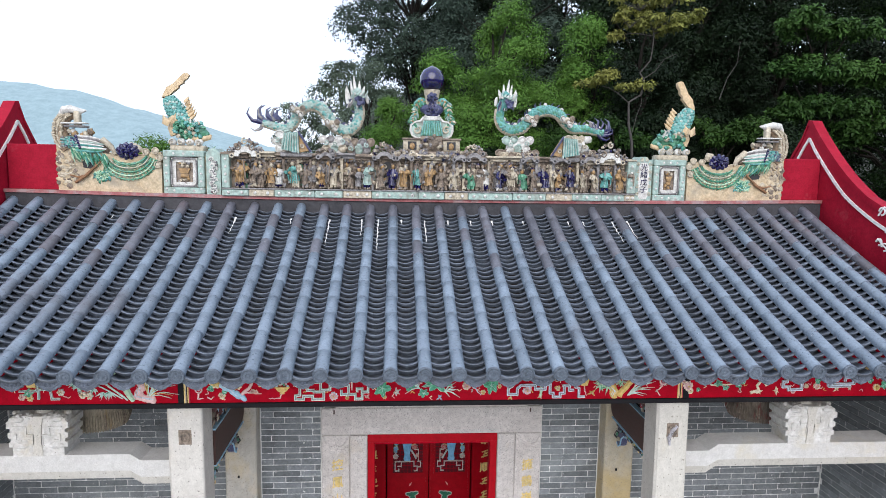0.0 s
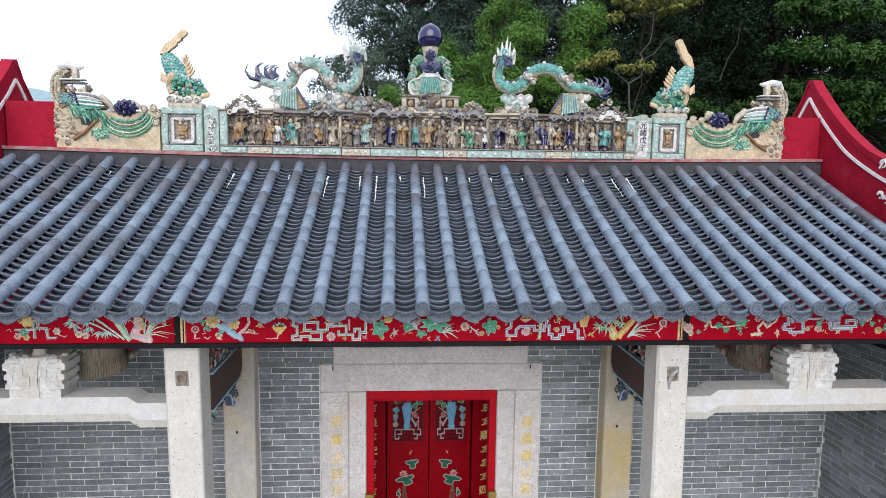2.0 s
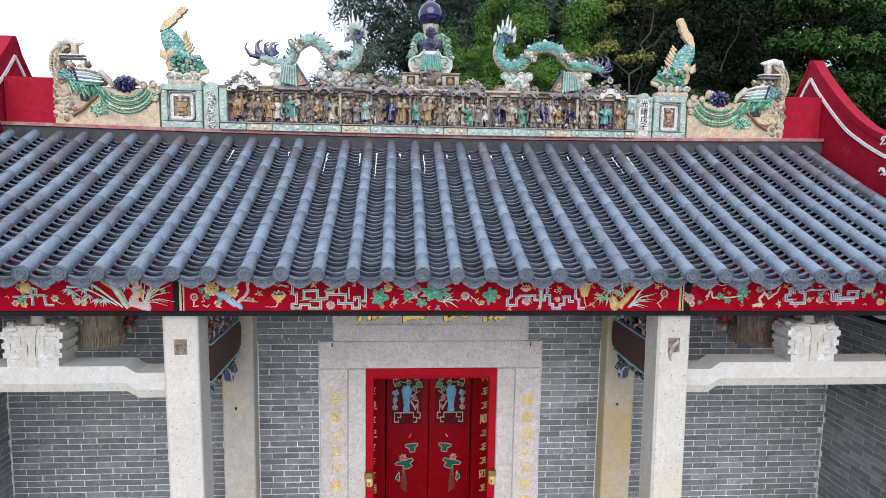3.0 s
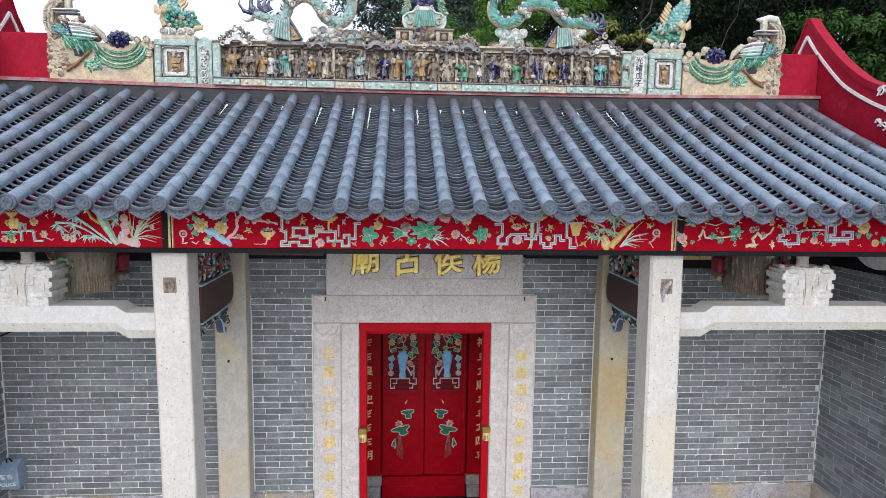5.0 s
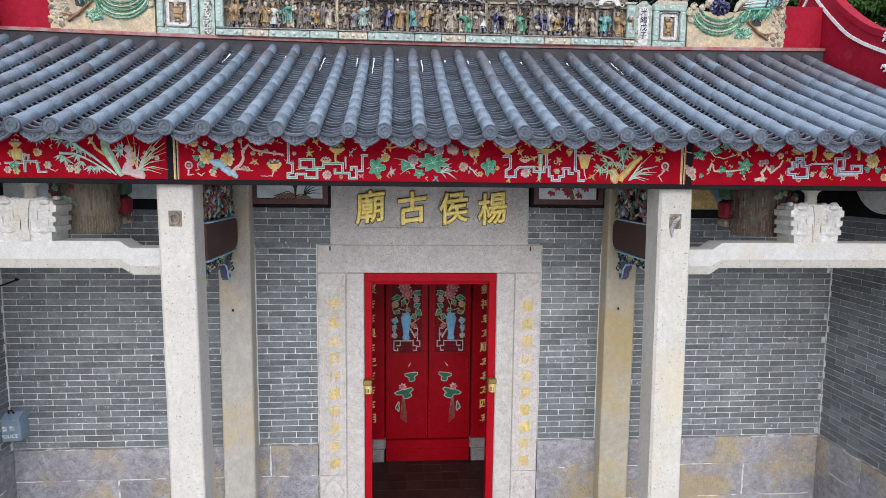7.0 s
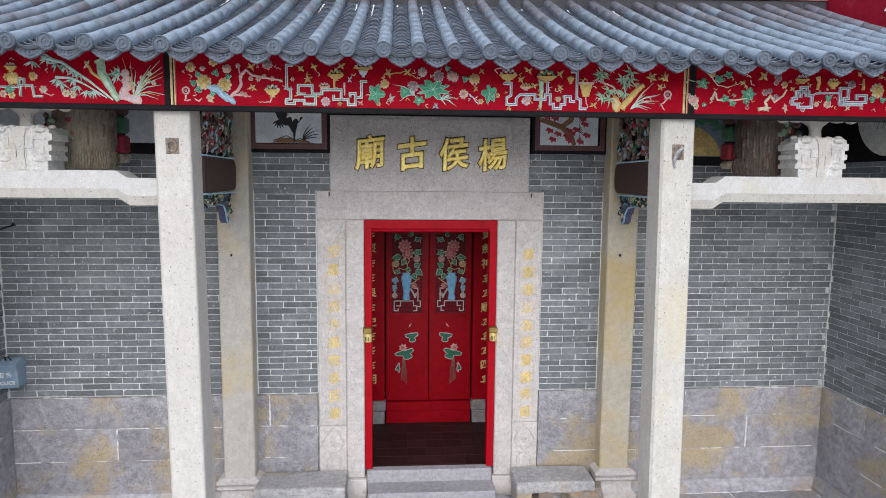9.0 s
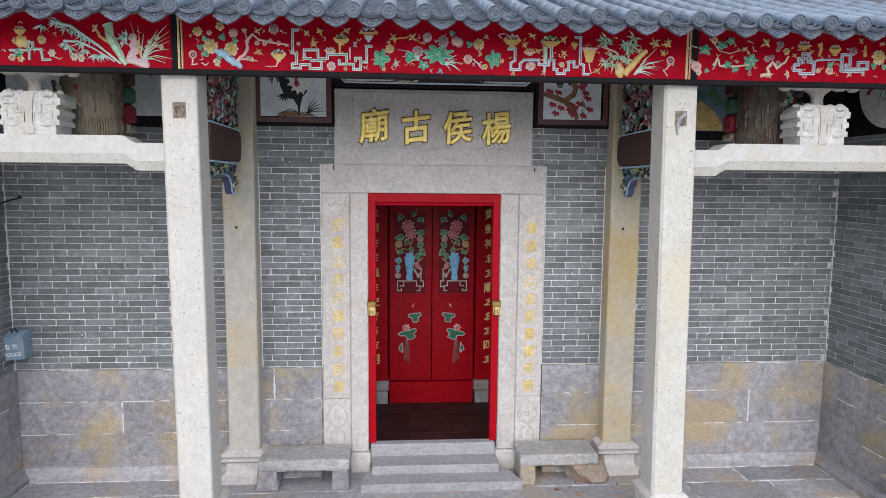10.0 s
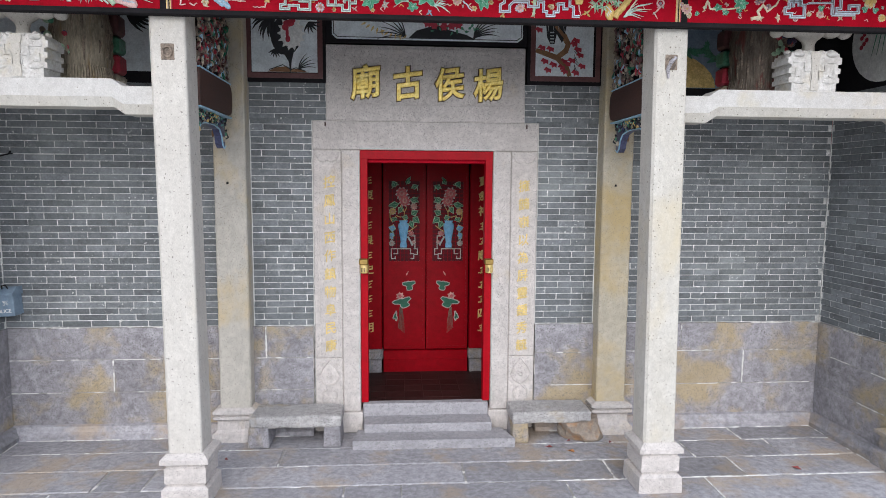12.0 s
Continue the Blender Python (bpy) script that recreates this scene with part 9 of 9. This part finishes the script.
for bz, br in ((5.865, 0.05), (5.745, 0.072)):
    for ring in range(3):
        for j in range(7):
            a = 2 * math.pi * j / 7 + ring * 0.45
            rr = br * (1 - 0.3 * ring)
            k0 = len(g.v)
            g.use(q.choice((M_NAVY, M_NAVYD))).ball((rr * 0.75 * math.cos(a), -0.075 - 0.015 * ring, bz + rr * 0.75 * math.sin(a)), (rr * 0.42, 0.016, rr * 0.42), 7, 5)
            shake(g, k0, 0.003)
g.ball((0.0, -0.03, 5.76), (0.12, 0.06, 0.06), 12, 8)
part("navy_flower", g, fin)
for s in (-1, 1):
    g = Geo(M_TEAL)
    arm = spline([(s * 0.06, 0, 5.82), (s * 0.11, -0.02, 5.845), (s * 0.155, -0.02, 5.8), (s * 0.16, -0.02, 5.72), (s * 0.19, -0.02, 5.66), (s * 0.165, -0.02, 5.61)], 5)
    g.tube(arm, [0.034 - 0.0008 * k for k in range(len(arm))], 9, 0.7)
    for j, p in enumerate(arm[1:-1]):
        for e in (-1, 1):
            g.use(q.choice((M_TEAL, M_AQUA, M_GREEN, M_GREEN, M_CREAM)))
            g.petal(p.x, p.y - 0.03, p.z, (-70 if s > 0 else 250) + e * 48 + q.uniform(-15, 15), q.uniform(0.045, 0.065), 0.028, 0.014)
        if j % 3 == 0:
            g.use(q.choice((M_CREAM, M_TAN))).ball((p.x, p.y - 0.035, p.z), (0.012, 0.01, 0.012), 6, 4)
    shake(g, 0, 0.003)
    part("scroll_arm", g, fin, smooth=60)
for s in (-1, 1):
    g = Geo(M_AQUA)
    plate = [(0.08, 5.68), (0.11, 5.64), (0.16, 5.635), (0.205, 5.6), (0.21, 5.55), (0.19, 5.5), (0.13, 5.47), (0.08, 5.5)]
    g.prism([(s * a, b) for a, b in plate], "y", -0.05, 0.04)
    g.use(M_POT).tube([(s * a, -0.052, b) for a, b in plate + plate[:1]], 0.012, 6)
    g.use(M_CREAM)
    curl(g, s * 0.145, -0.058, 5.555, 0.04, 1.0, s, 0.25)
    shake(g, 0, 0.002)
    part("side_volute", g, fin, smooth=50)
g = Geo(M_GREEN)
g.prism([(-0.075, 5.645), (0.075, 5.645), (0.105, 5.5), (-0.105, 5.5)], "y", -0.1, 0.05)
for j in range(9):
    u = j / 8
    g.use(M_TEAL).tube([(-0.075 + 0.15 * u, -0.102, 5.645), (-0.105 + 0.21 * u, -0.107, 5.5)], 0.007, 6)
part("tile_apron", g, fin)
g = Geo(M_POT)
g.box(-0.08, 0.08, -0.1, 0.02, 5.645, 5.69, 0.01)
for s in (-1, 1):
    curl(g, s * 0.075, -0.105, 5.672, 0.026, 1.5, s)
part("scroll_head", g, fin)
g = Geo(M_UMBER)
g.box(-0.29, 0.29, -0.15, 0.1, 5.3, 5.345, 0.008)
for s in (-1, 1):
    g.use(M_CREAM).box(min(s * 0.11, s * 0.28), max(s * 0.11, s * 0.28), -0.12, 0.08, 5.345, 5.47, 0.008)
    g.use(M_UMBER).box(min(s * 0.1, s * 0.29), max(s * 0.1, s * 0.29), -0.14, 0.08, 5.455, 5.475, 0.004)
    # black plate paints the shade inside the small niche
    g.use(M_INK).box(min(s * 0.15, s * 0.235), max(s * 0.15, s * 0.235), -0.124, -0.1, 5.36, 5.44)
    g.use(M_TAN).ball((s * 0.192, -0.126, 5.395), (0.026, 0.014, 0.035), 8, 5)
g.use(M_UMBER).box(-0.11, 0.11, -0.1, 0.06, 5.345, 5.5, 0.01)
for j in range(95):
    g.use(q.choice(MUD + (M_NAVYD, M_SLATE)))
    x = q.uniform(-0.3, 0.3)
    z = 5.3 + q.uniform(-0.03, 0.045) if abs(x) > 0.11 else q.uniform(5.28, 5.5)
    rock(g, (x, -0.15 + q.uniform(-0.02, 0.03), z), (0.02, 0.018, 0.017))
for j in range(9):
    button(g, -0.26 + 0.065 * j, -0.165, 5.3 + 0.025 * (j % 2), 0.02, q.choice((M_SLATE, M_CREAM)), M_NAVYD)
part("tiered_base", g, fin, smooth=50)

# ---- white lines and scrolls on the gables ----
for s, name in ((-1, "gable_left"), (1, "gable_right")):
    root = bpy.data.objects[name]
    x = s * 4.05
    g = Geo(M_WHITEP)
    for pts in ([(0.98, 5.36), (0.9, 5.47), (0.815, 5.57)], [(0.815, 5.57), (0.7, 5.435), (0.581, 5.315), (0.4, 5.145), (0.222, 4.995), (0.06, 4.895), (-0.092, 4.815), (-0.24, 4.745), (-0.361, 4.695)]):
        P = spline([(x, y, z) for y, z in pts], 4)
        n = len(P)
        vs = []
        for k, p in enumerate(P):
            d = (P[min(k + 1, n - 1)] - P[max(k - 1, 0)]).normalized()
            e = Vector((0, -d.z, d.y)) * 0.014
            vs += [p + e + Vector((s * 0.02, 0, 0)), p + e - Vector((s * 0.004, 0, 0)), p - e - Vector((s * 0.004, 0, 0)), p - e + Vector((s * 0.02, 0, 0))]
        g.add(vs, [(4 * k + a, 4 * k + a + 1, 4 * k + 5 + a, 4 * k + 4 + a) for k in range(n - 1) for a in range(3)] + [(0, 1, 2, 3), (4 * n - 4, 4 * n - 3, 4 * n - 2, 4 * n - 1)])
    g.ball((x, -0.375, 4.69), (0.006, 0.03, 0.026), 10, 6)
    part("white_line", g, root)
    g = Geo(M_WHITEP)
    for cy, cz, rr in ((-0.3, 4.86, 0.035), (-0.38, 4.84, 0.03), (-0.46, 4.8, 0.035), (-0.3, 4.58, 0.03), (-0.37, 4.54, 0.035), (-0.46, 4.51, 0.03)):
        g.tube([(x - s * 0.004, cy + rr * math.cos(a), cz + rr * math.sin(a)) for a in [k * 0.6 for k in range(9)]], 0.009, 5)
    for pts in ([(-0.26, 4.82), (-0.32, 4.9), (-0.44, 4.87), (-0.58, 4.78), (-0.78, 4.68)], [(-0.28, 4.61), (-0.36, 4.55), (-0.5, 4.47), (-0.7, 4.39)]):
        g.tube([(x - s * 0.004, y, z) for y, z in pts], 0.009, 5)
    part("white_scroll", g, root)
    g = Geo(M_GABLE)
    g.box(min(x, x - s * 0.05), max(x, x - s * 0.05), -1.9, RY, 3.6, 3.7)
    part("foot_fillet", g, root)

# lime spilt on the tiles
for k, j0, l in ((9, 26, 0.5), (13, 27, 0.8), (14, 27, 0.5), (15, 27, 0.9), (16, 28, 0.1), (17, 28, 0.7), (18, 28, 0.1), (19, 28, 0.12), (21, 28, 0.06), (24, 28, 0.1), (25, 28, 0.6), (26, 28, 0.55), (27, 28, 0.4), (31, 28, 0.08), (4, 28, 0.08), (23, 28, 0.05), (20, 28, 0.07), (11, 28, 0.06)):
    s0 = SLOPE_LEN - 0.2
    g = Geo(M_LIME)
    xx = X0 + k * PITCH + PITCH / 2 + q.choice((-0.045, -0.03, 0.04))
    m = max(3, int(0.65 * l / 0.03))
    run = [slope(s0 - i * 0.03) for i in range(m + 1)]
    g.tube([(xx + q.uniform(-0.004, 0.004), y, z + sag(xx, y) - 0.017 + q.uniform(-0.004, 0.002)) for y, z, d in run], [0.0105 * (1 - 0.75 * i / m) * q.uniform(0.35, 1.1) for i in range(m + 1)], 6, 0.6)
    solid("lime_spill", g, "white lime drips run down the pan tiles", "lime spill", "lime spills", kind="stuff", smooth=60)

# ---- trees behind the temple ----
def leaf_cloud(tips, per, spread, size, rr):
    """Folded leaves on the outside of rounded clumps round the twig tips, mostly facing outwards; returns vertices and faces."""
    n = len(tips) * per
    o = rr.normal(0, 1, (n, 3))
    o /= np.linalg.norm(o, axis=1)[:, None]
    o[:, 2] = np.where(o[:, 2] < -0.5, -0.6 * o[:, 2], o[:, 2])
    grow = np.repeat(rr.uniform(0.6, 1.35, len(tips)), per)[:, None]
    c = np.repeat(np.array(tips), per, axis=0) + o * np.array([1.0, 1.0, 0.88]) * spread * grow * rr.uniform(0.55, 1.12, (n, 1)) * 1.45
    nn = o + rr.normal(0, 0.34, (n, 3)) + np.array([0, 0, 0.45])
    nn /= np.linalg.norm(nn, axis=1)[:, None]
    d = np.cross(nn, rr.normal(0, 1, (n, 3)))
    d[:, 2] -= 0.25
    d /= np.linalg.norm(d, axis=1)[:, None] + 1e-9
    s = np.cross(d, nn)
    s /= np.linalg.norm(s, axis=1)[:, None] + 1e-9
    L = size * rr.uniform(0.75, 1.45, (n, 1))
    a, b = c, c + d * L
    m1 = c + d * L * 0.45 + s * L * 0.23 + nn * L * 0.07
    m2 = c + d * L * 0.45 - s * L * 0.23 + nn * L * 0.07
    v = np.stack([a, m1, b, m2], axis=1).reshape(-1, 3)
    i = np.arange(n)[:, None] * 4
    f = np.concatenate([i + np.array([[0, 1, 2]]), i + np.array([[0, 2, 3]])], axis=0)
    return v, f


def tree(x, y, top, crown_r, mat, label, seed, clumps=60, per=130, size=0.12, low=0.35, spread=0.3):
    rr = np.random.default_rng(seed)
    q = random.Random(seed)
    z0 = ground_z(x, y) - 0.1
    root = thing("tree", label, "tree", "trees behind the temple", at=(0, 0, 0))
    h = top - z0
    gg = Geo(M_BARK)
    lean = (q.uniform(-0.6, 0.6), q.uniform(-0.6, 0.6))
    path = [(x + lean[0] * t * t + 0.12 * math.sin(5 * t + seed), y + lean[1] * t, z0 + h * 0.8 * t) for t in [k / 8 for k in range(9)]]
    girth = min(0.2, 0.05 * crown_r)
    gg.tube(path, [girth * (1.15 - t) + 0.012 for t in [k / 8 for k in range(9)]], 8, up=(0.1, 1, 0))
    tips = []
    cz, ch = z0 + h * (low + 1) / 2, h * (1 - low) / 2
    for k in range(clumps):
        a, e = q.uniform(0, 2 * math.pi), q.uniform(-1, 1)
        rad = q.uniform(0.45, 1.0) ** 0.6
        w = math.sqrt(max(0, 1 - e * e)) * (1.1 if e < 0.2 else 0.95)
        p = (x + lean[0] * 0.6 + crown_r * w * rad * math.cos(a) * q.uniform(0.75, 1.2), y + lean[1] * 0.6 + crown_r * w * rad * math.sin(a) * q.uniform(0.75, 1.1), cz + ch * e * q.uniform(0.8, 1.08))
        tips.append(p)
        if k % 3 == 0:
            b = path[min(8, max(2, int(8 * (p[2] - z0) / (h * 0.8)) - 1))]
            mid = ((b[0] + p[0]) / 2, (b[1] + p[1]) / 2, (b[2] + p[2]) / 2 + 0.12 * h * 0.3)
            gg.tube([b, mid, p], [0.06, 0.035, 0.012], 5, up=(0.1, 1, 0))
    part("trunk", gg, root, smooth=60)
    v, f = leaf_cloud(tips, per, spread, size, rr)
    me = bpy.data.meshes.new("crown")
    me.from_pydata(v.tolist(), [], f.tolist())
    me.materials.append(mat)
    part("crown", me, root)
    return root


BUSHY = "broad-leaved evergreen tree with a dense bright green crown"
DARK = "tall dark green tree on the shaded slope"
LOW = "low dark shrubby tree behind the ridge"
FAR = "distant tree with an open ragged crown, haze painted into its leaves"
tree(2.6, 10.35, 9.1, 1.3, M_LEAF, BUSHY, 1, 60, 900, 0.06, 0.42, 0.3)
tree(1.75, 10.6, 7.7, 0.8, M_LEAF, BUSHY, 42, 26, 800, 0.06, 0.45, 0.3)
tree(4.36, 10.85, 9.0, 0.78, M_LEAF, BUSHY, 2, 34, 850, 0.06, 0.62, 0.28)
tree(3.3, 9.4, 6.2, 0.8, M_LEAFM, LOW, 22, 30, 600, 0.06, 0.4, 0.3)
tree(1.0, 12.4, 8.5, 0.65, M_LEAF, BUSHY, 3, 24, 800, 0.065, 0.55, 0.3)
tree(-0.55, 13.4, 7.2, 0.62, M_LEAF, BUSHY, 41, 26, 760, 0.062, 0.4, 0.28)
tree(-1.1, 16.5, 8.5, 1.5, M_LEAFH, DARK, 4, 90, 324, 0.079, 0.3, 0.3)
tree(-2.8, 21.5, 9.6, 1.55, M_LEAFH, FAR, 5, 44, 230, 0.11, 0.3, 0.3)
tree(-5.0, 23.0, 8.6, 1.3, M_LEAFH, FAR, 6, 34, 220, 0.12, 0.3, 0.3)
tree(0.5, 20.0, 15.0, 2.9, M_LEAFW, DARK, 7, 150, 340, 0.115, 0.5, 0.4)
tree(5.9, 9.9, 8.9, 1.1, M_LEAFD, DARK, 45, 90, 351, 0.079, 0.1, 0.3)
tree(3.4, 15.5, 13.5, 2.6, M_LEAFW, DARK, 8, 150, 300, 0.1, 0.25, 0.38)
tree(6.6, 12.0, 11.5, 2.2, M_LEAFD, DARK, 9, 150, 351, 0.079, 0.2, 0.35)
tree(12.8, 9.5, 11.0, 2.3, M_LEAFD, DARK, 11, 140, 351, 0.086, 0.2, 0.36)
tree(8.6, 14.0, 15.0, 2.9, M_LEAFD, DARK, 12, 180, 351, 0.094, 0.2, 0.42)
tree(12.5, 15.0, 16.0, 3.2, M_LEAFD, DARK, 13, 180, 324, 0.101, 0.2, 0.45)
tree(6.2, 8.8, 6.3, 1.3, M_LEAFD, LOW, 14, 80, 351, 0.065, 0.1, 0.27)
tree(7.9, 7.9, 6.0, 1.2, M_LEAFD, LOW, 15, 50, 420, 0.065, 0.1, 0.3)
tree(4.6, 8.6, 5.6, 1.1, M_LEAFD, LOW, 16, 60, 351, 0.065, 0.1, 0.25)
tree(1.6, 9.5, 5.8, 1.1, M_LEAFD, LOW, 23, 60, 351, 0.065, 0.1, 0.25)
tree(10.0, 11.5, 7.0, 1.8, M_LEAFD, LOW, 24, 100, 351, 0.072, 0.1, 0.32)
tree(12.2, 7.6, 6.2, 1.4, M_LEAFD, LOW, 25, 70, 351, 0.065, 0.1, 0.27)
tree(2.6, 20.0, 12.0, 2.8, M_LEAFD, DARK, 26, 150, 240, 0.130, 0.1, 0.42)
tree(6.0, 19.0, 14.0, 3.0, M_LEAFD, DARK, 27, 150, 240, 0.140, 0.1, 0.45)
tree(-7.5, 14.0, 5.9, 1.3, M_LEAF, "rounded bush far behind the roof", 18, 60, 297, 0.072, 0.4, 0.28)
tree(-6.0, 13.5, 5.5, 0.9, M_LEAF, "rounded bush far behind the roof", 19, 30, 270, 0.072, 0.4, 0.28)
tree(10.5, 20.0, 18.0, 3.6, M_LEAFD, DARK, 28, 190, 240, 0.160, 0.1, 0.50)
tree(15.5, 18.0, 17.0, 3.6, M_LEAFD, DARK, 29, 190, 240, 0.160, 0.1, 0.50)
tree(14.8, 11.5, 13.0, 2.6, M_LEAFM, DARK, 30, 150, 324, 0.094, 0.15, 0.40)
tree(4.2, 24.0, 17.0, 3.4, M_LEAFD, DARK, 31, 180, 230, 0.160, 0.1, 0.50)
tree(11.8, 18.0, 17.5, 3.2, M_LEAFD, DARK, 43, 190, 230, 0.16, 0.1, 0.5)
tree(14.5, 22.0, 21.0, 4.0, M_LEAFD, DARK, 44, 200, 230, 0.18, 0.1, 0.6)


# thin half-bare tree with yellowish sprays, in front of the shaded slope
def layered_tree(x, y, label, seed, mat, layers, size=0.1):
    """A spreading tree whose leaves hang in flat sprays; layers: x, z, half width and half height of each."""
    rr = np.random.default_rng(seed)
    q = random.Random(seed)
    root = thing("tree", label, "tree", "trees behind the temple")
    g = Geo(M_BARK)
    z0, top = ground_z(x, y) - 0.1, max(c[1] for c in layers)
    path = [(x + 0.1 * math.sin(4 * k + seed), y + 0.05 * k, z0 + (top - z0) * k / 6) for k in range(7)]
    g.tube(path, [0.07 - 0.009 * k for k in range(7)], 7, up=(0.1, 1, 0))
    tips = []
    for cx, cz, w, h in layers:
        b = path[max(1, min(6, int(6 * (cz - 0.5 - z0) / (top - z0))))]
        c = Vector((cx, y + q.uniform(-0.3, 0.3), cz - 0.4 * h))
        g.tube([b, (Vector(b) + c) / 2 + Vector((0, 0, 0.1)), c], [0.03, 0.02, 0.012], 5, up=(0.1, 1, 0))
        for k in range(int(90 * w * (h + 0.25))):
            t, u = q.uniform(0, 2 * math.pi), math.sqrt(q.random())
            e = Vector((cx + w * u * math.cos(t), c.y + 0.8 * w * u * math.sin(t), cz + h * q.uniform(-0.9, 1.0) * math.sqrt(1 - 0.8 * u * u) - 0.12 * u))
            tips.append(e[:])
            if k % 4 == 0:
                g.tube([c, (c + e) / 2 + Vector((0, 0, 0.05)), e], [0.008, 0.006, 0.003], 4, up=(0.1, 1, 0))
    part("trunk", g, root, smooth=60)
    v, f = leaf_cloud(tips, 75, 0.11, size, rr)
    me = bpy.data.meshes.new("crown")
    me.from_pydata(v.tolist(), [], f.tolist())
    me.materials.append(mat)
    part("crown", me, root)


layered_tree(9.7, 8.5, "spreading tree with sprays of fresh green leaves", 10, M_LEAFS,
             ((9.0, 8.7, 0.58, 0.4), (10.0, 8.6, 0.64, 0.3), (8.8, 7.75, 0.4, 0.22), (9.4, 7.7, 0.8, 0.3), (10.65, 7.65, 0.5, 0.35)))
layered_tree(9.9, 8.2, "low tree with drooping leaf sprays behind the gable", 61, M_LEAFM,
             ((8.7, 6.75, 0.5, 0.3), (9.4, 6.85, 0.58, 0.26), (10.4, 6.6, 0.75, 0.35), (9.8, 6.2, 0.75, 0.28)))
layered_tree(6.9, 7.9, "low leafy shrub behind the ridge", 62, M_LEAFM, ((6.45, 6.32, 0.42, 0.15), (7.0, 6.08, 0.55, 0.2), (7.5, 6.28, 0.48, 0.18)), 0.085)
layered_tree(4.5, 7.9, "low leafy shrub behind the ridge", 63, M_LEAFM, ((4.8, 6.0, 0.36, 0.25), (4.05, 6.33, 0.3, 0.1)), 0.085)


def bare_tree():
    """A thin twisting tree with flat yellowish sprays, densest at its top."""
    rr = np.random.default_rng(91)
    q = random.Random(91)
    root = thing("bare_tree", "thin twisting tree with flat yellowish leaf sprays", "tree", "trees behind the temple")
    y = 7.3
    g = Geo(M_BARKP)
    limbs = [([(4.7, ground_z(4.7, y) - 0.1), (4.62, 5.3), (4.56, 5.84), (4.5, 6.2), (4.44, 6.65), (4.72, 6.82), (4.74, 7.12), (4.68, 7.26), (4.85, 7.5), (4.93, 7.75), (4.9, 8.05), (4.8, 8.35)], 0.03),
             ([(4.73, 7.12), (4.98, 7.3), (5.18, 7.55), (5.42, 7.66)], 0.009), ([(4.44, 6.65), (4.22, 6.84), (3.98, 6.94), (3.68, 7.0)], 0.012),
             ([(4.22, 6.84), (4.4, 6.93), (4.7, 6.96)], 0.007), ([(4.9, 8.05), (5.2, 8.15), (5.7, 8.35)], 0.01), ([(4.88, 8.0), (4.5, 8.05), (4.1, 7.98)], 0.01), ([(4.56, 6.0), (4.66, 6.4), (4.74, 6.65), (4.7, 6.9)], 0.007),
             ([(6.4, 6.75), (6.55, 7.2), (6.75, 7.5), (6.8, 7.95)], 0.008)]
    for path, w in limbs:
        n = len(path)
        g.tube([(a + q.uniform(-0.015, 0.015), y + 0.04 * math.sin(3 * k), z) for k, (a, z) in enumerate(path)], [w * (1 - 0.75 * k / (n - 1)) + 0.002 for k in range(n)], 7, up=(0.1, 1, 0))
    tips = []
    for cx, cz, w, h, n in ((3.58, 7.02, 0.16, 0.04, 7), (3.78, 7.1, 0.16, 0.06, 9), (4.0, 7.18, 0.12, 0.05, 6), (4.4, 6.97, 0.18, 0.03, 6), (4.7, 6.99, 0.18, 0.03, 6),
                            (4.12, 8.0, 0.14, 0.07, 5), (4.4, 8.28, 0.28, 0.14, 14), (4.93, 8.24, 0.36, 0.13, 18), (5.42, 8.28, 0.28, 0.1, 12), (5.75, 8.42, 0.2, 0.08, 6), (4.6, 8.65, 0.45, 0.16, 16), (5.2, 8.7, 0.4, 0.14, 14)):
        for _ in range(n):
            e = Vector((cx + q.uniform(-w, w), y + q.uniform(-w, w), cz + q.uniform(-h, h)))
            tips.append(e[:])
            g.tube([(cx, y, cz - h), ((cx + e.x) / 2, (y + e.y) / 2, cz), e], [0.005, 0.004, 0.002], 4, up=(0.1, 1, 0))
    part("trunk", g, root, smooth=60)
    v, f = leaf_cloud(tips, 60, 0.075, 0.075, rr)
    me = bpy.data.meshes.new("crown")
    me.from_pydata(v.tolist(), [], f.tolist())
    me.materials.append(M_LEAFY)
    part("crown", me, root)


bare_tree()

# ---- pieces of walls and roof, laid last ----
wall_rng = random.Random(5)
for wall, u0, u1, z0, z1, place in late:
    lay_bricks(wall, u0, u1, z0, z1, place, wall_rng)
for name, me, m in roof_late:
    ob = new(name, me)
    ob.matrix_world = m
    ob.parent = roof
